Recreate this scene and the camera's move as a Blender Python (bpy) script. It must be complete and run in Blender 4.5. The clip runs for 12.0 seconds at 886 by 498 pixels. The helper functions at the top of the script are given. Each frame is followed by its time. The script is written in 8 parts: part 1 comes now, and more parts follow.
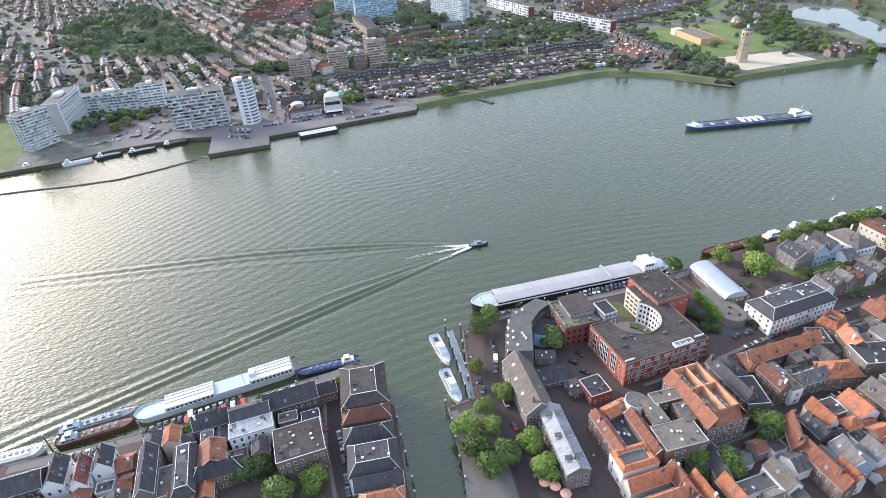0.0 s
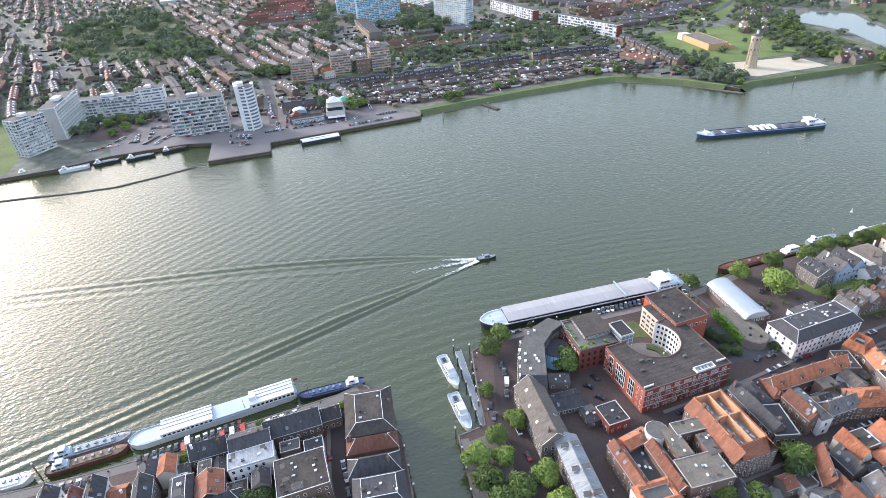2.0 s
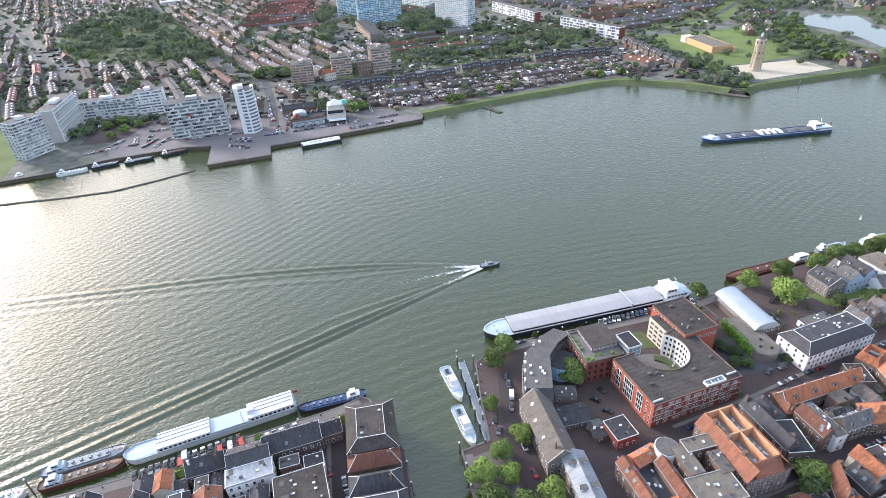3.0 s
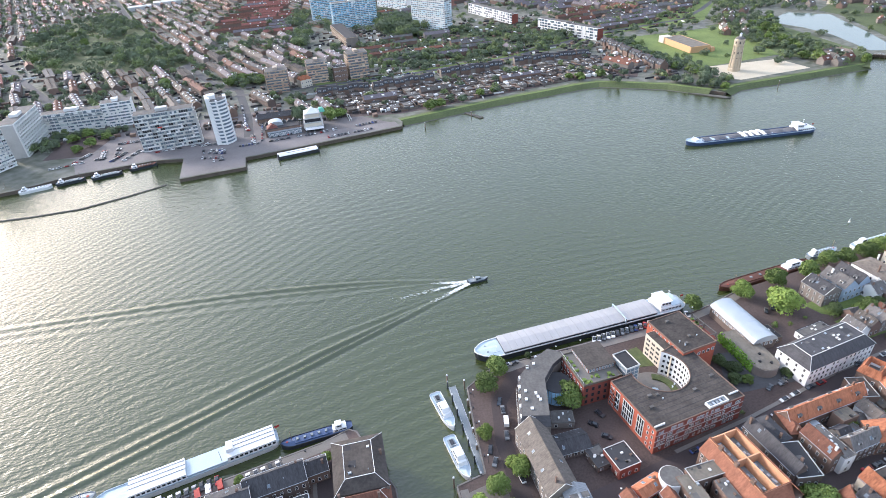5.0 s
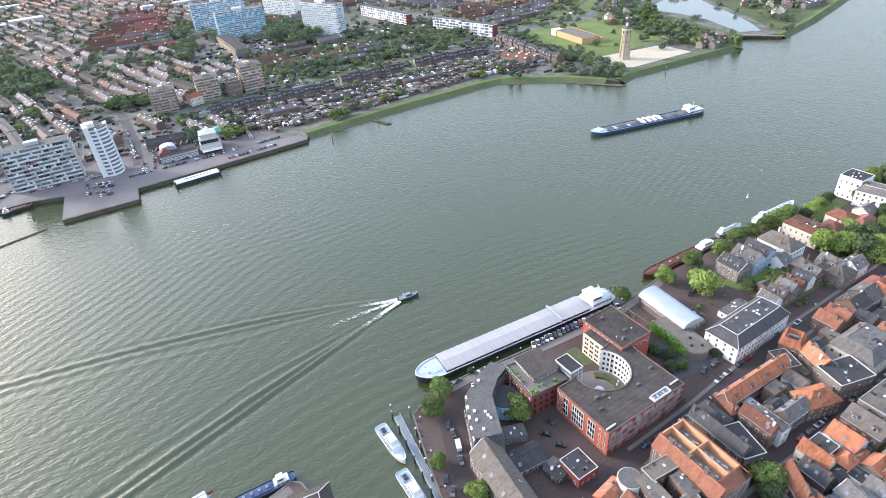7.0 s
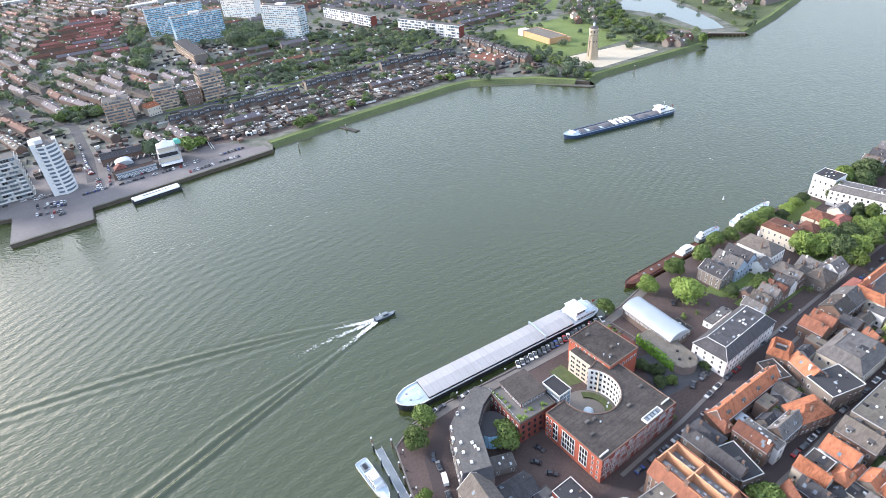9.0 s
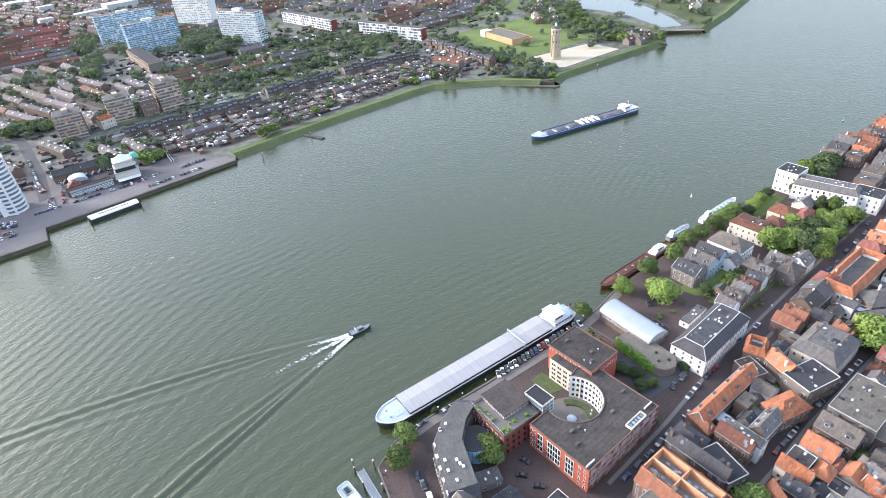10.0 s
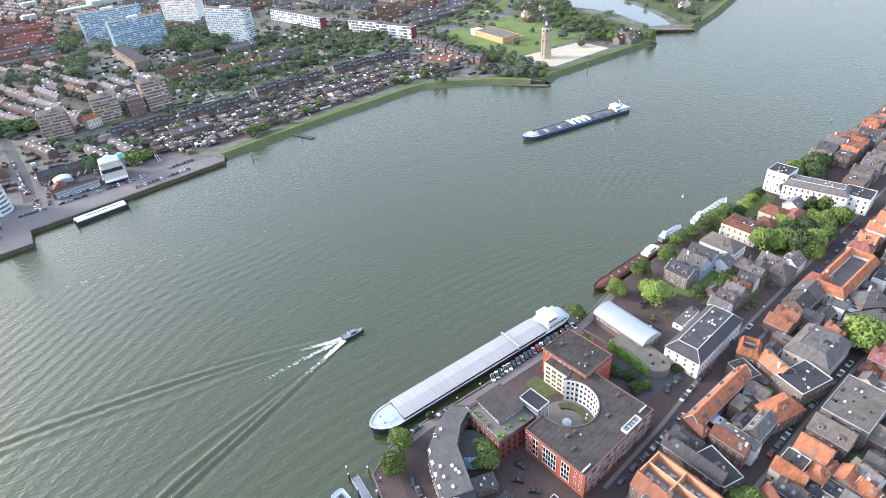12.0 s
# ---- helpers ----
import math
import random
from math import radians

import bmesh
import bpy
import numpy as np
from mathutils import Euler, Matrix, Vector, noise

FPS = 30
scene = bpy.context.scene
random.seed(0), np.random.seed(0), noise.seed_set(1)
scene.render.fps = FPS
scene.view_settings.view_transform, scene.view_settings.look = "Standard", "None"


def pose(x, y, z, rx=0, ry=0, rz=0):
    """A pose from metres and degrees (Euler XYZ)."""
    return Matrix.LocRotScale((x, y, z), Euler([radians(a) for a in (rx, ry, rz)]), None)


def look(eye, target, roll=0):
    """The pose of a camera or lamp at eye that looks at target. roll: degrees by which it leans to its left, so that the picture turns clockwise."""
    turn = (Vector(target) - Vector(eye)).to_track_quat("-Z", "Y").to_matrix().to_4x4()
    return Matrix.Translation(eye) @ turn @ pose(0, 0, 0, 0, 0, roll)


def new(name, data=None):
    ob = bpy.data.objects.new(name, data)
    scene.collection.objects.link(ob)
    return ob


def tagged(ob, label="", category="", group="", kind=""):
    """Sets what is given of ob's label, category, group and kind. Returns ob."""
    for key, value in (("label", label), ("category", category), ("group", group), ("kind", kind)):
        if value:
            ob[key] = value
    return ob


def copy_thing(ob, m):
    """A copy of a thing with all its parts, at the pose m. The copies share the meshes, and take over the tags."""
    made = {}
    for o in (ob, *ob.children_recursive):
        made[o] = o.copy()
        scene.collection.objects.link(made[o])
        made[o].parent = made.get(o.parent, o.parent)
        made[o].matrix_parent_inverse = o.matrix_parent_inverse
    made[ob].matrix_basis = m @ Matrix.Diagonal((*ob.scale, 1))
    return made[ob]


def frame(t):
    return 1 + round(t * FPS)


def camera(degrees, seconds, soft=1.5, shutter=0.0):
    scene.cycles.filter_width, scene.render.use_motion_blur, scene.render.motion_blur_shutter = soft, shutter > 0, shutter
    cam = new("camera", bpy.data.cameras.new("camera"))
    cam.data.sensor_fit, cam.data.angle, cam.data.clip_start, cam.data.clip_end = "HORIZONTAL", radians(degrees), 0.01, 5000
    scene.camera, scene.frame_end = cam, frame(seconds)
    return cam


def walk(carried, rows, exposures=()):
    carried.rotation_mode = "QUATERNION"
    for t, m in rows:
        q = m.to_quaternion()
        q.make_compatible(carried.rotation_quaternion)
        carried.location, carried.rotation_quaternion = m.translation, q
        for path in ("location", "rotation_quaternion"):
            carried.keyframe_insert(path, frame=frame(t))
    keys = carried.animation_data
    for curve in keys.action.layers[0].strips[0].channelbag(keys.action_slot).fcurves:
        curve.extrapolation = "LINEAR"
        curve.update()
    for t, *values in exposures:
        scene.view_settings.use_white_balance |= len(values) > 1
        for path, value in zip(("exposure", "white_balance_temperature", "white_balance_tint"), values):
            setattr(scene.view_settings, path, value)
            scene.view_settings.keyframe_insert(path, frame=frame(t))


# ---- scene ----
cam = camera(76.8, 12.0, soft=0.75)

PATH = [
    (0, (4.648, 3.528, 181.349), (4.679, 5.221, 180.283), -4.1),
    (0.5, (3.648, 6.894, 181.588), (3.68, 8.587, 180.523), -4.1),
    (1, (2.872, 10.137, 181.727), (2.902, 11.831, 180.664), -4.0),
    (1.5, (2.205, 13.376, 181.844), (2.235, 15.071, 180.782), -3.9),
    (2, (1.446, 16.704, 181.928), (1.477, 18.399, 180.867), -3.9),
    (2.5, (0.948, 19.997, 181.989), (0.979, 21.693, 180.929), -3.9),
    (3, (0.338, 23.445, 182.116), (0.369, 25.142, 181.057), -3.8),
    (4.8, (-0.751, 36.675, 183.068), (-0.694, 38.37, 182.007), -3.8),
    (5, (-1.04, 38.185, 183.177), (-0.942, 39.877, 182.116), -4.1),
    (5.5, (-2.029, 41.687, 183.739), (-1.844, 43.369, 182.672), -4.5),
    (6, (-2.524, 45.129, 184.419), (-2.242, 46.792, 183.346), -5.0),
    (6.5, (-3.156, 48.729, 184.871), (-2.794, 50.373, 183.791), -5.3),
    (8.5, (-1.522, 64.184, 186.136), (-1.107, 65.807, 185.044), -5.2),
    (9, (-0.851, 67.575, 186.549), (-0.371, 69.177, 185.452), -5.4),
    (9.5, (-0.606, 71.239, 186.918), (-0.049, 72.81, 185.814), -5.6),
    (10, (-0.317, 74.677, 187.572), (0.264, 76.24, 186.468), -5.7),
    (10.5, (0.029, 76.88, 188.179), (0.613, 78.44, 187.074), -5.6),
    (11, (0.053, 77.559, 188.461), (0.639, 79.118, 187.354), -5.4),
    (11.5, (-0.068, 77.674, 188.675), (0.535, 79.224, 187.564), -5.4),
    (12, (-0.485, 77.955, 188.973), (0.126, 79.499, 187.858), -5.3),
]
walk(cam, [(t, look(eye, target, roll)) for t, eye, target, roll in PATH], [(0, 1.12, 5790, 17), (4, 1.16, 5790, 17), (9, 1.3, 5790, 17), (12, 1.3, 5790, 17)])

# ---- light ----
SUN_AZ, SUN_EL = -52.0, 20.0          # degrees from +y towards +x, and above the horizon
world = bpy.data.worlds.new("sky")
scene.world = world
world.use_nodes = True
wn = world.node_tree
sky = wn.nodes.new("ShaderNodeTexSky")
sky.sky_type, sky.sun_disc = "NISHITA", False
sky.sun_elevation, sky.sun_rotation = radians(SUN_EL), radians(SUN_AZ)
sky.air_density, sky.dust_density, sky.ozone_density = 1.5, 5.0, 3.0
wn.nodes["Background"].inputs[1].default_value = 0.15
haze = wn.nodes.new("ShaderNodeMix")          # thin high cloud over the whole sky
haze.data_type = "RGBA"
haze.inputs["Factor"].default_value, haze.inputs["B"].default_value = 0.32, (7.4, 7.9, 8.1, 1)
wn.links.new(sky.outputs[0], haze.inputs["A"])
wn.links.new(haze.outputs["Result"], wn.nodes["Background"].inputs[0])
sun_data = bpy.data.lights.new("sun", "SUN")
sun_data.energy, sun_data.angle, sun_data.color = 1.95, radians(10), (1.0, 0.92, 0.8)
sun = new("sun", sun_data)
s_az, s_el = radians(SUN_AZ), radians(SUN_EL)
sun.matrix_basis = look((0, 0, 400), (-math.sin(s_az) * math.cos(s_el), -math.cos(s_az) * math.cos(s_el), 400 - math.sin(s_el)))

# ---- materials ----


def mat(name, col, rough=0.85, var=0.18, big=0.12, fine=2.5, bump=0.0, metal=0.0, rnd=0.12, hue=None, spec=0.35, stretch=(1, 1, 1)):
    """A worn surface: colour that varies in large patches and fine grain, and from thing to thing."""
    m = bpy.data.materials.new(name)
    m.use_nodes = True
    nt = m.node_tree
    n, l = nt.nodes, nt.links
    b = n["Principled BSDF"]
    b.inputs["Roughness"].default_value, b.inputs["Metallic"].default_value = rough, metal
    b.inputs["Specular IOR Level"].default_value = spec
    co, inf = n.new("ShaderNodeTexCoord"), n.new("ShaderNodeObjectInfo")
    off = n.new("ShaderNodeVectorMath"); off.operation = "MULTIPLY_ADD"
    off.inputs[1].default_value = stretch
    sc = n.new("ShaderNodeMath"); sc.operation = "MULTIPLY"; sc.inputs[1].default_value = 90
    l.new(inf.outputs["Random"], sc.inputs[0])
    l.new(co.outputs["Object"], off.inputs[0]); l.new(sc.outputs[0], off.inputs[2])
    t1, t2 = n.new("ShaderNodeTexNoise"), n.new("ShaderNodeTexNoise")
    t1.inputs["Scale"].default_value, t1.inputs["Detail"].default_value = big, 3
    t2.inputs["Scale"].default_value, t2.inputs["Detail"].default_value = fine, 4
    l.new(off.outputs[0], t1.inputs["Vector"]); l.new(off.outputs[0], t2.inputs["Vector"])
    add = n.new("ShaderNodeMath"); add.operation = "ADD"
    l.new(t1.outputs[0], add.inputs[0]); l.new(t2.outputs[0], add.inputs[1])
    rr = n.new("ShaderNodeMath"); rr.operation = "MULTIPLY_ADD"; rr.inputs[1].default_value = rnd * 3
    l.new(inf.outputs["Random"], rr.inputs[0]); l.new(add.outputs[0], rr.inputs[2])
    mp = n.new("ShaderNodeMapRange")
    mp.inputs["From Min"].default_value, mp.inputs["From Max"].default_value = 0.6, 1.4 + rnd * 3
    l.new(rr.outputs[0], mp.inputs["Value"])
    ramp = n.new("ShaderNodeMix"); ramp.data_type = "RGBA"
    lo = [c * (1 - var * 1.6) for c in col]
    hi = [min(1, c * (1 + var * 1.2)) for c in (hue or col)]
    ramp.inputs["A"].default_value, ramp.inputs["B"].default_value = (*lo, 1), (*hi, 1)
    l.new(mp.outputs[0], ramp.inputs["Factor"]); l.new(ramp.outputs["Result"], b.inputs["Base Color"])
    if bump:
        bp = n.new("ShaderNodeBump"); bp.inputs["Strength"].default_value = 0.5; bp.inputs["Distance"].default_value = bump
        l.new(t2.outputs[0], bp.inputs["Height"]); l.new(bp.outputs[0], b.inputs["Normal"])
    return m


def tile(name, col, hue=None, rnd=0.14):
    return mat(name, col, 0.8, 0.36, 0.3, 1.1, 0.06, 0, rnd, hue, 0.3, (2.6, 0.8, 0.8))


M = {
    "tile_orange": tile("tile_orange", (0.275, 0.1, 0.052), (0.43, 0.17, 0.088)),
    "tile_red": tile("tile_red", (0.19, 0.068, 0.056), (0.25, 0.1, 0.08)),
    "tile_rust": tile("tile_rust", (0.172, 0.066, 0.043), (0.234, 0.101, 0.062)),
    "tile_red_brown": tile("tile_red_brown", (0.125, 0.055, 0.039), (0.156, 0.07, 0.047)),
    "slate_dark": tile("slate_dark", (0.044, 0.044, 0.049), (0.066, 0.065, 0.07)),
    "slate_grey": tile("slate_grey", (0.106, 0.1, 0.097), (0.15, 0.141, 0.136)),
    "slate_brown": tile("slate_brown", (0.082, 0.071, 0.064), (0.141, 0.123, 0.107)),
    "felt_dark": mat("felt_dark", (0.043, 0.043, 0.047), 0.9, 0.25),
    "felt_brown": mat("felt_brown", (0.043, 0.037, 0.034), 0.92, 0.35, 0.2, 1.0, hue=(0.074, 0.064, 0.057)),
    "felt_grey": mat("felt_grey", (0.113, 0.108, 0.103), 0.9, 0.32, 0.2, 1.0),
    "felt_beige": mat("felt_beige", (0.156, 0.139, 0.115), 0.9, 0.3, 0.2, 1.0),
    "metal_white": mat("metal_white", (0.26, 0.28, 0.3), 0.6, 0.4, 0.25, 1.3, metal=0.15, stretch=(3, 0.6, 1)),
    "metal_grey": mat("metal_grey", (0.42, 0.46, 0.5), 0.4, 0.08, metal=0.4),
    "brick_brown": mat("brick_brown", (0.178, 0.123, 0.098), 0.9, 0.2, 0.3, 5, 0.02),
    "brick_dark": mat("brick_dark", (0.128, 0.098, 0.085), 0.9, 0.2, 0.3, 5, 0.02),
    "brick_grey": mat("brick_grey", (0.204, 0.178, 0.157), 0.9, 0.18, 0.3, 5, 0.02),
    # office brick in two tones: shade put into the red, sun into the orange
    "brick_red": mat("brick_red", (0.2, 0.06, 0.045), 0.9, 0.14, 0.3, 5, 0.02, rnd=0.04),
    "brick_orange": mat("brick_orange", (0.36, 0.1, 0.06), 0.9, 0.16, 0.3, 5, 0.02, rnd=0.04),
    "plaster_cream": mat("plaster_cream", (0.6, 0.545, 0.45), 0.85, 0.08),
    "paint_white": mat("paint_white", (0.76, 0.76, 0.75), 0.7, 0.06),
    "paint_blue": mat("paint_blue", (0.34, 0.42, 0.52), 0.7, 0.08),
    "paint_salmon": mat("paint_salmon", (0.58, 0.33, 0.24), 0.8, 0.1),
    "concrete": mat("concrete", (0.47, 0.47, 0.46), 0.9, 0.14),
    "trim": mat("trim", (0.7, 0.7, 0.69), 0.6, 0.06),
    "dark": mat("dark", (0.03, 0.03, 0.033), 0.6, 0.2),
    "steel_black": mat("steel_black", (0.035, 0.04, 0.05), 0.5, 0.25),
    "steel_blue": mat("steel_blue", (0.045, 0.075, 0.16), 0.45, 0.2),
    "steel_white": mat("steel_white", (0.7, 0.71, 0.72), 0.4, 0.06),
    "steel_pale": mat("steel_pale", (0.42, 0.5, 0.56), 0.45, 0.12),
    "steel_grey": mat("steel_grey", (0.22, 0.25, 0.27), 0.5, 0.18),
    "steel_rust": mat("steel_rust", (0.13, 0.055, 0.04), 0.8, 0.3),
    "steel_red": mat("steel_red", (0.32, 0.04, 0.03), 0.5, 0.2),
    "hatch": mat("hatch", (0.41, 0.4, 0.4), 0.5, 0.06, 0.08, 1.2, metal=0.25),
    "cargo": mat("cargo", (0.13, 0.13, 0.14), 0.95, 0.35, 0.08, 0.8, 0.3),
    "wood": mat("wood", (0.2, 0.15, 0.11), 0.85, 0.25),
    "bark": mat("bark", (0.09, 0.07, 0.05), 0.95, 0.3),
    "quay": mat("quay", (0.13, 0.105, 0.085), 0.9, 0.3, 0.15, 1.5, 0.05),
    "clinker": mat("clinker", (0.072, 0.053, 0.048), 0.92, 0.25, 0.05, 1.2, 0.01, hue=(0.102, 0.076, 0.069)),
    "road_clinker": mat("road_clinker", (0.062, 0.049, 0.049), 0.9, 0.16, 0.06, 1.5, 0.01),
    "paving": mat("paving", (0.164, 0.152, 0.139), 0.92, 0.16, 0.05, 1.5, 0.01),
    "asphalt": mat("asphalt", (0.078, 0.078, 0.082), 0.92, 0.2, 0.04, 1.0, 0.01),
    "grass": mat("grass", (0.085, 0.13, 0.035), 0.95, 0.3, 0.03, 0.7, 0.1, hue=(0.13, 0.17, 0.05)),
    "gardens": mat("gardens", (0.1, 0.12, 0.07), 0.95, 0.3, 0.03, 0.12, 0, hue=(0.19, 0.185, 0.17)),
    "dike": mat("dike", (0.06, 0.082, 0.035), 0.95, 0.3, 0.04, 0.6, 0.1, hue=(0.09, 0.11, 0.045)),
    "far_paving": mat("far_paving", (0.135, 0.123, 0.122), 0.92, 0.2, 0.05, 0.9, hue=(0.175, 0.16, 0.157)),
    "sand": mat("sand", (0.52, 0.46, 0.35), 0.95, 0.15, 0.05, 0.8, 0.05),
    "stone_bank": mat("stone_bank", (0.1, 0.095, 0.085), 0.95, 0.35, 0.3, 2.0, 0.2),
    "car_black": mat("car_black", (0.02, 0.02, 0.022), 0.25, 0.1, spec=0.5),
    "rubber": mat("rubber", (0.02, 0.02, 0.02), 0.9),
    "tent": mat("tent", (0.12, 0.4, 0.3), 0.6, 0.08),
    "orange_paint": mat("orange_paint", (0.55, 0.34, 0.18), 0.8, 0.08),
    "red_paint": mat("red_paint", (0.55, 0.07, 0.05), 0.6, 0.08),
    "ivy": mat("ivy", (0.13, 0.26, 0.035), 0.9, 0.3, 0.5, 2.5, 0.3, hue=(0.2, 0.36, 0.05)),
    "roof_mauve": tile("roof_mauve", (0.105, 0.092, 0.1), (0.155, 0.135, 0.145)),
    "salmon": mat("salmon", (0.6, 0.34, 0.2), 0.85, 0.14, 0.3, 2),
    "tan_stone": mat("tan_stone", (0.42, 0.35, 0.28), 0.85, 0.15),
    "gold_stone": mat("gold_stone", (0.5, 0.42, 0.31), 0.9, 0.12),
}


def leaf_mat(name, lo, hi):
    m = mat(name, lo, 0.7, 0.32, 0.08 if name == "leaf_dark" else 0.25, 1.2, 0, 0, 0.25, hi, 0.25)
    m.node_tree.nodes["Principled BSDF"].inputs["Subsurface Weight"].default_value = 0
    return m


M["leaf"] = leaf_mat("leaf", (0.08, 0.122, 0.033), (0.135, 0.188, 0.048))
M["leaf_shade"] = leaf_mat("leaf_shade", (0.05, 0.075, 0.03), (0.085, 0.118, 0.045))
# far-bank leaves, greyer and paler: distance haze is put into the colour
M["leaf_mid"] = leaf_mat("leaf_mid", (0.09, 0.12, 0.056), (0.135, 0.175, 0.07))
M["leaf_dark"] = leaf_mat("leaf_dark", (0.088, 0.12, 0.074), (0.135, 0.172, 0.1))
M["leaf_light"] = leaf_mat("leaf_light", (0.13, 0.185, 0.04), (0.19, 0.26, 0.058))


def glass(name, col, rough=0.08):
    m = bpy.data.materials.new(name)
    m.use_nodes = True
    b = m.node_tree.nodes["Principled BSDF"]
    b.inputs["Base Color"].default_value, b.inputs["Roughness"].default_value = (*col, 1), rough
    b.inputs["Specular IOR Level"].default_value = 0.6
    return m


M["glass"] = glass("glass", (0.03, 0.035, 0.042))
# paler panes: the reflected bright sky is painted into the base colour
M["glass_sky"] = glass("glass_sky", (0.16, 0.2, 0.24), 0.15)
M["glass_blue"] = mat("glass_blue", (0.3, 0.52, 0.72), 0.3, 0.2, 0.4, 0.9, rnd=0.3, spec=0.6)


def paint_by_object(name, cols, rough):
    """Paint that takes one of several colours for each object."""
    m = bpy.data.materials.new(name)
    m.use_nodes = True
    n, l = m.node_tree.nodes, m.node_tree.links
    inf, ramp = n.new("ShaderNodeObjectInfo"), n.new("ShaderNodeValToRGB")
    ramp.color_ramp.interpolation = "CONSTANT"
    els = ramp.color_ramp.elements
    els[0].position, els[0].color = 0, (*cols[0], 1)
    els[1].position, els[1].color = 1 / len(cols), (*cols[1], 1)
    for i, c in enumerate(cols[2:], 2):
        els.new(i / len(cols)).color = (*c, 1)
    l.new(inf.outputs["Random"], ramp.inputs[0])
    b = n["Principled BSDF"]
    l.new(ramp.outputs[0], b.inputs["Base Color"])
    b.inputs["Roughness"].default_value = rough
    return m


M["car_paint"] = paint_by_object("car_paint", [(0.02, 0.02, 0.025), (0.55, 0.56, 0.57), (0.75, 0.75, 0.74), (0.03, 0.04, 0.06), (0.14, 0.15, 0.16), (0.02, 0.05, 0.2), (0.28, 0.29, 0.3), (0.3, 0.02, 0.02), (0.05, 0.05, 0.055), (0.6, 0.6, 0.6), (0.1, 0.11, 0.12)], 0.3)
M["panel_mix"] = paint_by_object("panel_mix", [(0.72, 0.73, 0.73), (0.48, 0.5, 0.5), (0.7, 0.71, 0.7), (0.36, 0.38, 0.37), (0.55, 0.6, 0.58), (0.66, 0.66, 0.62), (0.5, 0.5, 0.48)], 0.6)
M["panel_pale"] = paint_by_object("panel_pale", [(0.6, 0.72, 0.78), (0.7, 0.74, 0.75), (0.52, 0.68, 0.76), (0.74, 0.75, 0.74)], 0.5)
M["panel_tan"] = paint_by_object("panel_tan", [(0.55, 0.43, 0.33), (0.66, 0.55, 0.43), (0.45, 0.31, 0.24), (0.6, 0.48, 0.38)], 0.7)
M["panel_blue"] = paint_by_object("panel_blue", [(0.2, 0.48, 0.66), (0.13, 0.4, 0.6), (0.34, 0.6, 0.74), (0.26, 0.52, 0.64)], 0.5)


def water_mat(name, col, rough, chop):
    """Murky river water: green-grey body colour, wind ripples over a longer chop."""
    m = bpy.data.materials.new(name)
    m.use_nodes = True
    n, l = m.node_tree.nodes, m.node_tree.links
    b = n["Principled BSDF"]
    b.inputs["Roughness"].default_value, b.inputs["IOR"].default_value = rough, 1.7
    co = n.new("ShaderNodeTexCoord")
    mp = n.new("ShaderNodeMapping")
    mp.inputs["Rotation"].default_value = (0, 0, radians(-32))
    mp.inputs["Scale"].default_value = (0.6, 1.0, 1.0)
    l.new(co.outputs["Object"], mp.inputs["Vector"])
    tot = None
    for scale, amp, det in ((0.03, 0.08, 2), (0.14, 0.08, 2), (0.45, 0.17, 1), (0.9, 0.1, 2)):
        t = n.new("ShaderNodeTexNoise")
        t.inputs["Scale"].default_value, t.inputs["Detail"].default_value = scale, det
        t.inputs["Distortion"].default_value = 0.15
        l.new(mp.outputs[0], t.inputs["Vector"])
        k = n.new("ShaderNodeMath"); k.operation = "MULTIPLY_ADD"; k.inputs[1].default_value = amp * chop
        l.new(t.outputs[0], k.inputs[0])
        if tot:
            l.new(tot.outputs[0], k.inputs[2])
        else:
            k.inputs[2].default_value = 0
        tot = k
    bp = n.new("ShaderNodeBump"); bp.inputs["Strength"].default_value = 1.0; bp.inputs["Distance"].default_value = 1.0
    l.new(tot.outputs[0], bp.inputs["Height"]); l.new(bp.outputs[0], b.inputs["Normal"])
    t = n.new("ShaderNodeTexNoise"); t.inputs["Scale"].default_value = 0.008; t.inputs["Detail"].default_value = 4
    l.new(co.outputs["Object"], t.inputs["Vector"])
    mx = n.new("ShaderNodeMix"); mx.data_type = "RGBA"
    mx.inputs["A"].default_value, mx.inputs["B"].default_value = (*[c * 0.88 for c in col], 1), (*[c * 1.12 for c in col], 1)
    l.new(t.outputs[0], mx.inputs["Factor"]); l.new(mx.outputs["Result"], b.inputs["Base Color"])
    return m


M["water"] = water_mat("river_water", (0.04, 0.052, 0.0145), 0.13, 1.3)
M["pond"] = water_mat("pond_water", (0.1, 0.13, 0.12), 0.08, 0.2)


def foam_mat():
    m = bpy.data.materials.new("foam")
    m.use_nodes = True
    n, l = m.node_tree.nodes, m.node_tree.links
    b = n["Principled BSDF"]
    b.inputs["Base Color"].default_value, b.inputs["Roughness"].default_value = (0.8, 0.84, 0.82, 1), 0.9
    co, at = n.new("ShaderNodeTexCoord"), n.new("ShaderNodeAttribute")
    at.attribute_name = "foaminess"
    t = n.new("ShaderNodeTexNoise"); t.inputs["Scale"].default_value = 0.9; t.inputs["Detail"].default_value = 5
    l.new(co.outputs["Object"], t.inputs["Vector"])
    a = n.new("ShaderNodeMath"); a.operation = "ADD"
    l.new(t.outputs[0], a.inputs[0]); l.new(at.outputs["Fac"], a.inputs[1])
    r = n.new("ShaderNodeMapRange"); r.inputs["From Min"].default_value, r.inputs["From Max"].default_value = 0.85, 1.3
    l.new(a.outputs[0], r.inputs["Value"]); l.new(r.outputs[0], b.inputs["Alpha"])
    return m


M["foam"] = foam_mat()

# ---- building blocks ----


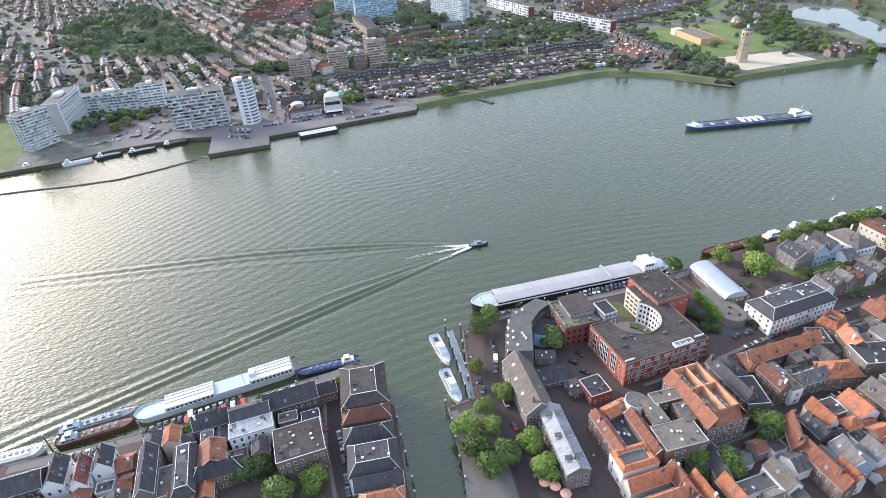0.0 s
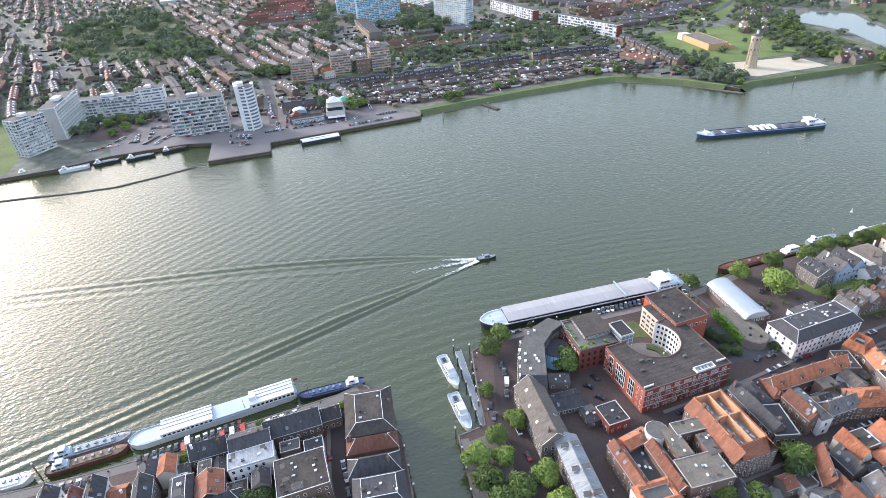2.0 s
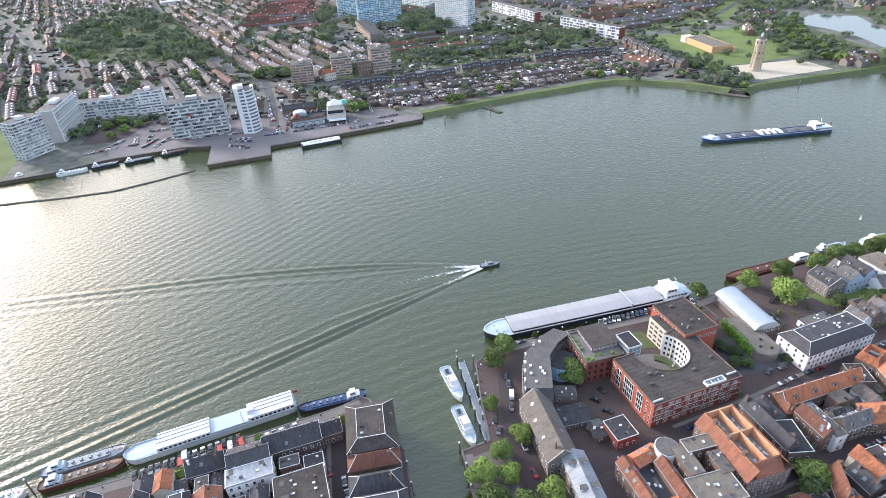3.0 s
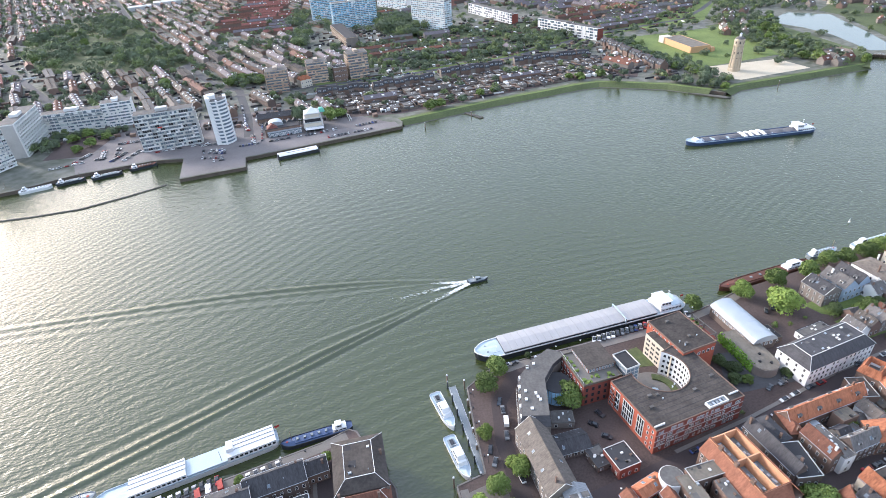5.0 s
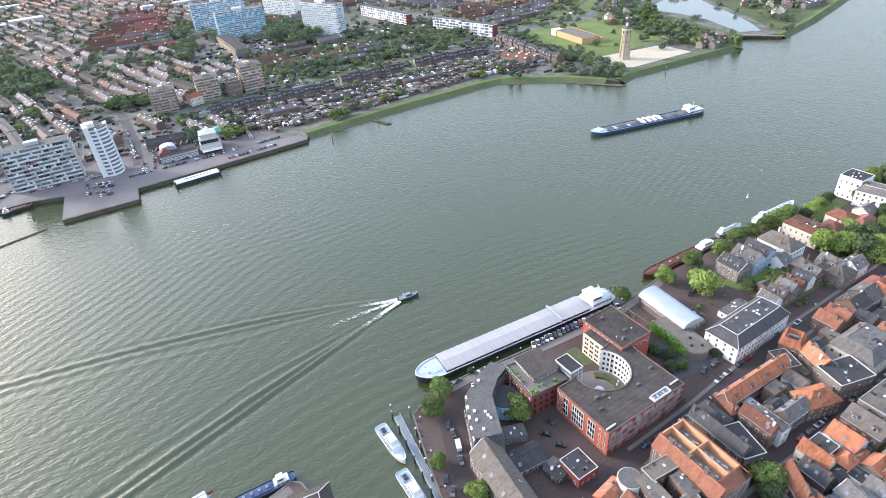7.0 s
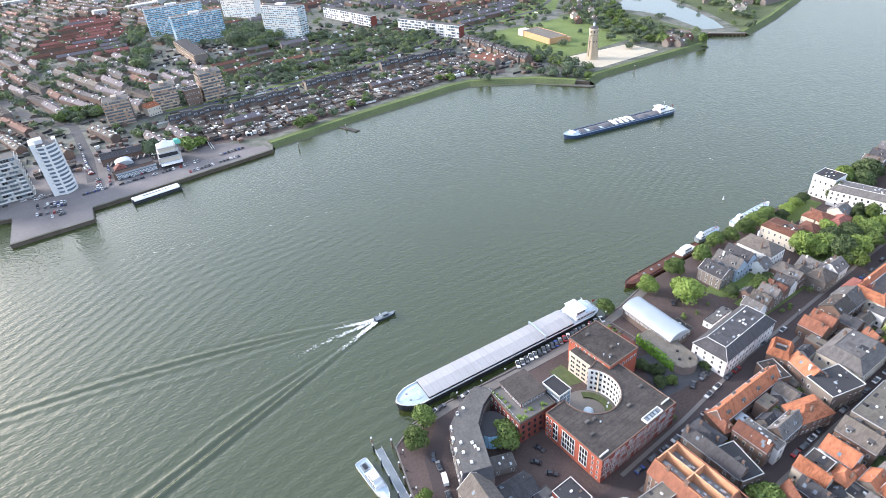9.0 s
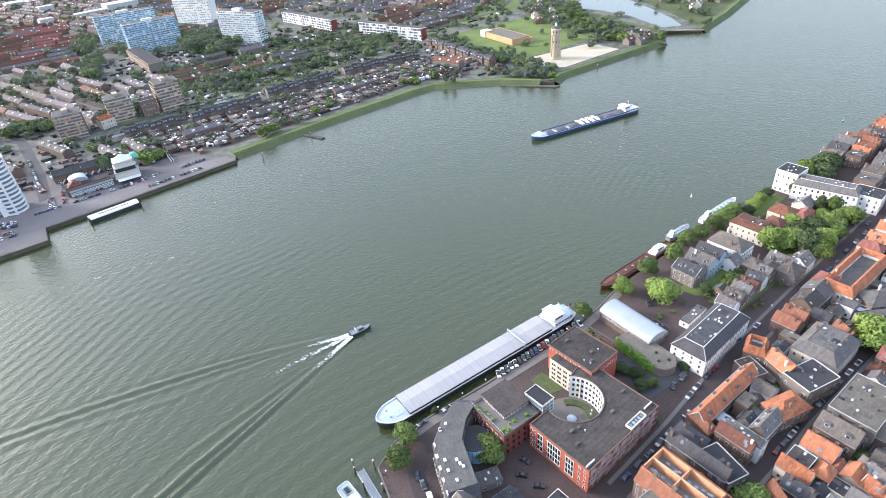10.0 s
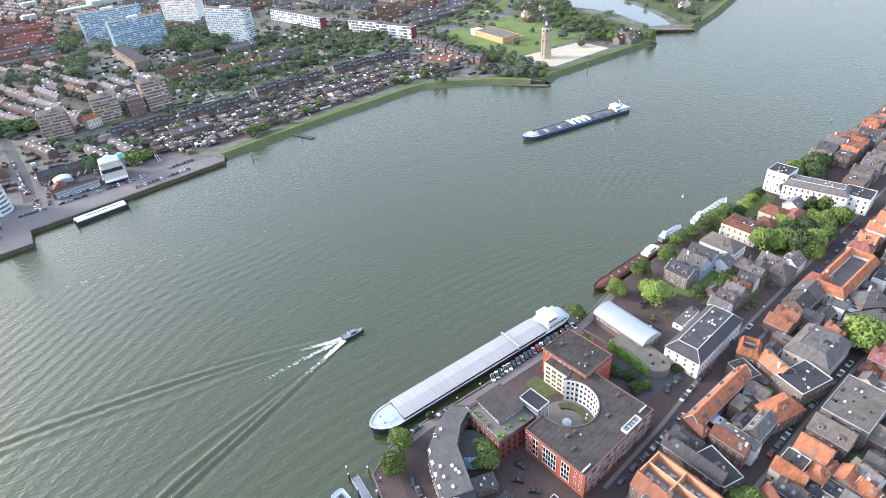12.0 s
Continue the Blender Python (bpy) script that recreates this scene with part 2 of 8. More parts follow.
def mesh_ob(name, bm, mats, parent=None, label=""):
    me = bpy.data.meshes.new(name)
    bm.to_mesh(me)
    bm.free()
    for m in mats if isinstance(mats, (list, tuple)) else [mats]:
        me.materials.append(M[m] if isinstance(m, str) else m)
    ob = new(name, me)
    if parent:
        ob.parent = parent
    if label:
        ob["label"] = label
    return ob


def part(name, bm, mats, parent, label=""):
    return mesh_ob(name, bm, mats, parent, label)


def again(ob, name, m, parent):
    """Another object on the same mesh."""
    o = new(name, ob.data if isinstance(ob, bpy.types.Object) else ob)
    o.parent, o.matrix_basis = parent, m
    return o


def thing(name, x, y, z, rot, label, category, group="", kind=""):
    e = new(name)
    e.matrix_basis = pose(x, y, z, 0, 0, rot)
    return tagged(e, label, category, group, kind)


def box(bm, x0, x1, y0, y1, z0, z1, mi=0):
    v = [bm.verts.new(p) for p in ((x0, y0, z0), (x1, y0, z0), (x1, y1, z0), (x0, y1, z0), (x0, y0, z1), (x1, y0, z1), (x1, y1, z1), (x0, y1, z1))]
    for f in ((3, 2, 1, 0), (4, 5, 6, 7), (0, 1, 5, 4), (1, 2, 6, 5), (2, 3, 7, 6), (3, 0, 4, 7)):
        bm.faces.new([v[i] for i in f]).material_index = mi
    return v


def boxes(*dims):
    bm = bmesh.new()
    for d in dims:
        box(bm, *d)
    return bm


def solid(bm, rings, mi=0, close=True):
    """Skins closed loops of equal length, one above the other; caps both ends."""
    rows = [[bm.verts.new(p) for p in r] for r in rings]
    n = len(rows[0])
    for a, b in zip(rows, rows[1:]):
        for i in range(n):
            bm.faces.new((a[i], a[(i + 1) % n], b[(i + 1) % n], b[i])).material_index = mi
    if close:
        bm.faces.new(rows[0][::-1]).material_index = mi
        bm.faces.new(rows[-1]).material_index = mi
    return rows


def prism(pts, z0, z1):
    bm = bmesh.new()
    solid(bm, [[(x, y, z0) for x, y in pts], [(x, y, z1) for x, y in pts]])
    bmesh.ops.recalc_face_normals(bm, faces=bm.faces)
    return bm


def rect(l, d, z, dx=0.0, dy=0.0):
    return [(-l / 2 + dx, -d / 2 + dy, z), (l / 2 + dx, -d / 2 + dy, z), (l / 2 + dx, d / 2 + dy, z), (-l / 2 + dx, d / 2 + dy, z)]


def tube(bm, x, y, z0, z1, r0, r1=None, n=8, mi=0):
    r1 = r0 if r1 is None else r1
    solid(bm, [[(x + r * math.cos(2 * math.pi * i / n), y + r * math.sin(2 * math.pi * i / n), z) for i in range(n)] for z, r in ((z0, r0), (z1, r1))], mi)


def bar(bm, a, b, w, mi=0):
    """A square bar from a to b."""
    a, b = Vector(a), Vector(b)
    d = (b - a).normalized()
    s = d.cross(Vector((0, 0, 1)))
    s = (s if s.length > 0.01 else Vector((1, 0, 0))).normalized() * w / 2
    u = s.cross(d).normalized() * w / 2
    solid(bm, [[p + s + u, p - s + u, p - s - u, p + s - u] for p in (a, b)], mi)


def ring(bm, l, d, z0, z1, w, mi=0):
    """A rectangular frame, such as a parapet."""
    rows = [[bm.verts.new(p) for p in rect(l - 2 * k, d - 2 * k, z)] for k, z in ((0, z0), (0, z1), (w, z1), (w, z0))]
    for a, b in zip(rows, rows[1:] + rows[:1]):
        for i in range(4):
            bm.faces.new((a[i], a[(i + 1) % 4], b[(i + 1) % 4], b[i])).material_index = mi


def window_mesh(name, frame_mat, pane_mat, t=0.1):
    """A sash window one metre wide and high, facing -y: frame, bar and pane."""
    bm = bmesh.new()
    xs, zs = (-0.5, t - 0.5, 0.5 - t, 0.5), (0, t * 0.9, 0.5 - t * 0.3, 0.5 + t * 0.3, 1 - t * 0.9, 1)
    g = [[bm.verts.new((x, -0.07, z)) for z in zs] for x in xs]
    for i in range(3):
        for j in range(5):
            bm.faces.new((g[i][j], g[i + 1][j], g[i + 1][j + 1], g[i][j + 1])).material_index = 1 if i == 1 and j in (1, 3) else 0
    rim = [g[0][0], g[3][0], g[3][5], g[0][5]]
    back = [bm.verts.new((v.co.x, 0.02, v.co.z)) for v in rim]
    for i in range(4):
        bm.faces.new((rim[i], back[i], back[(i + 1) % 4], rim[(i + 1) % 4]))
    me = bpy.data.meshes.new(name)
    bm.to_mesh(me)
    bm.free()
    me.materials.append(M[frame_mat]); me.materials.append(M[pane_mat])
    return me


WIN = window_mesh("window", "trim", "glass")
WIN_DARK = window_mesh("dark_window", "dark", "glass")
WIN_PALE = window_mesh("pale_window", "trim", "glass_sky", 0.17)
WIN_SKY = window_mesh("bright_window", "trim", "glass_sky")


def windows(parent, p0, p1, z0, floors, storey, spacing=2.8, w=1.2, h=1.6, mesh=None, skip=0.0, rng=None):
    """Rows of windows on the wall that runs from p0 to p1 (outside on its right)."""
    a, b = Vector((*p0, 0)), Vector((*p1, 0))
    ln = (b - a).length
    n = max(1, int(ln / spacing))
    ang = math.atan2(b.y - a.y, b.x - a.x)
    for f in range(floors):
        for i in range(n):
            if skip and rng.random() < skip:
                continue
            p = a.lerp(b, (i + 0.5) / n)
            again(mesh or WIN, "window", Matrix.Translation((p.x, p.y, z0 + f * storey)) @ Matrix.Rotation(ang, 4, "Z") @ Matrix.Diagonal((w, 1, h, 1)), parent)


def slab(bm, quad, th, mi=0):
    """A sloping slab: four corners of its top, counter-clockwise from outside, and a thickness downwards."""
    q = [Vector(p) for p in quad]
    nrm = (q[1] - q[0]).cross(q[2] - q[0]).normalized()
    solid(bm, [[p - nrm * th for p in q], q], mi)


rng = random.Random(5)
FOOT = []                             # footprints of the houses built so far


GLAZE = []                            # houses that wait for their windows


def covered(x, y):
    for hx, hy, l, d, a in FOOT:
        if abs(hx - x) < 40 and abs(hy - y) < 40:
            c, q = math.cos(radians(a)), math.sin(radians(a))
            if abs((x - hx) * c + (y - hy) * q) < l / 2 and abs(-(x - hx) * q + (y - hy) * c) < d / 2:
                return True
    return False


def glaze():
    """Windows on the open walls of the houses, where no neighbour stands against them."""
    r = random.Random(77)
    for e, x, y, l, d, rot, nf, st, win in GLAZE:
        if x > 380:
            continue
        if win == "none":
            nf, st = 1, 3.0
        for a, b in (((l / 2, -d / 2), (l / 2, d / 2)), ((-l / 2, d / 2), (-l / 2, -d / 2)), ((-l / 2, -d / 2), (l / 2, -d / 2)), ((l / 2, d / 2), (-l / 2, d / 2))):
            a, b = Vector((*a, 0)), Vector((*b, 0))
            t = (b - a).normalized()
            out = Matrix.Rotation(radians(rot), 3, "Z") @ Vector((t.y, -t.x, 0))
            if out.y > 0.6 or out.x > 0.6 and x > 40 or out.x < -0.6 and x < -60:
                continue
            ln = (b - a).length - 0.6
            n = max(1, int(ln / (2.4 if out.y < -0.6 else 3.0)))
            for i in range(n):
                p = a + t * (0.3 + ln * (i + 0.5) / n)
                q = Matrix.Rotation(radians(rot), 3, "Z") @ p + Vector((x, y, 0)) + out * 0.9
                if covered(q.x, q.y) or win == "none" and r.random() < 0.6:
                    continue
                for f in range(nf):
                    if r.random() < 0.06:
                        continue
                    again(WIN, "window", Matrix.Translation((p.x, p.y, 0.9 + f * st)) @ Matrix.Rotation(math.atan2(t.y, t.x), 4, "Z") @ Matrix.Diagonal((1.15, 1, min(1.75, st * 0.58), 1)), e)
    GLAZE.clear()


def house(x, y, l, d, rot, eave, rise, kind, roof, wall, win="ends", label="", base=3.0, chimneys=None, lights=None, name="town_house", group="old town houses", floors=None, trim=True, dormers=0):
    """A town house. Ridge along local x; eave and base are heights over the water."""
    d = max(d, 4.5)
    FOOT.append((x, y, l, d, rot))
    nice = {"tile": "tiled", "slate": "slate", "felt": "bitumen flat", "metal": "metal"}[roof.split("_")[0]]
    hue = roof.split("_", 1)[1].replace("_", "-")
    wl = {"brick": "brick", "paint": "painted", "plaster": "plastered"}[wall.split("_")[0]]
    e = thing(name, x, y, base, rot, label or f"{wall.split('_')[1]} {wl} town house with {hue} {nice} {'roof' if nice.endswith('flat') else kind + ' roof'}", "house", group)
    h = eave - base
    top = h + rise
    ov = 0.25
    bm = bmesh.new()
    if kind == "gable":
        solid(bm, [[(sx, -d / 2, 0), (sx, d / 2, 0), (sx, d / 2, h), (sx, 0, top), (sx, -d / 2, h)] for sx in (-l / 2, l / 2)])
    elif kind == "flat":
        solid(bm, [rect(l, d, 0), rect(l, d, h + 0.35)])
    else:
        solid(bm, [rect(l, d, 0), rect(l, d, h)])
    bmesh.ops.recalc_face_normals(bm, faces=bm.faces)
    part("wall", bm, wall, e)
    bm = bmesh.new()
    tr = bmesh.new()
    boards = []
    if kind == "gable":
        k = rise / (d / 2)
        yo, zl, zt = d / 2 + ov, h - ov * k + 0.22, top + 0.22
        sec = [(-yo, zl), (-yo, zl - 0.22), (0, zt - 0.24), (yo, zl - 0.22), (yo, zl), (0.15, zt - 0.12 * k), (0.12, zt + 0.14), (-0.12, zt + 0.14), (-0.15, zt - 0.12 * k)]
        solid(bm, [[(sx, py, pz) for py, pz in sec] for sx in (-l / 2 - 0.15, l / 2 + 0.15)])
        for s in (-1, 1):
            for sx in (-1, 1):
                boards.append(((sx * (l / 2 + 0.12), s * yo, zl + 0.02), (sx * (l / 2 + 0.12), 0, zt + 0.02)))
    elif kind == "flat":
        solid(bm, [rect(l - 0.5, d - 0.5, h + 0.2), rect(l - 0.5, d - 0.5, h + 0.4)])
        ring(tr, l + 0.1, d + 0.1, h + 0.3, h + 0.62, 0.16)
    elif kind == "hip":
        r = max(0.0, l - d) / 2 + 0.02
        r2 = max(0.0, d - l) / 2 + 0.02
        solid(bm, [rect(l + 2 * ov, d + 2 * ov, h - 0.1), rect(l + 2 * ov, d + 2 * ov, h + 0.1), rect(2 * r, 2 * r2, top)])
        for sx in (-1, 1):
            for sy in (-1, 1):
                boards.append(((sx * (l / 2 + ov), sy * (d / 2 + ov), h + 0.12), (sx * r, sy * r2, top + 0.04)))
    elif kind in ("mansard", "stepped"):
        i = min(l, d) * (0.22 if kind == "mansard" else 0.02)
        solid(bm, [rect(l + 2 * ov, d + 2 * ov, h - 0.1), rect(l + 2 * ov, d + 2 * ov, h + 0.1), rect(l - 2 * i, d - 2 * i, top + 0.2)])
        ring(tr, l - 2 * i + 0.1, d - 2 * i + 0.1, top + 0.1, top + 0.36, 0.18)
        for sx in (-1, 1):
            for sy in (-1, 1):
                boards.append(((sx * (l / 2 + ov), sy * (d / 2 + ov), h + 0.12), (sx * (l / 2 - i), sy * (d / 2 - i), top + 0.24)))
    elif kind == "well":
        w = min(l, d) * 0.3
        solid(bm, [rect(l + 2 * ov, d + 2 * ov, h), rect(l - w, d - w, top), rect(l - 1.7 * w, d - 1.7 * w, h + rise * 0.35)], close=False)
        deep = h + 0.06
        solid(bm, [rect(l - 1.7 * w, d - 1.7 * w, h + rise * 0.35), rect(l - 1.7 * w, d - 1.7 * w, deep)], 4, close=False)
        bm.faces.new([bm.verts.new(p) for p in rect(l - 1.7 * w, d - 1.7 * w, deep)]).material_index = 2
    if kind != "well":
        bmesh.ops.recalc_face_normals(bm, faces=bm.faces)
    fit_ = random.Random(int(x * 13 + y * 7))
    if kind in ("flat", "mansard", "stepped"):
        zr = {"flat": h + 0.4, "mansard": top + 0.2, "stepped": top + 0.2}[kind]
        sl, sd = (l, d) if kind != "mansard" else (l - 0.46 * min(l, d), d - 0.46 * min(l, d))
        for c in range(max(3, int(sl * sd / 22))):
            px, py = fit_.uniform(-0.42, 0.42) * sl, fit_.uniform(-0.42, 0.42) * sd
            if c % 3 == 0:                   # patches of newer felt
                a_, b_ = min(fit_.uniform(0.6, 2.2), sl * 0.46 - abs(px)), min(fit_.uniform(0.5, 1.6), sd * 0.46 - abs(py))
                if a_ > 0.2 and b_ > 0.2:
                    box(bm, px - a_, px + a_, py - b_, py + b_, zr - 0.1, zr + 0.012, fit_.choice((1, 2)))
            elif c % 3 == 1:
                tube(bm, px, py, zr - 0.05, zr + fit_.uniform(0.4, 0.9), 0.14, 0.11, 6, 3)
            else:
                a_ = fit_.uniform(0.25, 0.6)
                box(bm, px - a_, px + a_, py - 0.35, py + 0.35, zr - 0.05, zr + fit_.uniform(0.3, 0.7), fit_.choice((1, 2, 3)))
    elif kind == "gable" and name != "warehouse":
        for c in range(fit_.choice((1, 2, 3))):
            px, f_ = fit_.uniform(-0.45, 0.45) * l, fit_.uniform(-0.6, 0.6)
            tube(bm, px, f_ * d / 2, h + rise * (1 - abs(f_)) - 0.1, h + rise * (1 - abs(f_)) + 0.75, 0.12, 0.1, 6, 3)
        for sy in (-1, 1):                   # gutters
            box(bm, -l / 2 - 0.1, l / 2 + 0.1, sy * (d / 2 + ov) - 0.08, sy * (d / 2 + ov) + 0.08, h - 0.12, h + 0.05, 3)
    part("roof", bm, [roof, "felt_dark", "felt_grey", "metal_grey", "paint_white"], e)
    if trim and len(tr.verts):
        if x < 0 or name.startswith("white") or rng.random() < 0.3:
            part("parapet", tr, "trim", e, "white painted roof edge")
        else:
            part("parapet", tr, rng.choice(("felt_grey", "concrete", "felt_beige", "felt_dark")), e)
    else:
        tr.free()
    white_edges = trim and (x < 0 or name == "white_building" or (kind == "gable" and rng.random() < 0.22))
    for p, q in boards if white_edges else ():
        bb = bmesh.new()
        bar(bb, p, q, 0.14)
        part("verge_board", bb, "trim", e)
    for c in range(rng.choice((1, 2)) if chimneys is None else chimneys):
        sx = (-1 if c else 1) * (l / 2 - 0.8) * rng.uniform(0.5, 1)
        sy = rng.uniform(-0.25, 0.25) * d
        z0 = h if kind in ("flat", "mansard", "stepped") else h + rise * 0.4
        bm = boxes((sx - 0.4, sx + 0.4, sy - 0.3, sy + 0.3, z0, top + 0.8), (sx - 0.46, sx + 0.46, sy - 0.36, sy + 0.36, top + 0.8, top + 0.95))
        for q in (-0.2, 0.2):
            tube(bm, sx + q, sy, top + 0.95, top + 1.3, 0.12, 0.1, 6)
        part("chimney", bm, "brick_brown" if rng.random() < 0.85 else "paint_white", e)
    if kind == "gable":
        ang = math.atan2(rise, d / 2)
        for c in range(rng.choice((1, 2, 3)) if lights is None else lights):
            s = rng.choice((-1, 1))
            f = rng.uniform(0.3, 0.6)
            sx = rng.uniform(-0.35, 0.35) * l
            bm = boxes((-0.5, 0.5, -0.65, 0.65, 0, 0.16))
            for fc in bm.faces:
                fc.material_index = 1 if fc.normal.z > 0.5 or fc.calc_center_median().z > 0.15 else 0
            o = part("skylight", bm, ["trim", "glass_sky"], e)
            o.matrix_basis = Matrix.Translation((sx, s * d / 2 * (1 - f), h + rise * f + 0.22)) @ Matrix.Rotation(-s * ang, 4, "X")
        for c in range(dormers):
            for s in (-1, 1):
                sx = (c + 0.5) / dormers * l - l / 2
                y0 = s * d / 2 * 0.72
                bm = bmesh.new()
                z0 = h + rise * 0.18
                box(bm, sx - 0.8, sx + 0.8, min(y0, s * 0.6), max(y0, s * 0.6), z0, z0 + 1.7, 0)
                box(bm, sx - 0.95, sx + 0.95, min(y0 + s * 0.15, s * 0.5), max(y0 + s * 0.15, s * 0.5), z0 + 1.7, z0 + 1.9, 1)
                box(bm, sx - 0.6, sx + 0.6, y0 - 0.03, y0 + 0.03, z0 + 0.4, z0 + 1.5, 2)
                part("dormer", bm, ["trim", "felt_grey", "glass"], e)
    else:
        for c in range(rng.choice((1, 2, 3)) if lights is None else lights):
            sx, sy = rng.uniform(-0.3, 0.3) * l, rng.uniform(-0.25, 0.25) * d
            zt = top + (0.4 if kind == "flat" else 0.2)
            if kind in ("flat", "mansard", "stepped"):
                part("roof_light", boxes((sx - 0.5, sx + 0.5, sy - 0.35, sy + 0.35, zt - 0.1, zt + 0.35)), "trim", e, "white roof light box")
    nf = floors or max(1, min(3, int(h / 3.2)))
    st = h / (nf + 0.15)
    GLAZE.append((e, x, y, l, d, rot, nf, st, win))
    return e

# ---- water and land ----
BOAT = (27.0, 291.8)                  # the speedboat's stern
BU = Vector((0.989, 0.147))
BN = Vector((-0.147, 0.989))


def river():
    """The river as one sheet: a fine patch that carries the boat's wake, and a wide rim."""
    x = np.arange(-245, 301, 1.1)
    y = np.arange(150, 421, 1.1)
    gx, gy = np.meshgrid(x, y)
    rx, ry = gx - BOAT[0], gy - BOAT[1]
    back, side = -(rx * BU.x + ry * BU.y), rx * BN.x + ry * BN.y
    z = np.zeros_like(gx)
    bk = np.clip(back, 0, None)
    arm_l = 0.30 * bk + 2.0 + 3 * (1 - np.exp(-bk / 30)) - 0.00075 * bk ** 2 * (bk < 160)
    arm_r = 0.43 * bk + 1.5
    arm_l = np.where(bk < 160, arm_l, 0.06 * (bk - 160) + 0.30 * 160 + 5 - 0.00075 * 160 ** 2)
    for arm, s, amp in ((arm_l, side, 0.75), (arm_r, -side, 0.95)):
        for j, (off, a) in enumerate(((0, 1.0), (4.5, 0.6), (11.5, 0.3))):
            w = 1.05 + 0.005 * bk
            q = (s - arm + off * np.clip(bk / 70, 0.15, 1.2)) / w
            z += amp * a * (1 - q * q) * np.exp(-q * q / 2) * np.clip(back / 45, 0, 1) * np.exp(-bk / 300) * (back > 0)
    # transverse ripples spreading off the quays
    wob = 1.5 * np.sin(gx * 0.045 + gy * 0.02)
    z += 0.085 * np.sin((gy - 0.28 * gx + wob * 2) * 2 * np.pi / 7.5) * np.exp(-((gx - 20) / 90) ** 2 - ((gy - 215) / 60) ** 2)
    z += 0.09 * np.sin((gy - 0.75 * gx + wob) * 2 * np.pi / 7.5) * np.exp(-((gx - 235) / 60) ** 2 - ((gy - 345) / 45) ** 2)
    z += 0.07 * np.sin((gy - 0.12 * gx + wob) * 2 * np.pi / 6.5) * np.exp(-((gx - 120) / 60) ** 2 - ((gy - 290) / 35) ** 2)
    z += 0.075 * np.sin((gy * 0.72 - 0.7 * gx + 0.0011 * (gx + 60) ** 2 + wob) * 2 * np.pi / 8.0) * np.exp(-((gx + 110) / 120) ** 2 - ((gy - 350) / 110) ** 2)
    # long trains running off the wake towards the far bank, and short ones along the near quays
    z += 0.06 * np.sin((gy * 0.94 - 0.34 * gx - 0.0006 * (gx - 60) ** 2 + wob) * 2 * np.pi / 6.8) * np.exp(-((gx + 30) / 90) ** 2 - ((gy - 385) / 30) ** 2)
    z += 0.05 * np.sin((gy * 0.88 - 0.47 * gx + wob) * 2 * np.pi / 5.6) * np.exp(-((gx + 120) / 70) ** 2 - ((gy - 235) / 40) ** 2)
    nx, ny = len(x), len(y)
    verts = np.stack([gx.ravel(), gy.ravel(), z.ravel()], 1)
    i = np.arange(nx * ny).reshape(ny, nx)
    faces = np.stack([i[:-1, :-1].ravel(), i[:-1, 1:].ravel(), i[1:, 1:].ravel(), i[1:, :-1].ravel()], 1).tolist()
    far = [(-4500, -4500), (4500, -4500), (4500, 4500), (-4500, 4500)]
    near = [i[0, 0], i[0, -1], i[-1, -1], i[-1, 0]]
    verts = verts.tolist() + [(a, b, 0.0) for a, b in far]
    b0 = nx * ny
    faces += [[b0, b0 + 1, int(near[1]), int(near[0])], [b0 + 1, b0 + 2, int(near[2]), int(near[1])], [b0 + 2, b0 + 3, int(near[3]), int(near[2])], [b0 + 3, b0, int(near[0]), int(near[3])]]
    me = bpy.data.meshes.new("water")
    me.from_pydata(verts, [], faces)
    me.polygons.foreach_set("use_smooth", [True] * len(me.polygons))
    me.materials.append(M["water"])
    tagged(new("water", me), "green-grey river water with ripples and a wake", "river", kind="structure")


river()


def land(name, pts, z, top, label):
    """A quay or bank: flat ground with a vertical edge down into the water."""
    bm = prism(pts, -3, z)
    for f in bm.faces:
        f.material_index = 0 if f.normal.z > 0.9 else 1
    return tagged(mesh_ob(name, bm, [top, "quay"]), label, "ground", kind="structure")


def sheet(name, pts, z, th, m, label, category, kind="structure"):
    return tagged(mesh_ob(name, prism(pts, z - th, z), m), label, category, kind=kind)


LEFT_QUAY = [(-700, 47), (-170, 154), (-140, 160), (-119, 165.5), (-87, 177), (-45, 191), (-35.5, 196), (-32, 194.5), (-16.8, 166), (-11, 127), (-4, 80), (8, -200), (-700, -200)]
RIGHT_QUAY = [(15, 211), (15, 190), (16, 168), (5, 164), (7.7, 142), (10.8, 122), (15, 80), (28, -200), (2500, -200), (2500, 890), (900, 450), (478, 332), (390, 308), (337, 300), (265, 283), (192, 264.5), (160, 256), (143, 248), (117, 239), (70, 229.5), (42, 224.5), (25, 219.5)]
FAR_BANK = [(-4400, -700), (-1400, 215), (-700, 390), (-362, 468), (-321, 481), (-283, 503), (-221, 520), (-196, 518), (-186, 473), (-135, 486), (-139.5, 507), (-78, 526), (-2, 551), (3, 563), (63, 583), (160, 611), (214, 626), (276, 597), (317, 557), (322, 556), (330, 566), (382, 580), (470, 598), (501, 602), (540, 640), (575, 616), (661, 658), (760, 716), (1000, 860), (2500, 1750), (4400, 2800), (4400, 4400), (-4400, 4400)]
land("ground_left_quay", LEFT_QUAY, 3.0, "clinker", "brick-paved old town quay with dark quay walls")
land("ground_right_quay", RIGHT_QUAY, 3.0, "clinker", "brick-paved old town quay with dark quay walls")


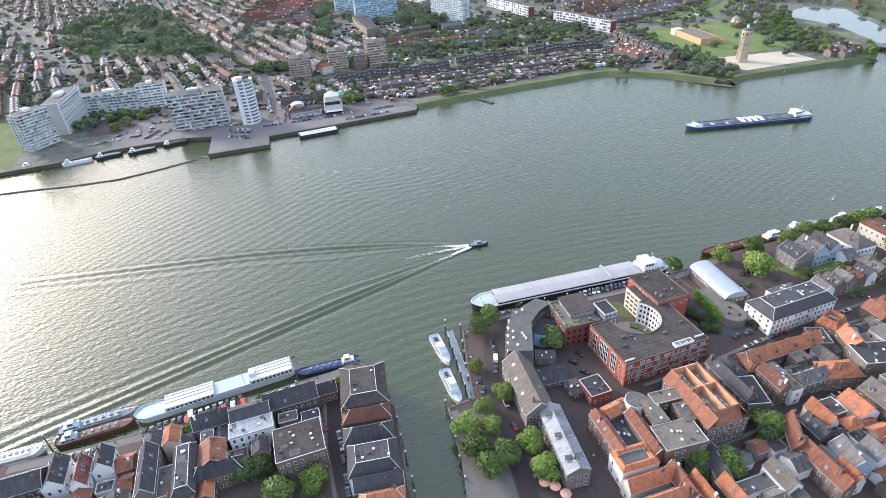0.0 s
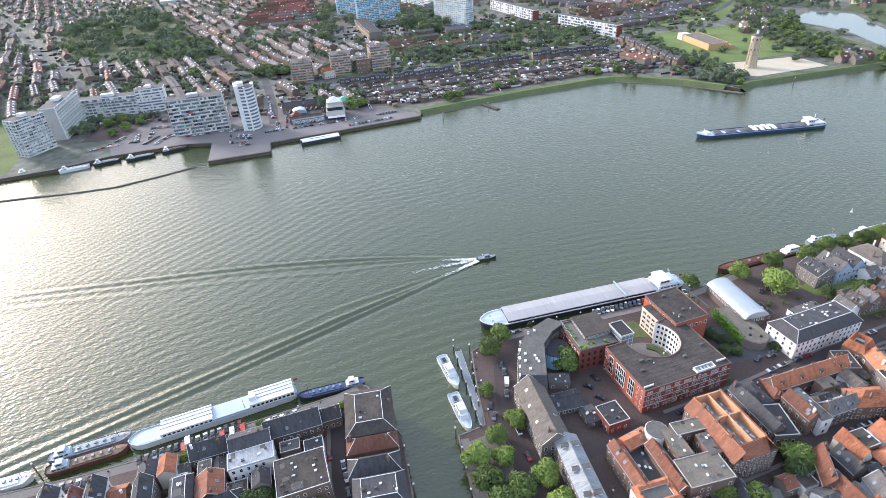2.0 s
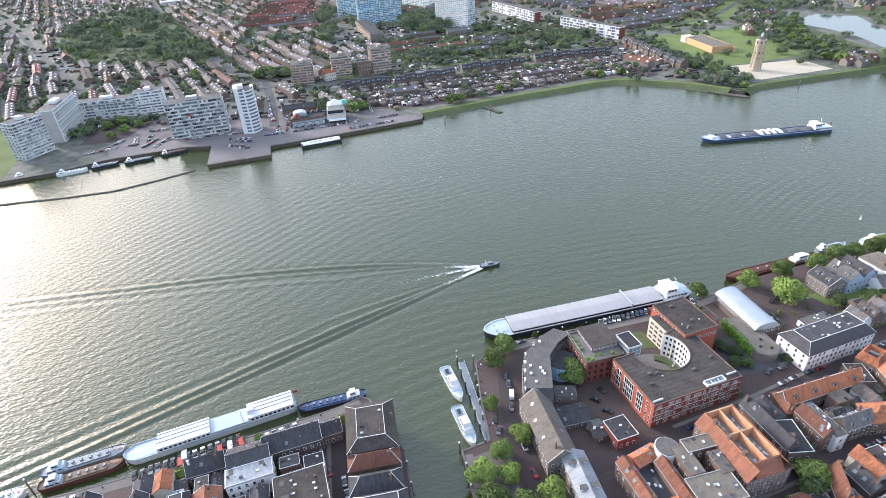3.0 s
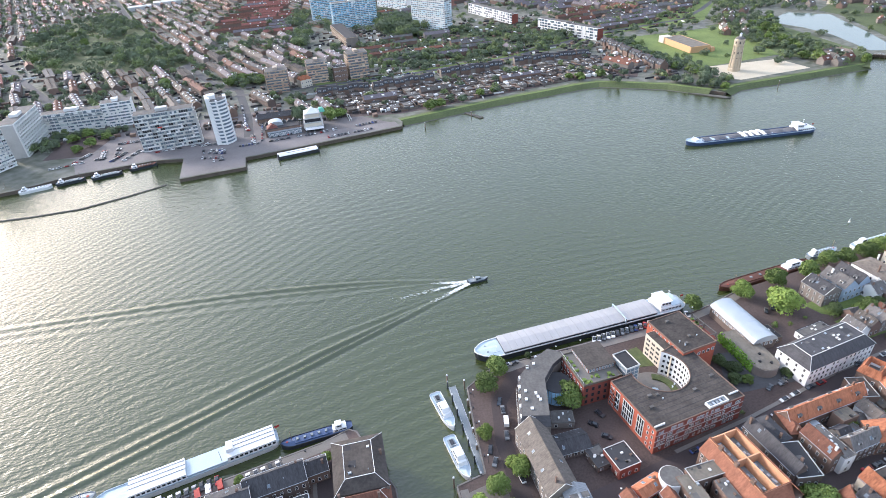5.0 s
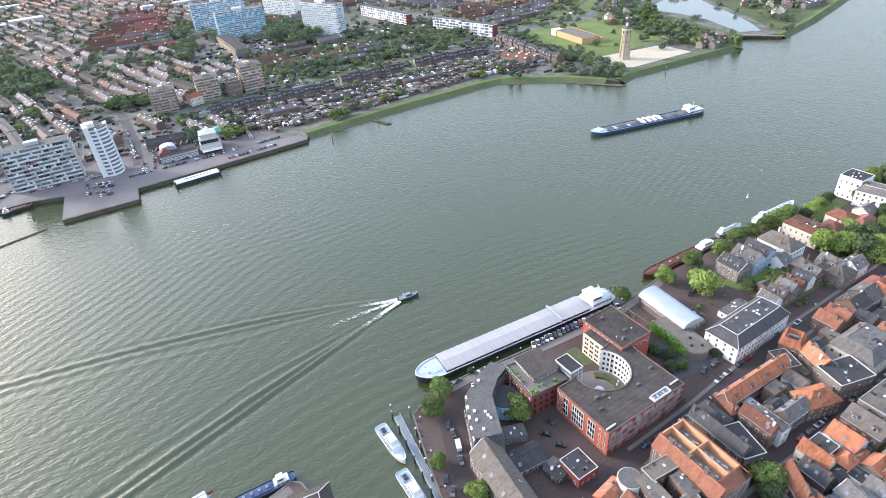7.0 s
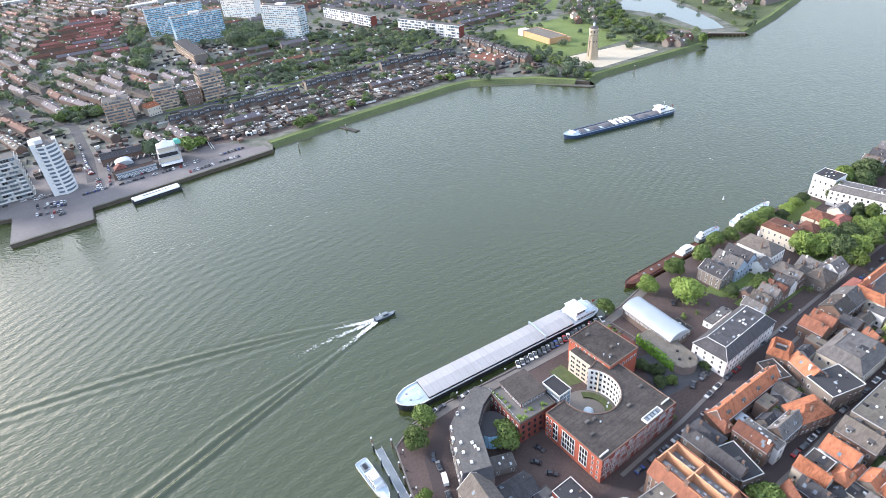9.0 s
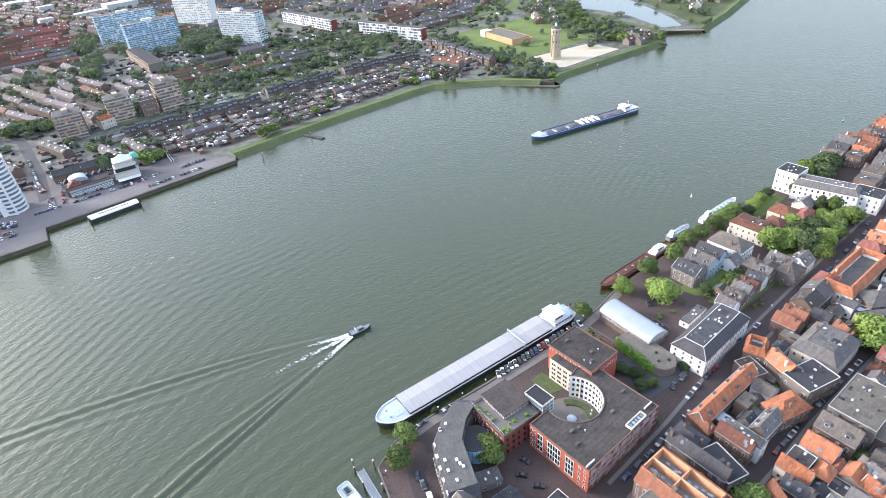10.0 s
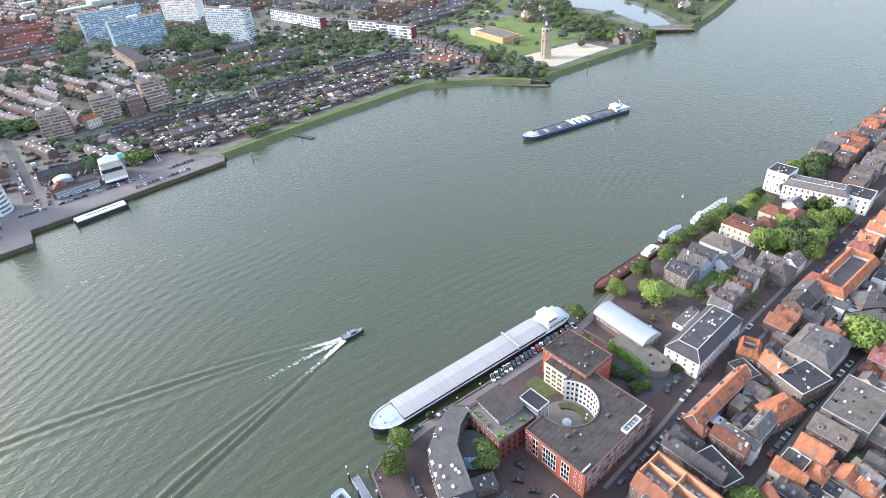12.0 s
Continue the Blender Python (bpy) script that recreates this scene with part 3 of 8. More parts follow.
def set_back(pts, first, last, by):
    """The same outline with the points from first to last moved inland."""
    out = []
    for i, p in enumerate(pts):
        a, b = Vector(pts[i - 1]), Vector(pts[(i + 1) % len(pts)])
        d = (b - a).normalized()
        out.append((p[0] - d.y * by, p[1] + d.x * by) if first <= i <= last else p)
    return out


land("ground_far_bank", set_back(FAR_BANK, 13, 29, 7.0), 3.0, "gardens", "flat built-up ground of the far river bank")

# ---- old town houses ----
house(117.0, 156.8, 22.4, 5.2, -76, 13, 4, "gable", "slate_dark", "brick_dark")
house(120.8, 164.8, 11.4, 8.2, -76, 12, 2.5, "hip", "slate_dark", "brick_brown")
house(122.6, 151.5, 14.1, 8.8, -91.3, 12, 0, "flat", "felt_dark", "brick_dark")
house(135.5, 157.5, 13.0, 5.2, -76, 11, 3.5, "gable", "tile_red_brown", "brick_brown")
house(139.6, 157.5, 14.3, 5.2, -76, 11, 0, "flat", "felt_grey", "paint_white")
house(150.5, 157.6, 13.3, 6.2, 14, 10, 4, "gable", "slate_grey", "brick_dark", dormers=2)
house(164.0, 160.2, 9.6, 15.0, -91.9, 10, 4, "hip", "tile_orange", "brick_brown", dormers=2)
house(182.6, 165.4, 11.8, 16.5, -90.0, 12, 0, "flat", "felt_dark", "brick_grey")
house(178.3, 187.3, 8.4, 9.9, -56.5, 11, 3.5, "well", "tile_orange", "brick_brown")
house(179.8, 175.9, 11.6, 8.0, -95.9, 11, 3.5, "gable", "tile_orange", "brick_brown")
house(149.1, 175.3, 38.1, 6.7, 14, 9, 4.5, "gable", "tile_orange", "brick_brown", dormers=4)
house(131.9, 169.3, 10.9, 5.2, -91.7, 9, 2, "hip", "tile_rust", "brick_brown")
house(169.1, 181.1, 10.3, 7.6, -96.1, 9, 0, "flat", "felt_brown", "brick_brown")
house(204.0, 175.1, 17.5, 23.1, -76, 11, 4, "mansard", "slate_grey", "plaster_cream")
house(204.9, 193.9, 10.4, 7.7, -76, 9, 3.5, "gable", "tile_rust", "brick_brown")
house(211.9, 195.5, 9.9, 8.0, -76, 9, 3.5, "gable", "tile_rust", "brick_brown")
house(224.2, 199.2, 12.4, 10.5, 14, 10, 3.5, "gable", "felt_brown", "brick_brown")
house(234.2, 202.0, 9.6, 11.4, 14, 10, 4, "gable", "slate_grey", "brick_dark")
house(244.0, 205.2, 12.1, 10.3, 14, 10, 4, "hip", "tile_red", "plaster_cream")
house(240.9, 190.7, 7.2, 12.1, -76, 9, 0, "flat", "felt_grey", "paint_white")
house(220.6, 178.5, 9.3, 5.3, -105.5, 8, 3.5, "gable", "tile_rust", "brick_brown")
house(251.9, 185.1, 12.1, 14.9, -112.0, 10, 4, "hip", "slate_grey", "brick_brown")
house(239.5, 176.3, 9.9, 16.5, -107.7, 10, 0, "flat", "felt_grey", "brick_grey")
house(186.3, 146.7, 24.2, 15.6, 14, 14, 0, "flat", "felt_beige", "brick_grey")
house(170.4, 143.9, 13.6, 10.2, -76, 11, 4, "gable", "slate_brown", "brick_brown", dormers=2)
house(159.8, 142.5, 10.8, 8.7, -76, 9, 4, "gable", "tile_orange", "paint_white")
house(144.0, 139.9, 10.8, 5.2, -76, 9, 4, "gable", "tile_orange", "plaster_cream")
house(153.0, 135.7, 5.9, 7.5, -76, 8, 3, "hip", "tile_orange", "brick_brown")
house(166.2, 128.2, 9.4, 6.9, -90.0, 8, 4, "gable", "slate_grey", "paint_white")
house(160.7, 123.8, 7.2, 5.4, -91.7, 8, 4, "gable", "tile_orange", "brick_brown")
house(183.1, 138.1, 11.2, 9.4, -76, 10, 4, "gable", "slate_brown", "brick_brown")
house(131.1, 117.1, 17.6, 5.2, -76, 10, 4.5, "gable", "tile_rust", "brick_brown")
house(137.5, 115.0, 8.3, 5.3, -76, 9, 4, "gable", "tile_orange", "plaster_cream")
house(115.8, 116.4, 10.9, 6.3, -76, 9, 3.5, "gable", "felt_beige", "paint_white")
house(129.2, 131.9, 14.9, 5.5, -106.9, 9, 5, "gable", "tile_rust", "brick_brown")
house(138.9, 134.5, 9.8, 6.5, -76, 9, 3.5, "gable", "slate_dark", "brick_dark")
house(142.9, 121.9, 11.2, 7.9, -90.0, 9, 4, "gable", "slate_grey", "paint_blue")
house(152.2, 122.8, 7.7, 6.8, -76, 9, 4, "gable", "slate_grey", "paint_white")
house(106.6, 115.2, 5.5, 12.1, -76, 7, 0, "flat", "felt_grey", "paint_white")
house(97.2, 123.8, 13.2, 5.2, -93.3, 8, 3, "gable", "slate_dark", "plaster_cream")
house(87.7, 113.1, 12.1, 5.2, -76, 9, 4.5, "gable", "tile_orange", "brick_brown")
house(96.8, 111.6, 11.2, 5.5, -76, 9, 4.5, "gable", "tile_orange", "brick_brown")
house(82.2, 116.6, 14.1, 5.9, -76, 9, 4, "gable", "tile_rust", "brick_brown")
house(71.3, 119.1, 17.7, 5.4, 14, 9, 4, "gable", "tile_orange", "plaster_cream")
house(73.2, 111.2, 17.2, 5.7, 14, 9, 4, "gable", "tile_orange", "brick_brown")
house(-140.5, 141.6, 13.2, 7.2, 106, 11, 4, "gable", "slate_dark", "paint_white")
house(-130.7, 140.6, 12.5, 5.2, 106, 11, 4, "gable", "tile_red", "paint_white")
house(-125.1, 145.8, 9.6, 6.8, 106, 11, 4, "gable", "slate_dark", "paint_white")
house(-105.8, 138.3, 21.6, 6.5, 106, 12, 4, "gable", "slate_dark", "brick_grey")
house(-98.9, 135.4, 13.1, 5.2, 106, 9, 0, "flat", "felt_grey", "brick_grey", win="all")
house(-92.0, 137.5, 22.4, 7.8, 106, 12, 2.5, "mansard", "slate_dark", "brick_dark", win="all")
house(-84.2, 144.4, 11.0, 9.6, 106, 11, 3, "gable", "tile_rust", "brick_brown")
house(-80.3, 137.3, 17.5, 5.7, 16, 11, 4, "hip", "slate_dark", "brick_brown", win="all")
house(-89.7, 161.7, 13.8, 7.6, 16, 10, 4.5, "gable", "slate_dark", "brick_dark")
house(-73.8, 161.9, 15.2, 13.8, 16, 11, 4.5, "gable", "slate_dark", "brick_dark")
house(-71.6, 154.4, 16.5, 7.5, 16, 13, 0, "stepped", "metal_white", "paint_white", win="all")
house(-59.4, 169.9, 21.5, 9.6, 16, 11, 4.5, "gable", "slate_dark", "brick_dark")
house(-51.4, 144.7, 17.9, 15.8, 16, 14, 0, "flat", "felt_brown", "brick_brown", win="all")
house(-45.8, 176.2, 8.0, 7.4, 16, 8, 3, "gable", "slate_dark", "brick_brown")
house(-28.7, 169.2, 18.5, 22.6, 7, 15, 2.5, "mansard", "felt_brown", "brick_grey", win="all")
house(-27.1, 156.3, 18.9, 7.2, 7, 12, 4, "hip", "tile_red_brown", "brick_brown", win="all")
house(-25.9, 146.7, 18.7, 8.1, 7, 12, 4.5, "hip", "slate_dark", "brick_dark", win="all")
house(-23.3, 134.8, 18.0, 13.8, 7, 13, 3.5, "mansard", "slate_dark", "paint_white", win="all")
house(-21.1, 126.2, 17.3, 5.9, 7, 11, 4, "gable", "slate_dark", "brick_dark")
house(-19.7, 120.1, 15.4, 5.5, 7, 11, 3, "hip", "tile_orange", "brick_brown", win="all")
house(-154.5, 137.6, 21.7, 9.6, 16, 11, 4, "gable", "slate_dark", "brick_dark")
house(-156.2, 139.4, 11.2, 14.7, 91.1, 6, 0, "flat", "metal_grey", "paint_white", win="all")

# ---- large buildings of the old town ----


def arc(cx, cy, r, a0, a1, n):
    return [(cx + r * math.cos(radians(a0 + (a1 - a0) * i / n)), cy + r * math.sin(radians(a0 + (a1 - a0) * i / n))) for i in range(n + 1)]


def roof_clutter(e, l, d, z, n, seed):
    """Vents and boxes on a flat roof."""
    r = random.Random(seed)
    for i in range(n):
        x, y = r.uniform(-l, l) / 2, r.uniform(-d, d) / 2
        if i % 2:
            bm = bmesh.new()
            tube(bm, x, y, z, z + 0.7, 0.25, 0.2, 8)
            tube(bm, x, y, z + 0.7, z + 0.9, 0.4, 0.15, 8)
            part("roof_vent", bm, "metal_grey", e)
        else:
            w = r.uniform(0.4, 1.0)
            part("roof_box", boxes((x - w, x + w, y - 0.5, y + 0.5, z, z + 0.8)), "felt_grey", e)


def office():
    e = thing("office_building", 94.8, 186, 3, 16, "red brick office building with flat roof round a circular courtyard", "office building")
    out = [(-20.5, -13.75), (20.5, -13.75), (20.5, 14.5), (15.5, 20.5)] + arc(0.7, 10.7, 11.5, 46, -195.4, 40) + [(-20.5, 13.75)]
    bm = prism(out, 0, 12.3)
    # the west face takes the lighter orange tone, sunlight painted into its colour
    for f in bm.faces:
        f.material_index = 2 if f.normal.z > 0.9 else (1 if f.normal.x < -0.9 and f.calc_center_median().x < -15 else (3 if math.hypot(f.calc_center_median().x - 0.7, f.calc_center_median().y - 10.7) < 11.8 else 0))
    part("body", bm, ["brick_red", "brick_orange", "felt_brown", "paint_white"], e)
    bm = bmesh.new()
    pts = [Vector((x, y, 0)) for x, y in out]
    n = len(pts)
    inner = []
    for i, p in enumerate(pts):
        a, b = (p - pts[i - 1]).normalized(), (pts[(i + 1) % n] - p).normalized()
        t = (a + b).normalized()
        k = 1 / max(0.4, math.cos(a.angle(b) / 2))
        inner.append(p + Vector((-t.y, t.x, 0)) * 0.35 * k)
    rows = [[bm.verts.new((q.x, q.y, z)) for q in c] for c, z in ((pts, 12.3), (pts, 12.65), (inner, 12.65), (inner, 12.3))]
    for a, b in zip(rows, rows[1:]):
        for i in range(n):
            bm.faces.new((a[i], a[(i + 1) % n], b[(i + 1) % n], b[i]))
    part("parapet", bm, "brick_brown", e)
    # curved light-coloured courtyard wall with small square windows
    for f in range(4):
        for k in range(15):
            a = radians(-88 + k * 9)
            m = Matrix.Translation((0.7 + 11.46 * math.cos(a), 10.7 + 11.46 * math.sin(a), 1.2 + f * 2.9)) @ Matrix.Rotation(a - math.pi / 2, 4, "Z") @ Matrix.Diagonal((0.95, 1, 1.25, 1))
            again(WIN_DARK, "window", m, e)
    # south front: groups of two or three white-framed windows between brick piers
    for f in range(4):
        for g in range(9):
            x0 = -18.8 + g * 4.3
            for q in range(3 if (g + f) % 3 else 2):
                if (g * 5 + f * 3 + q) % 7 == 0:
                    continue
                m = Matrix.Translation((x0 + q * 1.25, -13.75, 0.9 + f * 3.0)) @ Matrix.Diagonal((1.0, 1, 1.9 if g % 2 else 1.6, 1))
                again(WIN if f < 3 else WIN_SKY, "window", m, e)
    for z in (3.45, 6.45, 9.45):
        part("string_course", boxes((-20.5, 20.5, -13.83, -13.7, z, z + 0.28)), "concrete", e)
    # west front: glazed bays between brick piers
    for y0, y1 in ((-7.2, -3.6), (-1.2, 5.2), (7.2, 9.6)):
        bay = part("glazed_bay", boxes((-20.58, -20.4, y0, y1, 2.2, 11.4)), "glass", e, "tall glazed bay with white bars")
        for k in range(int((y1 - y0) / 1.2) + 1):
            part("upright", boxes((-20.7, -20.45, y0 + k * 1.2 - 0.08, y0 + k * 1.2 + 0.08, 2.2, 11.4)), "trim", bay)
        for z in (2.2, 5.1, 8.1, 11.2):
            part("crossbar", boxes((-20.72, -20.45, y0, y1, z - 0.12, z + 0.12)), "trim", bay)
    windows(e, (-20.5, -8.5), (-20.5, -13.2), 1.0, 4, 2.9, 1.6, 1.0, 1.5)
    windows(e, (-20.5, 13.5), (-20.5, 10.2), 1.0, 4, 2.9, 1.6, 1.0, 1.5)
    windows(e, (20.5, -13.2), (20.5, 13.5), 1.0, 4, 3.0, 3.0, 1.5, 1.5)
    # plant frame at the south edge, and the seams of the roof felt
    rh = part("roof_house", boxes((4, 13, -13.4, -13.1, 12.3, 13.5), (4, 13, -11.0, -10.7, 12.3, 13.5), (4, 4.3, -13.1, -11, 12.3, 13.5), (12.7, 13, -13.1, -11, 12.3, 13.5)), "trim", e, "white open plant frame on the roof")
    for k in range(5):
        part("plant_unit", boxes((4.8 + k * 1.6, 5.8 + k * 1.6, -12.8, -11.4, 12.3, 13.2)), "metal_grey" if k % 2 else "steel_grey", rh)
    for k in range(13):
        y = -12.8 + k * 2.1
        if y < -1.2:
            part("felt_seam", boxes((-20.1, 20.1, y - 0.07, y + 0.07, 12.3, 12.335)), "felt_dark", e)
        else:
            xl = 0.7 - math.sqrt(max(0, 11.9 ** 2 - (y - 10.7) ** 2))
            part("felt_seam", boxes((-20.1, xl, y - 0.07, y + 0.07, 12.3, 12.335)), "felt_dark", e)
            part("felt_seam", boxes((1.4 - xl, 20.1, y - 0.07, y + 0.07, 12.3, 12.335)), "felt_dark", e)
    part("roof_beam", boxes((-20, -15.5, -12.2, -11.8, 12.3, 13.1)), "trim", e)
    part("roof_beam", boxes((15.5, 20, -11.0, -10.6, 12.3, 13.1)), "trim", e)
    roof_clutter(e, 34, 8, 12.3, 9, 3)
    # circular court: paving, lawn ring and a glass dome
    bm = bmesh.new(); tube(bm, 0.7, 10.7, 0, 0.15, 11.3, n=40); part("court_floor", bm, "paving", e)
    bm = bmesh.new()
    o, i = arc(0.7, 10.7, 9.6, 60, -200, 32), arc(0.7, 10.7, 6.8, 60, -200, 32)
    solid(bm, [[(x, y, z) for x, y in o + i[::-1]] for z in (0.15, 0.9)]); bmesh.ops.recalc_face_normals(bm, faces=bm.faces)
    part("hedge", bm, "dike", e, "low clipped hedge ring")
    bm = bmesh.new(); bmesh.ops.create_uvsphere(bm, u_segments=20, v_segments=8, radius=2.0)
    for v in bm.verts:
        v.co = Vector((0.7 + v.co.x, 10.7 + v.co.y, max(0.15, v.co.z * 0.5 + 0.4)))
    part("glass_dome", bm, "steel_pale", e, "pale glass dome")
    return e


office()


def office_wing():
    e = thing("office_wing", 110.8, 216.2, 3, 16, "red brick office wing with cream courtyard facade and flat roof", "office building")
    part("body", boxes((-8.6, 8.6, -11.3, 11.3, 0, 13.6)), "brick_orange", e)
    bm = bmesh.new(); solid(bm, [rect(16.4, 21.8, 13.6), rect(16.4, 21.8, 13.8)]); part("roof", bm, "felt_brown", e)
    bm = bmesh.new(); ring(bm, 17.4, 22.8, 13.4, 14.1, 0.3); part("parapet", bm, "brick_brown", e)
    c = part("cream_wing", boxes((-12.8, -8.6, -9.5, 7.0, 0, 11.8)), "plaster_cream", e, "cream plastered wing with small square windows")
    for f in range(4):
        for k in range(5):
            for q in (0, 1):
                again(WIN_DARK, "window", Matrix.Translation((-12.8, 5.3 - k * 3.1 - q * 1.1, 1.3 + f * 2.6)) @ Matrix.Rotation(-math.pi / 2, 4, "Z") @ Matrix.Diagonal((0.85, 1, 1.1, 1)), e)
    part("wing_roof", boxes((-12.6, -8.65, -9.3, 6.8, 11.8, 12.0)), "felt_brown", e)
    windows(e, (-8.6, -11.3), (8.6, -11.3), 9.5, 1, 3, 2.4, 1.4, 1.6)
    windows(e, (-8.6, 11), (-8.6, -9), 12.0, 1, 2, 2.4, 1.0, 0.9)
    windows(e, (8.6, -11), (8.6, 11), 1.2, 4, 3.1, 2.6, 1.4, 1.6)
    part("terrace_box", boxes((8.6, 14.5, -6, 9, 0, 9.5)), "brick_red", e, "lower terraced red brick block")
    bm = bmesh.new()
    for k in range(14):
        x, y = rng.uniform(9, 14), rng.uniform(-5.5, 8.5)
        box(bm, x - 0.6, x + 0.6, y - 0.6, y + 0.6, 9.5, 10.2)
    o = part("planting", bm, "leaf", e, "green roof planters"); o["kind"] = "stuff"
    bm = bmesh.new()
    for y in (-5.8, 1.2, 8.6):
        box(bm, 8.7, 14.4, y - 0.15, y + 0.15, 12, 12.3)
    for x, y in ((14.3, -5.8), (14.3, 1.2), (14.3, 8.6)):
        box(bm, x - 0.15, x + 0.15, y - 0.15, y + 0.15, 9.5, 12)
    box(bm, 14.1, 14.4, -5.8, 8.6, 12.0, 12.3)
    part("pergola", bm, "felt_grey", e)
    roof_clutter(e, 14, 18, 13.8, 6, 4)


office_wing()


def west_wing():
    e = thing("office_wing", 66.5, 205.5, 3, 12, "red brick corner wing with roof terrace and dark flat roof", "office building")
    part("body", boxes((-8.5, 9, -10.5, 9, 0, 10.8)), "brick_red", e)
    part("terrace", boxes((-8.2, 8.7, -10.2, 8.7, 10.8, 11.0)), "paving", e)
    bm = bmesh.new(); ring(bm, 17.5, 19.5, 10.7, 11.7, 0.3)
    for v in bm.verts:
        v.co += Vector((0.25, -0.75, 0))
    part("parapet", bm, "felt_beige", e)
    part("upper_storey", boxes((-3, 9.2, -4.5, 9.2, 11, 13)), "brick_red", e)
    part("roof", boxes((-3.3, 9.5, -4.8, 9.5, 13, 13.35)), "felt_brown", e)
    bm = bmesh.new()
    for k in range(9):
        bar(bm, (-8.2, -10 + k * 2.2, 12.6), (-8.2, -7.8 + k * 2.2, 12.6), 0.07); bar(bm, (-8.2, -10 + k * 2.2, 11.6), (-8.2, -10 + k * 2.2, 12.6), 0.07)
    part("railing", bm, "steel_white", e)
    windows(e, (-2.8, -4.5), (9, -4.5), 11.2, 1, 3, 1.4, 1.1, 1.5, WIN_SKY)
    windows(e, (-3, 9), (-3, -4.3), 11.2, 1, 3, 1.4, 1.1, 1.5, WIN_SKY)
    windows(e, (-8.2, -10.5), (8.7, -10.5), 1.0, 3, 3.3, 2.6, 1.2, 1.8, WIN_DARK)
    windows(e, (-8.5, 8.8), (-8.5, -10.2), 1.0, 3, 3.3, 2.6, 1.2, 1.8)
    bm = bmesh.new()
    for k in range(22):
        x, y = (rng.uniform(-7.8, -5.5), rng.uniform(-9.5, 8)) if k % 2 else (rng.uniform(-7, 8), rng.uniform(-9.8, -6))
        w = rng.uniform(0.3, 0.7)
        box(bm, x - w, x + w, y - w, y + w, 11, 11 + rng.uniform(0.4, 1.1))
    o = part("planting", bm, "leaf", e, "planted tubs on the terrace"); o["kind"] = "stuff"
    t = thing("stair_tower", 80.6, 202.0, 3, 16, "glazed grey stair tower with flat roof", "stair tower")
    part("body", boxes((-3, 3, -4.5, 4.5, 0, 14.6)), "glass_sky", t)
    bm = bmesh.new()
    for z in range(0, 15, 2):
        box(bm, -3.12, 3.12, -4.62, 4.62, z + 0.0, z + 0.22)
    for x in (-3, -1, 1, 3):
        box(bm, x - 0.1, x + 0.1, -4.65, -4.5, 0, 14.6)
    part("mullions", bm, "concrete", t)
    bm = bmesh.new(); ring(bm, 6.6, 9.6, 14.6, 15.1, 0.25); part("parapet", bm, "concrete", t)
    part("roof", boxes((-2.9, 2.9, -4.4, 4.4, 14.6, 14.8)), "felt_dark", t)


west_wing()


def corner_house():
    """The long corner house on the quay bend: a flat roof within steep slate skirts, and a round glazed bay."""
    e = thing("corner_house", 38.5, 190, 3, 84, "grey quay corner house with flat felt roof and dormers", "house")
    pl = [(-11, -6), (11, -7), (20, -12), (27, -19), (31, -11), (24, -3), (14, 4), (-11, 6)]
    c = Vector((8, -4))
    def grow(k, z):
        return [(c.x + (x - c.x) * k, c.y + (y - c.y) * k, z) for x, y in pl]
    bm = bmesh.new(); solid(bm, [grow(1, 0), grow(1, 8.6)]); bmesh.ops.recalc_face_normals(bm, faces=bm.faces)
    part("wall", bm, "brick_grey", e)
    bm = bmesh.new(); solid(bm, [grow(1.02, 8.5), grow(1.02, 8.7), grow(0.88, 11.6)]); bmesh.ops.recalc_face_normals(bm, faces=bm.faces)
    part("roof_skirt", bm, "slate_dark", e)
    bm = bmesh.new(); solid(bm, [grow(0.87, 11.55), grow(0.87, 11.75)]); bmesh.ops.recalc_face_normals(bm, faces=bm.faces)
    part("roof", bm, "felt_grey", e, "worn grey felt flat roof")
    for x, y in ((-8, 4.6), (-3, 4.5), (2, 4.3), (7, 4), (12, 3.2)):
        bm = bmesh.new()
        box(bm, x - 0.9, x + 0.9, y - 2.2, y + 0.8, 8.9, 11.3, 0)
        box(bm, x - 0.6, x + 0.6, y + 0.75, y + 0.85, 9.4, 10.9, 1)
        part("dormer", bm, ["trim", "glass"], e)
    windows(e, (11, 5), (-11, 6), 1, 2, 3.6, 2.4, 1.2, 1.9)
    windows(e, (27, -19.3), (31.2, -11.2), 1, 2, 3.6, 2.4, 1.2, 1.9)
    windows(e, (31, -11), (24, -3), 1, 2, 3.6, 2.4, 1.2, 1.9)
    bm = bmesh.new(); tube(bm, 12, -12, 0, 7.5, 5.8, n=24); part("round_bay", bm, "glass_blue", e, "round blue glazed bay")
    for k in range(24):
        bm = bmesh.new()
        a = 2 * math.pi * k / 24
        bar(bm, (12 + 5.85 * math.cos(a), -12 + 5.85 * math.sin(a), 0), (12 + 5.85 * math.cos(a), -12 + 5.85 * math.sin(a), 7.5), 0.18)
        part("bay_bar", bm, "steel_grey", e)
    bm = bmesh.new(); tube(bm, 12, -12, 7.5, 7.8, 6.0, n=24); part("bay_roof", bm, "felt_dark", e)
    for k in range(9):
        x, y = rng.uniform(-9, 20), rng.uniform(-4, 3)
        part("roof_box", boxes((x - 0.6, x + 0.6, y - 0.5, y + 0.5, 11.7, 12.3)), "trim", e)


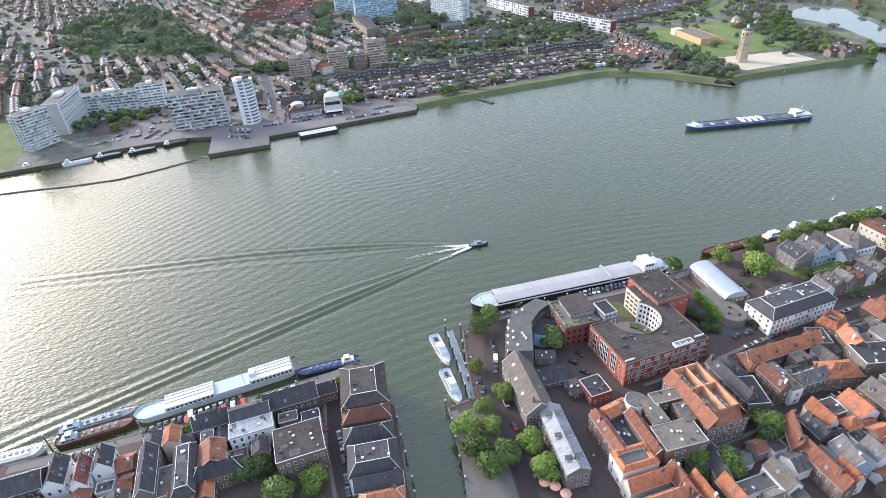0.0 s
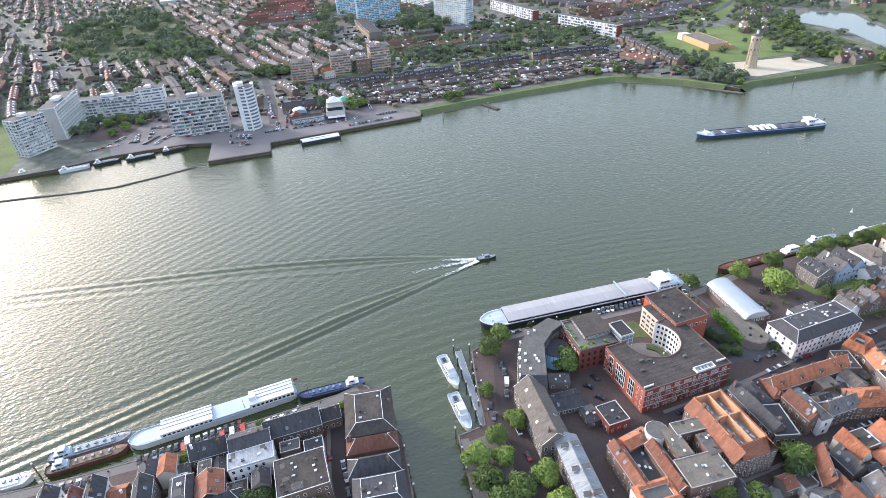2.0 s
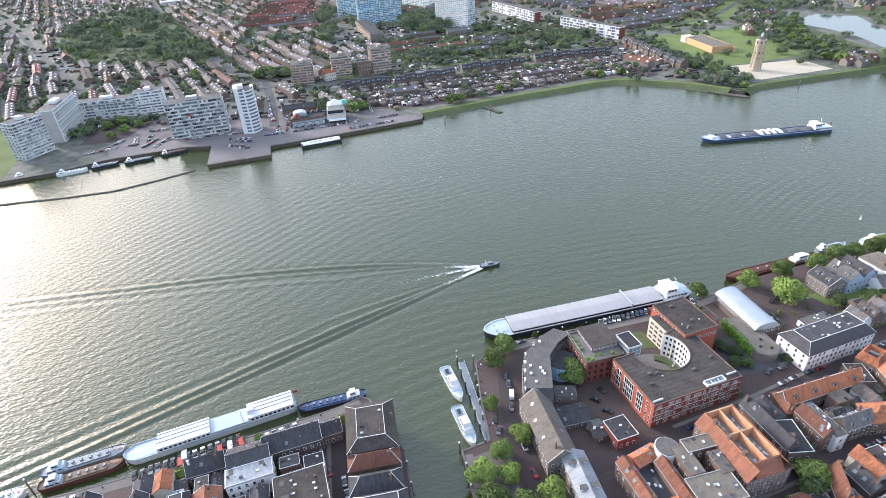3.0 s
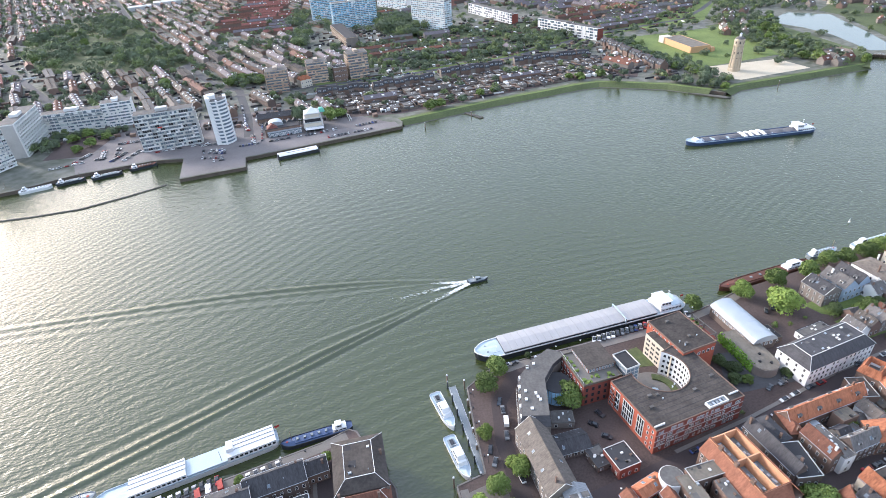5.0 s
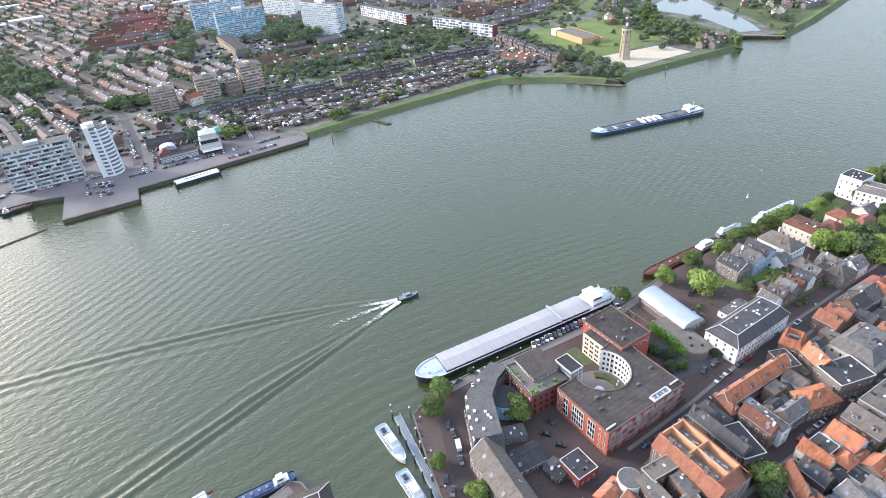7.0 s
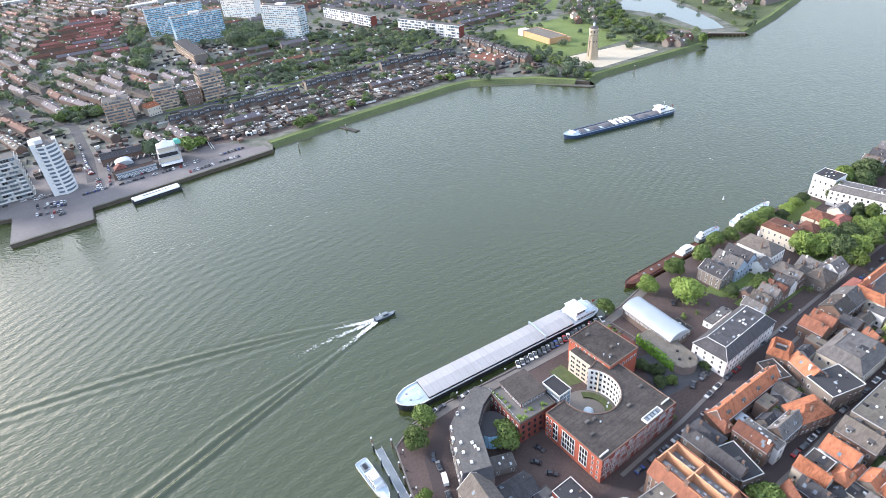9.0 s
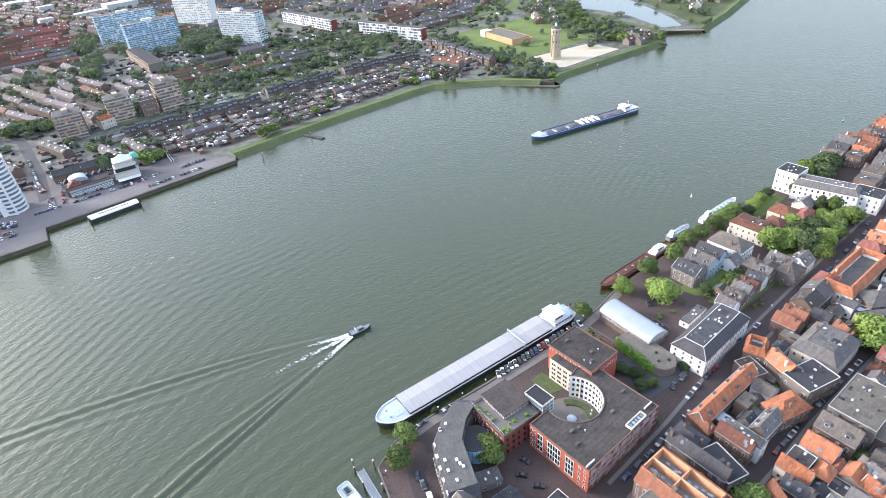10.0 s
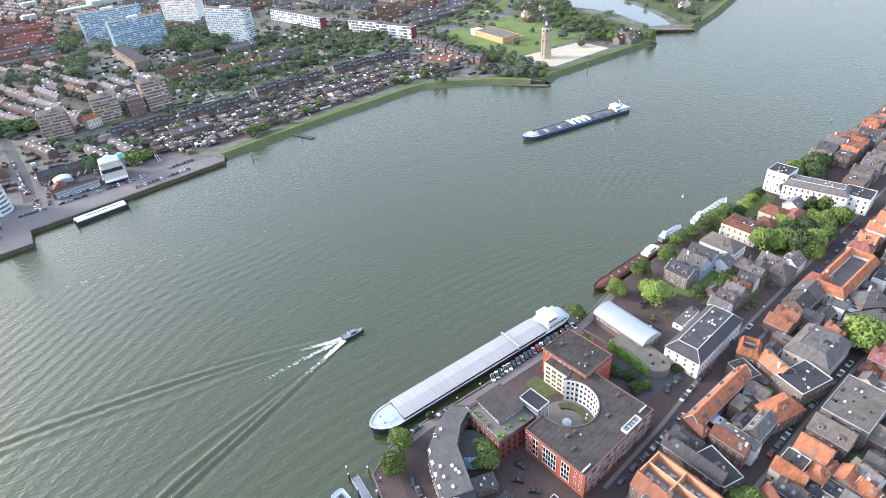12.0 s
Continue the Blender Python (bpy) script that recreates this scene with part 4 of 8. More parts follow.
corner_house()
house(38.0, 165.5, 30.2, 11.5, -80, 11, 5.0, "gable", "slate_brown", "brick_grey", win="all", label="long brick warehouse with brown tiled gable roof", name="warehouse", lights=4)
house(46.0, 137.5, 30, 8.6, -82, 11.5, 2.4, "gable", "metal_white", "brick_grey", win="ends", label="long brick warehouse with pale metal gable roof", name="warehouse", lights=0, dormers=3)
house(65.8, 164.3, 9, 10, 16, 8, 0, "flat", "felt_dark", "brick_red", win="all", label="small red brick gatehouse with flat roof", name="gatehouse")
house(58.2, 167.2, 6.5, 9, 16, 5.5, 0, "flat", "felt_dark", "brick_dark", label="low dark brick shed with flat roof", name="shed", chimneys=0)
house(50, 174.5, 13, 9, 10, 6, 2.2, "gable", "slate_dark", "brick_dark", label="low shed with dark tiled roof", name="shed", chimneys=0)
house(50, 186.5, 6, 9, 84, 6, 0, "flat", "felt_grey", "brick_grey", label="low grey annex with flat roof", name="annex", chimneys=0)
BLOCK = "brick town block with worn pale flat roof round a light court"
house(86.1, 132.2, 11, 16.2, -80, 14.5, 0, "flat", "felt_beige", "brick_brown", win="all", label=BLOCK, lights=3)
house(81.6, 143.6, 12, 6.0, -80, 14.5, 0, "flat", "felt_beige", "brick_brown", win="all", label=BLOCK, lights=1, trim=False)
house(92.0, 141.8, 9, 4.6, -80, 14.8, 0, "flat", "felt_grey", "brick_brown", win="all", label=BLOCK, lights=1, trim=False)
house(88.4, 149.6, 5.5, 12.5, -80, 15, 0, "flat", "felt_beige", "brick_brown", win="all", label=BLOCK, lights=1, chimneys=0)
house(69.5, 149.5, 11, 5.5, 24, 11, 1.5, "gable", "tile_orange", "brick_orange", label="narrow orange brick house with tiled roof")
house(63.2, 138.5, 20, 5, -76, 11, 2.2, "gable", "tile_rust", "brick_brown", label="corner house row with weathered brown roof")
house(69.4, 138.0, 20, 6.6, -78, 8.5, 0, "flat", "felt_dark", "brick_dark", label="dark flat-roofed back house in the court", chimneys=0)
house(75.8, 136.5, 20, 5, -78, 12, 2.5, "gable", "tile_rust", "brick_brown", label="narrow house with rust-red tiled roof")
house(68.5, 126.5, 14, 9, 12, 12, 1.2, "well", "tile_orange", "paint_white", win="all", label="corner house with orange tiled ring roof")
e_ = thing("curved_annex", 77, 150, 3, 16, "white plastered annex with curved wall", "annex")
bm = bmesh.new(); tube(bm, 0, 0, 0, 11, 4.2, n=28); part("drum", bm, "paint_white", e_)
bm = bmesh.new(); tube(bm, 0, 0, 11, 11.3, 3.9, n=28); part("roof", bm, "felt_grey", e_)


def lightwell_block():
    """Apartment block with steep orange roofs round four sunken roof terraces."""
    e = thing("apartment_block", 102.6, 148.0, 3, 104, "brick apartment block with orange tiled roofs round roof terraces", "apartment block")
    l, d, h = 26, 18, 11.5
    part("wall", boxes((-l / 2, l / 2, -d / 2, d / 2, 0, h)), "brick_brown", e)
    bm = bmesh.new()
    for s in (-1, 1):
        y0, y1 = s * (d / 2 + 0.3), s * (d / 2 - 3.4)
        q = [(-l / 2 - 0.2, y0, h), (l / 2 + 0.2, y0, h), (l / 2 + 0.2, y1, h + 4.6), (-l / 2 - 0.2, y1, h + 4.6)]
        slab(bm, q if s < 0 else [q[1], q[0], q[3], q[2]], 0.25)
    q = [(-l / 2 - 0.3, d / 2 - 3.4, h), (-l / 2 - 0.3, -d / 2 + 3.4, h), (-l / 2 + 3, -d / 2 + 3.4, h + 4.6), (-l / 2 + 3, d / 2 - 3.4, h + 4.6)]
    slab(bm, q, 0.25)
    part("roof", bm, "tile_rust", e)
    for s in (-1, 1):
        part("inner_wall", boxes((-l / 2 + 3, l / 2, s * (d / 2 - 3.4) - 0.2, s * (d / 2 - 3.4) + 0.2, h, h + 4.6)), "salmon", e)
    for x in (-l / 2 + 3, 2.2, l / 2 - 0.2):
        part("cross_wall", boxes((x - 0.2, x + 0.2, -d / 2 + 3.6, d / 2 - 3.6, h, h + 4.4)), "salmon", e)
    part("middle_wall", boxes((-l / 2 + 3.2, l / 2 - 0.4, -0.2, 0.2, h, h + 4.5)), "salmon", e)
    for x0, x1 in ((-l / 2 + 3.2, 2.0), (2.4, l / 2 - 0.4)):
        for s in (-1, 1):
            y0, y1 = sorted((s * 0.3, s * (d / 2 - 3.7)))
            part("terrace_floor", boxes((x0, x1, y0, y1, h, h + 0.3)), "steel_grey", e)
            bm = bmesh.new()
            for k in range(11):
                x, y = rng.uniform(x0 + 1, x1 - 1), rng.uniform(y0 + 1, y1 - 1)
                box(bm, x - 0.5, x + 0.5, y - 0.4, y + 0.4, h + 0.3, h + rng.uniform(0.6, 1.3))
            o = part("terrace_furniture", bm, "steel_pale", e); o["kind"] = "stuff"
    for s in (-1, 1):
        bb = bmesh.new(); bar(bb, (-l / 2 + 3, s * (d / 2 - 3.4), h + 4.75), (l / 2 + 0.2, s * (d / 2 - 3.4), h + 4.75), 0.4)
        part("ridge", bb, "tile_rust", e)
    windows(e, (-l / 2, d / 2 - 0.4), (-l / 2, -d / 2 + 0.4), 1, 4, 2.7, 2.0, 1.1, 1.6)
    windows(e, (-l / 2 + 0.3, -d / 2), (l / 2 - 0.3, -d / 2), 1, 4, 2.7, 2.4, 1.1, 1.6)
    windows(e, (l / 2 - 0.3, d / 2), (-l / 2 + 0.3, d / 2), 1, 4, 2.7, 2.4, 1.1, 1.6)
    for x in (-6, 1, 8):
        part("chimney", boxes((x - 0.7, x + 0.7, d / 2 - 4, d / 2 - 3, h + 3, h + 6)), "brick_brown", e)


lightwell_block()


def hall():
    e = thing("arched_hall", 146.5, 227.0, 3, 100, "hall with a silver arched metal roof", "hall")
    l, d = 28, 12
    part("wall", boxes((-l / 2, l / 2, -d / 2, d / 2, 0, 5.2)), "brick_dark", e)
    bm = bmesh.new()
    sec = [(d / 2 + 0.3) * -math.cos(math.pi * k / 16) for k in range(17)], [5.2 + 3.2 * math.sin(math.pi * k / 16) for k in range(17)]
    outl = list(zip(*sec))
    solid(bm, [[(x, y, z) for y, z in outl] for x in (-l / 2 - 0.5, l / 2 + 0.5)]); bmesh.ops.recalc_face_normals(bm, faces=bm.faces)
    part("roof", bm, "metal_grey", e, "smooth silver arched roof")
    for k in range(9):
        x = -l / 2 - 0.5 + k * (l + 1) / 8
        bm = bmesh.new()
        pr = [(y * 1.006, 5.2 + (z - 5.2) * 1.012 + 0.03) for y, z in outl]
        for a, b in zip(pr, pr[1:]):
            bar(bm, (x, *a), (x, *b), 0.05)
        part("roof_rib", bm, "metal_grey", e)
    windows(e, (l / 2 - 1, d / 2), (-l / 2 + 1, d / 2), 3.2, 1, 3, 2.2, 1.6, 1.3, WIN_SKY)
    windows(e, (-l / 2, d / 2 - 1), (-l / 2, -d / 2 + 1), 2.6, 1, 3, 2.2, 1.6, 1.8, WIN_SKY)
    windows(e, (-l / 2 + 1, -d / 2), (l / 2 - 1, -d / 2), 3.2, 1, 3, 2.2, 1.6, 1.3, WIN_SKY)
    f = thing("round_ended_annex", 141.3, 210.5, 3, -82, "flat-roofed annex with rounded end and ivy-covered wall", "annex")
    pl = [(-13, -6), (8, -6)] + arc(8, 0, 6, -75, 75, 12) + [(8, 6), (-13, 6)]
    bm = prism(pl, 0, 4.2); part("wall", bm, "brick_grey", f)
    bm = prism([(x * 0.985, y * 0.97) for x, y in pl], 4.2, 4.4); part("roof", bm, "felt_beige", f)
    bm = bmesh.new()
    r = random.Random(8)
    for k in range(900):
        x, z = r.uniform(-13, 9), r.uniform(0.1, 4.9)
        y = -6.15 - abs(r.gauss(0, 0.25)) if z < 4.4 else r.uniform(-6.5, -4.8)
        v = Vector((x, y, z))
        a = Vector((r.uniform(-1, 1), r.uniform(-1, 1), r.uniform(-1, 1))).normalized() * 0.4
        b = a.orthogonal().normalized() * 0.4
        bm.faces.new([bm.verts.new(v + q) for q in (a, b, -a, -b)])
    part("ivy", bm, "ivy", f, "bright green ivy over the wall")["kind"] = "stuff"
    for x, y in ((4, 1), (8, -2), (10, 2)):
        bm = bmesh.new(); tube(bm, x, y, 4.4, 5.0, 0.7, 0.5, 12); part("roof_light", bm, "dark", f)


hall()
house(169.0, 202.8, 38, 15.5, 17, 11.8, 3.6, "mansard", "slate_dark", "paint_white", win="all", label="long white plastered building with dark hipped mansard roof", name="white_building", lights=7, chimneys=0, floors=3)
house(156.5, 220.5, 9, 5, 100, 6, 0, "flat", "felt_dark", "brick_dark", label="low dark link building with flat roof", name="annex", chimneys=0)
house(176.0, 219.5, 16, 4.5, 17, 6, 0, "flat", "felt_grey", "paint_white", label="low white garden outbuilding", name="outbuilding", chimneys=0)

# houses along the river quay and the long street beyond
house(196.5, 244.5, 13, 11, 104, 10, 3.5, "gable", "slate_dark", "brick_grey", name="quay_house", dormers=2)
house(206.5, 246.5, 14, 9, 104, 11, 4, "gable", "slate_grey", "paint_blue", name="quay_house", dormers=2)
house(215.0, 249.0, 14, 8, 104, 11, 4, "gable", "slate_dark", "paint_blue", name="quay_house", dormers=2)
house(231, 251, 13, 19, 14, 11, 4.5, "hip", "slate_brown", "paint_white", win="all", name="quay_house")
house(222, 241, 8, 9, 14, 8, 3, "gable", "slate_grey", "paint_white", name="quay_house")
house(254.5, 258.0, 12, 20, 14, 11, 2.5, "mansard", "tile_red_brown", "plaster_cream", win="all", name="quay_house")
house(232, 227, 14, 9, 14, 8, 3.5, "hip", "slate_brown", "brick_brown", name="quay_house")
house(242, 229, 11, 10, 104, 8, 4, "gable", "slate_grey", "paint_white", name="quay_house", dormers=2)
house(284, 262, 13, 12, 104, 9, 3, "hip", "tile_rust", "plaster_cream", win="all", name="quay_house")
house(291, 254, 16, 9, 14, 8, 3, "hip", "tile_red", "plaster_cream", win="all", name="quay_house")
house(317, 286, 13, 13, 14, 17, 0, "flat", "felt_dark", "paint_white", win="all", label="tall white villa block with flat roof", name="white_villa", lights=4)
house(321.5, 265, 34, 13, -63, 13, 3, "mansard", "slate_grey", "paint_white", win="all", label="long white villa with grey hipped roof", name="white_villa", lights=3)
house(334, 247.5, 14, 15, 20, 13, 0, "flat", "felt_dark", "paint_white", win="all", label="white villa end block with dark flat roof", name="white_villa")
for k, (rf, wl) in enumerate((("slate_grey", "paint_white"), ("slate_brown", "brick_brown"), ("slate_grey", "brick_grey"), ("tile_red_brown", "brick_brown"), ("slate_dark", "paint_white"), ("slate_grey", "brick_brown"))):
    house(193.5 + k * 6.6, 216.5 + k * 1.9, 9, 6.6, 104, 8.0 + (k % 3) * 0.7, 3.2, "gable", rf, wl, dormers=k % 2)
house(239, 220.5, 12, 10, 14, 9, 3.5, "hip", "slate_brown", "brick_grey", dormers=0)
house(250.5, 223.5, 10, 9, 14, 9, 3.5, "gable", "slate_grey", "paint_white", dormers=2)
house(229, 233.5, 10, 9, 14, 8, 3, "hip", "slate_brown", "brick_brown")
house(268, 253.5, 12, 11, 14, 10, 3, "hip", "tile_red_brown", "brick_grey", win="all", name="quay_house")
house(300, 262, 10, 9, 14, 9, 3, "gable", "slate_grey", "plaster_cream", win="all", name="quay_house")
for k, rf in enumerate(("slate_brown", "slate_dark", "slate_grey", "tile_rust")):
    house(371 + k * 11, 298 + k * 3.2, 12, 10, 105, 9 + k % 3, 3.5, "gable", rf, ("paint_white", "brick_brown", "plaster_cream")[k % 3], win="front", dormers=k % 2)
# orange-roofed court and the houses further along the street
house(259.6, 202.5, 42, 15, 14, 10.5, 4, "well", "tile_orange", "plaster_cream", win="all", label="long court of houses with orange tiled ring roof")
fill = random.Random(21)
U, V = Vector((math.cos(radians(15)), math.sin(radians(15)))), Vector((-math.sin(radians(15)), math.cos(radians(15))))
ROOFS = ("tile_orange", "tile_orange", "tile_rust", "slate_grey", "slate_dark", "slate_brown", "tile_red", "felt_grey")
WALLS = ("brick_brown", "brick_brown", "brick_dark", "paint_white", "plaster_cream", "brick_grey")


def fill_row(x, y, n, deep, start=0):
    """A row of narrow houses side by side along the street."""
    t = 0.0
    for k in range(n):
        w = fill.uniform(6.5, 10)
        p = Vector((x, y)) + U * (t + w / 2)
        rf = fill.choice(ROOFS if p.x < 335 else ("slate_grey", "slate_brown", "tile_rust", "slate_grey", "felt_grey", "slate_dark", "tile_orange"))
        flat = rf.startswith("felt")
        house(round(p.x, 1), round(p.y, 1), deep + fill.uniform(-2, 1), w, 105, fill.uniform(8.5, 12), 0 if flat else fill.uniform(3, 4.5), "flat" if flat else fill.choice(("gable", "gable", "gable", "hip")), rf, fill.choice(WALLS), win="front", trim=fill.random() < 0.4, dormers=fill.choice((0, 0, 1)))
        t += w


fill_row(284, 212.5, 13, 11)
fill_row(288, 198.5, 12, 11)
fill_row(268, 172, 13, 12)
fill_row(262, 158, 12, 12)
fill_row(217, 156, 6, 12)
fill_row(212, 141.5, 8, 13)
fill_row(203, 127, 9, 12)
fill_row(352, 262, 12, 13)
fill_row(374, 286, 8, 12)
fill_row(398, 298, 14, 12)
fill_row(440, 292, 10, 12)
fill_row(478, 262, 7, 12)


# back yards: low extensions and sheds that fill the blocks between the streets
yr = random.Random(12)


def clear_of_houses(x, y, r):
    for hx, hy, l, d, a in FOOT:
        if abs(hx - x) > 40 or abs(hy - y) > 40:
            continue
        c, s = math.cos(radians(a)), math.sin(radians(a))
        u, v = (x - hx) * c + (y - hy) * s, -(x - hx) * s + (y - hy) * c
        if abs(u) < l / 2 + r and abs(v) < d / 2 + r:
            return False
    return True


def line_gap(p, line):
    P = Vector(p)
    best = 1e9
    for a, b in zip(line, line[1:]):
        a, b = Vector(a), Vector(b)
        t = max(0, min(1, (P - a).dot(b - a) / (b - a).length_squared))
        best = min(best, (a.lerp(b, t) - P).length)
    return best


STREETS = ([(40, 148), (89, 163), (125, 174.5), (173, 192), (236, 210.5), (336, 239), (470, 275)], [(80, 131), (123, 144.5), (146, 150.5), (170, 157.5), (225, 170), (330, 198), (470, 236)], [(-44, 182), (-39.5, 150), (-33, 126), (-28, 90)])


def yards(x0, x1, y0, y1, n, low, high, keep):
    for k in range(n):
        x, y = yr.uniform(x0, x1), yr.uniform(y0, y1)
        w, d = yr.uniform(4.5, 8.5), yr.uniform(4.5, 8)
        if not keep(x, y) or any(line_gap((x, y), s) < 8.5 for s in STREETS) or not clear_of_houses(x, y, 2.6):
            continue
        h = yr.uniform(low, high)
        if yr.random() < 0.5:
            house(round(x, 1), round(y, 1), w, d, 14 + yr.choice((0, 90)), 3 + h, 0, "flat", yr.choice(("felt_grey", "felt_dark", "felt_brown", "felt_beige")), yr.choice(WALLS), win="none", label="low back extension with flat felt roof", name="extension", chimneys=0, lights=yr.choice((0, 1)), trim=yr.random() < 0.5, group="back extensions")
        else:
            house(round(x, 1), round(y, 1), w, d, 14 + yr.choice((0, 90)), 3 + h, 2.2, "gable", yr.choice(("slate_dark", "slate_grey", "slate_brown", "tile_rust", "tile_orange")), yr.choice(WALLS), win="none", label="low back house with a small gable roof", name="back_house", chimneys=yr.choice((0, 1)), lights=0, trim=False, group="back extensions")


yards(112, 330, 140, 232, 900, 3, 7, lambda x, y: y < 163 + (x - 89) * 0.31 - 8)
yards(75, 260, 108, 160, 500, 3, 7, lambda x, y: y < 131 + (x - 80) * 0.29 - 7)
yards(192, 300, 205, 252, 120, 3, 5, lambda x, y: y > 163 + (x - 89) * 0.31 + 10 and not (x > 240 and y < 250))
yards(-165, -15, 105, 172, 900, 4, 8, lambda x, y: y < 150.4 + (x + 170) * 0.32 - 15 and not (-80 < x < -40 and y < 143) and (x < -48 or x > -30) and x < -20)
fine = random.Random(41)


def lean_tos(x0, x1, y0, y1, n, keep):
    """Small kitchens, sheds and walls that crowd the back yards."""
    for k in range(n):
        x, y = fine.uniform(x0, x1), fine.uniform(y0, y1)
        if not keep(x, y) or any(line_gap((x, y), q) < 7.2 for q in STREETS) or not clear_of_houses(x, y, 1.3):
            continue
        w, d, h = fine.uniform(4.5, 7), fine.uniform(4.5, 5.5), fine.uniform(2.6, 5.5)
        flat = fine.random() < 0.55
        house(round(x, 1), round(y, 1), w, d, 14 + fine.choice((0, 90)), 3 + h, 0 if flat else 1.8, "flat" if flat else "gable", fine.choice(("felt_grey", "felt_dark", "felt_brown", "felt_beige", "metal_grey")) if flat else fine.choice(("slate_dark", "slate_grey", "tile_rust", "tile_orange", "slate_brown")), fine.choice(WALLS), win="none", label="small back kitchen with a flat roof" if flat else "small back house with a tiled roof", name="lean_to", chimneys=0, lights=fine.choice((0, 0, 1)), trim=fine.random() < 0.3, group="back extensions")


lean_tos(110, 250, 140, 205, 420, lambda x, y: y < 163 + (x - 89) * 0.31 - 7)
lean_tos(80, 215, 112, 160, 300, lambda x, y: y < 131 + (x - 80) * 0.29 - 7)
lean_tos(-150, -48, 118, 170, 200, lambda x, y: y < 150.4 + (x + 170) * 0.32 - 15 and not (-80 < x < -40 and y < 143))
glaze()

# ---- ships and river things ----


def hull(bm, l, b, z0, z1, bow=0.12, stern=0.06, sheer=0.0, mi=0, flare=0.86):
    """A ship's hull, bow at +x, with rounded ends."""
    top, bot = [], []
    xs = [-0.5, -0.5 + stern * 0.35, -0.5 + stern, 0.5 - bow, 0.5 - bow * 0.66, 0.5 - bow * 0.35, 0.5 - bow * 0.12, 0.5]
    ws = [0.62, 0.86, 1, 1, 0.9, 0.66, 0.36, 0.04]
    for s in (-1, 1):
        seq = list(zip(xs, ws)) if s < 0 else list(zip(xs, ws))[::-1]
        for x, w in seq:
            zz = z1 + sheer * max(0, (x - 0.3) / 0.2) ** 2 + sheer * 0.4 * max(0, (-0.4 - x) / 0.1)
            top.append((x * l, s * w * b / 2, zz))
            bot.append((x * l * 0.985, s * w * b / 2 * flare, z0))
    solid(bm, [bot, top], mi)
    bm.faces.ensure_lookup_table()
    bm.faces[-1].material_index = 1
    bmesh.ops.recalc_face_normals(bm, faces=bm.faces)
    return top


def deck_edge(top, h=0.7, w=0.3):
    """A bulwark along the top of a hull."""
    bm = bmesh.new()
    inner = [Vector((p[0] - math.copysign(w * 1.5, p[0]) if abs(p[1]) < 1 else p[0], p[1] - math.copysign(min(w, abs(p[1]) * 0.9), p[1]), p[2])) for p in top]
    rows = [[bm.verts.new(q) for q in r] for r in (top, [Vector(p) + Vector((0, 0, h)) for p in top], [q + Vector((0, 0, h)) for q in inner], inner)]
    n = len(top)
    for a, b in zip(rows, rows[1:]):
        for i in range(n):
            bm.faces.new((a[i], a[(i + 1) % n], b[(i + 1) % n], b[i]))
    bmesh.ops.recalc_face_normals(bm, faces=bm.faces)
    return bm


def cabin(e, x0, x1, w, z0, z1, m="steel_white", rake=0.3, name="cabin", band=True):
    bm = bmesh.new()
    solid(bm, [[(x0, -w / 2, z0), (x1, -w / 2, z0), (x1, w / 2, z0), (x0, w / 2, z0)], [(x0 + rake * 0.3, -w / 2 + 0.1, z1), (x1 - rake, -w / 2 + 0.1, z1), (x1 - rake, w / 2 - 0.1, z1), (x0 + rake * 0.3, w / 2 - 0.1, z1)]])
    p = part(name, bm, m, e)
    if band:
        zm = z0 + (z1 - z0) * 0.45
        bm = bmesh.new()
        n = max(1, int((x1 - x0) / 1.8))
        for s in (-1, 1):
            for k in range(n):
                xx = x0 + 0.4 + k * (x1 - x0 - 0.9) / n
                box(bm, xx, xx + (x1 - x0) / n * 0.6, s * (w / 2 + 0.0) - 0.06, s * (w / 2) + 0.06, zm, zm + (z1 - z0) * 0.3)
        q = part("window_band", bm, "glass", p); q["kind"] = "stuff"
    return p


def mast(e, x, y, z0, z1, m="steel_white", r=0.12):
    bm = bmesh.new(); tube(bm, x, y, z0, z1, r, r * 0.5, 6); bar(bm, (x, y - 1, z1 * 0.85 + z0 * 0.15), (x, y + 1, z1 * 0.85 + z0 * 0.15), 0.1)
    part("mast", bm, m, e)


def flag(e, x, y, z, m):
    bm = bmesh.new(); tube(bm, x, y, z, z + 3, 0.06, n=5)
    for k in range(4):
        box(bm, x - 0.5 - k * 0.5, x - k * 0.5, y + 0.1 * math.sin(k * 1.5) - 0.02, y + 0.1 * math.sin(k * 1.5) + 0.02, z + 1.9, z + 3.0, 1)
    part("flag", bm, ["steel_white", m], e)


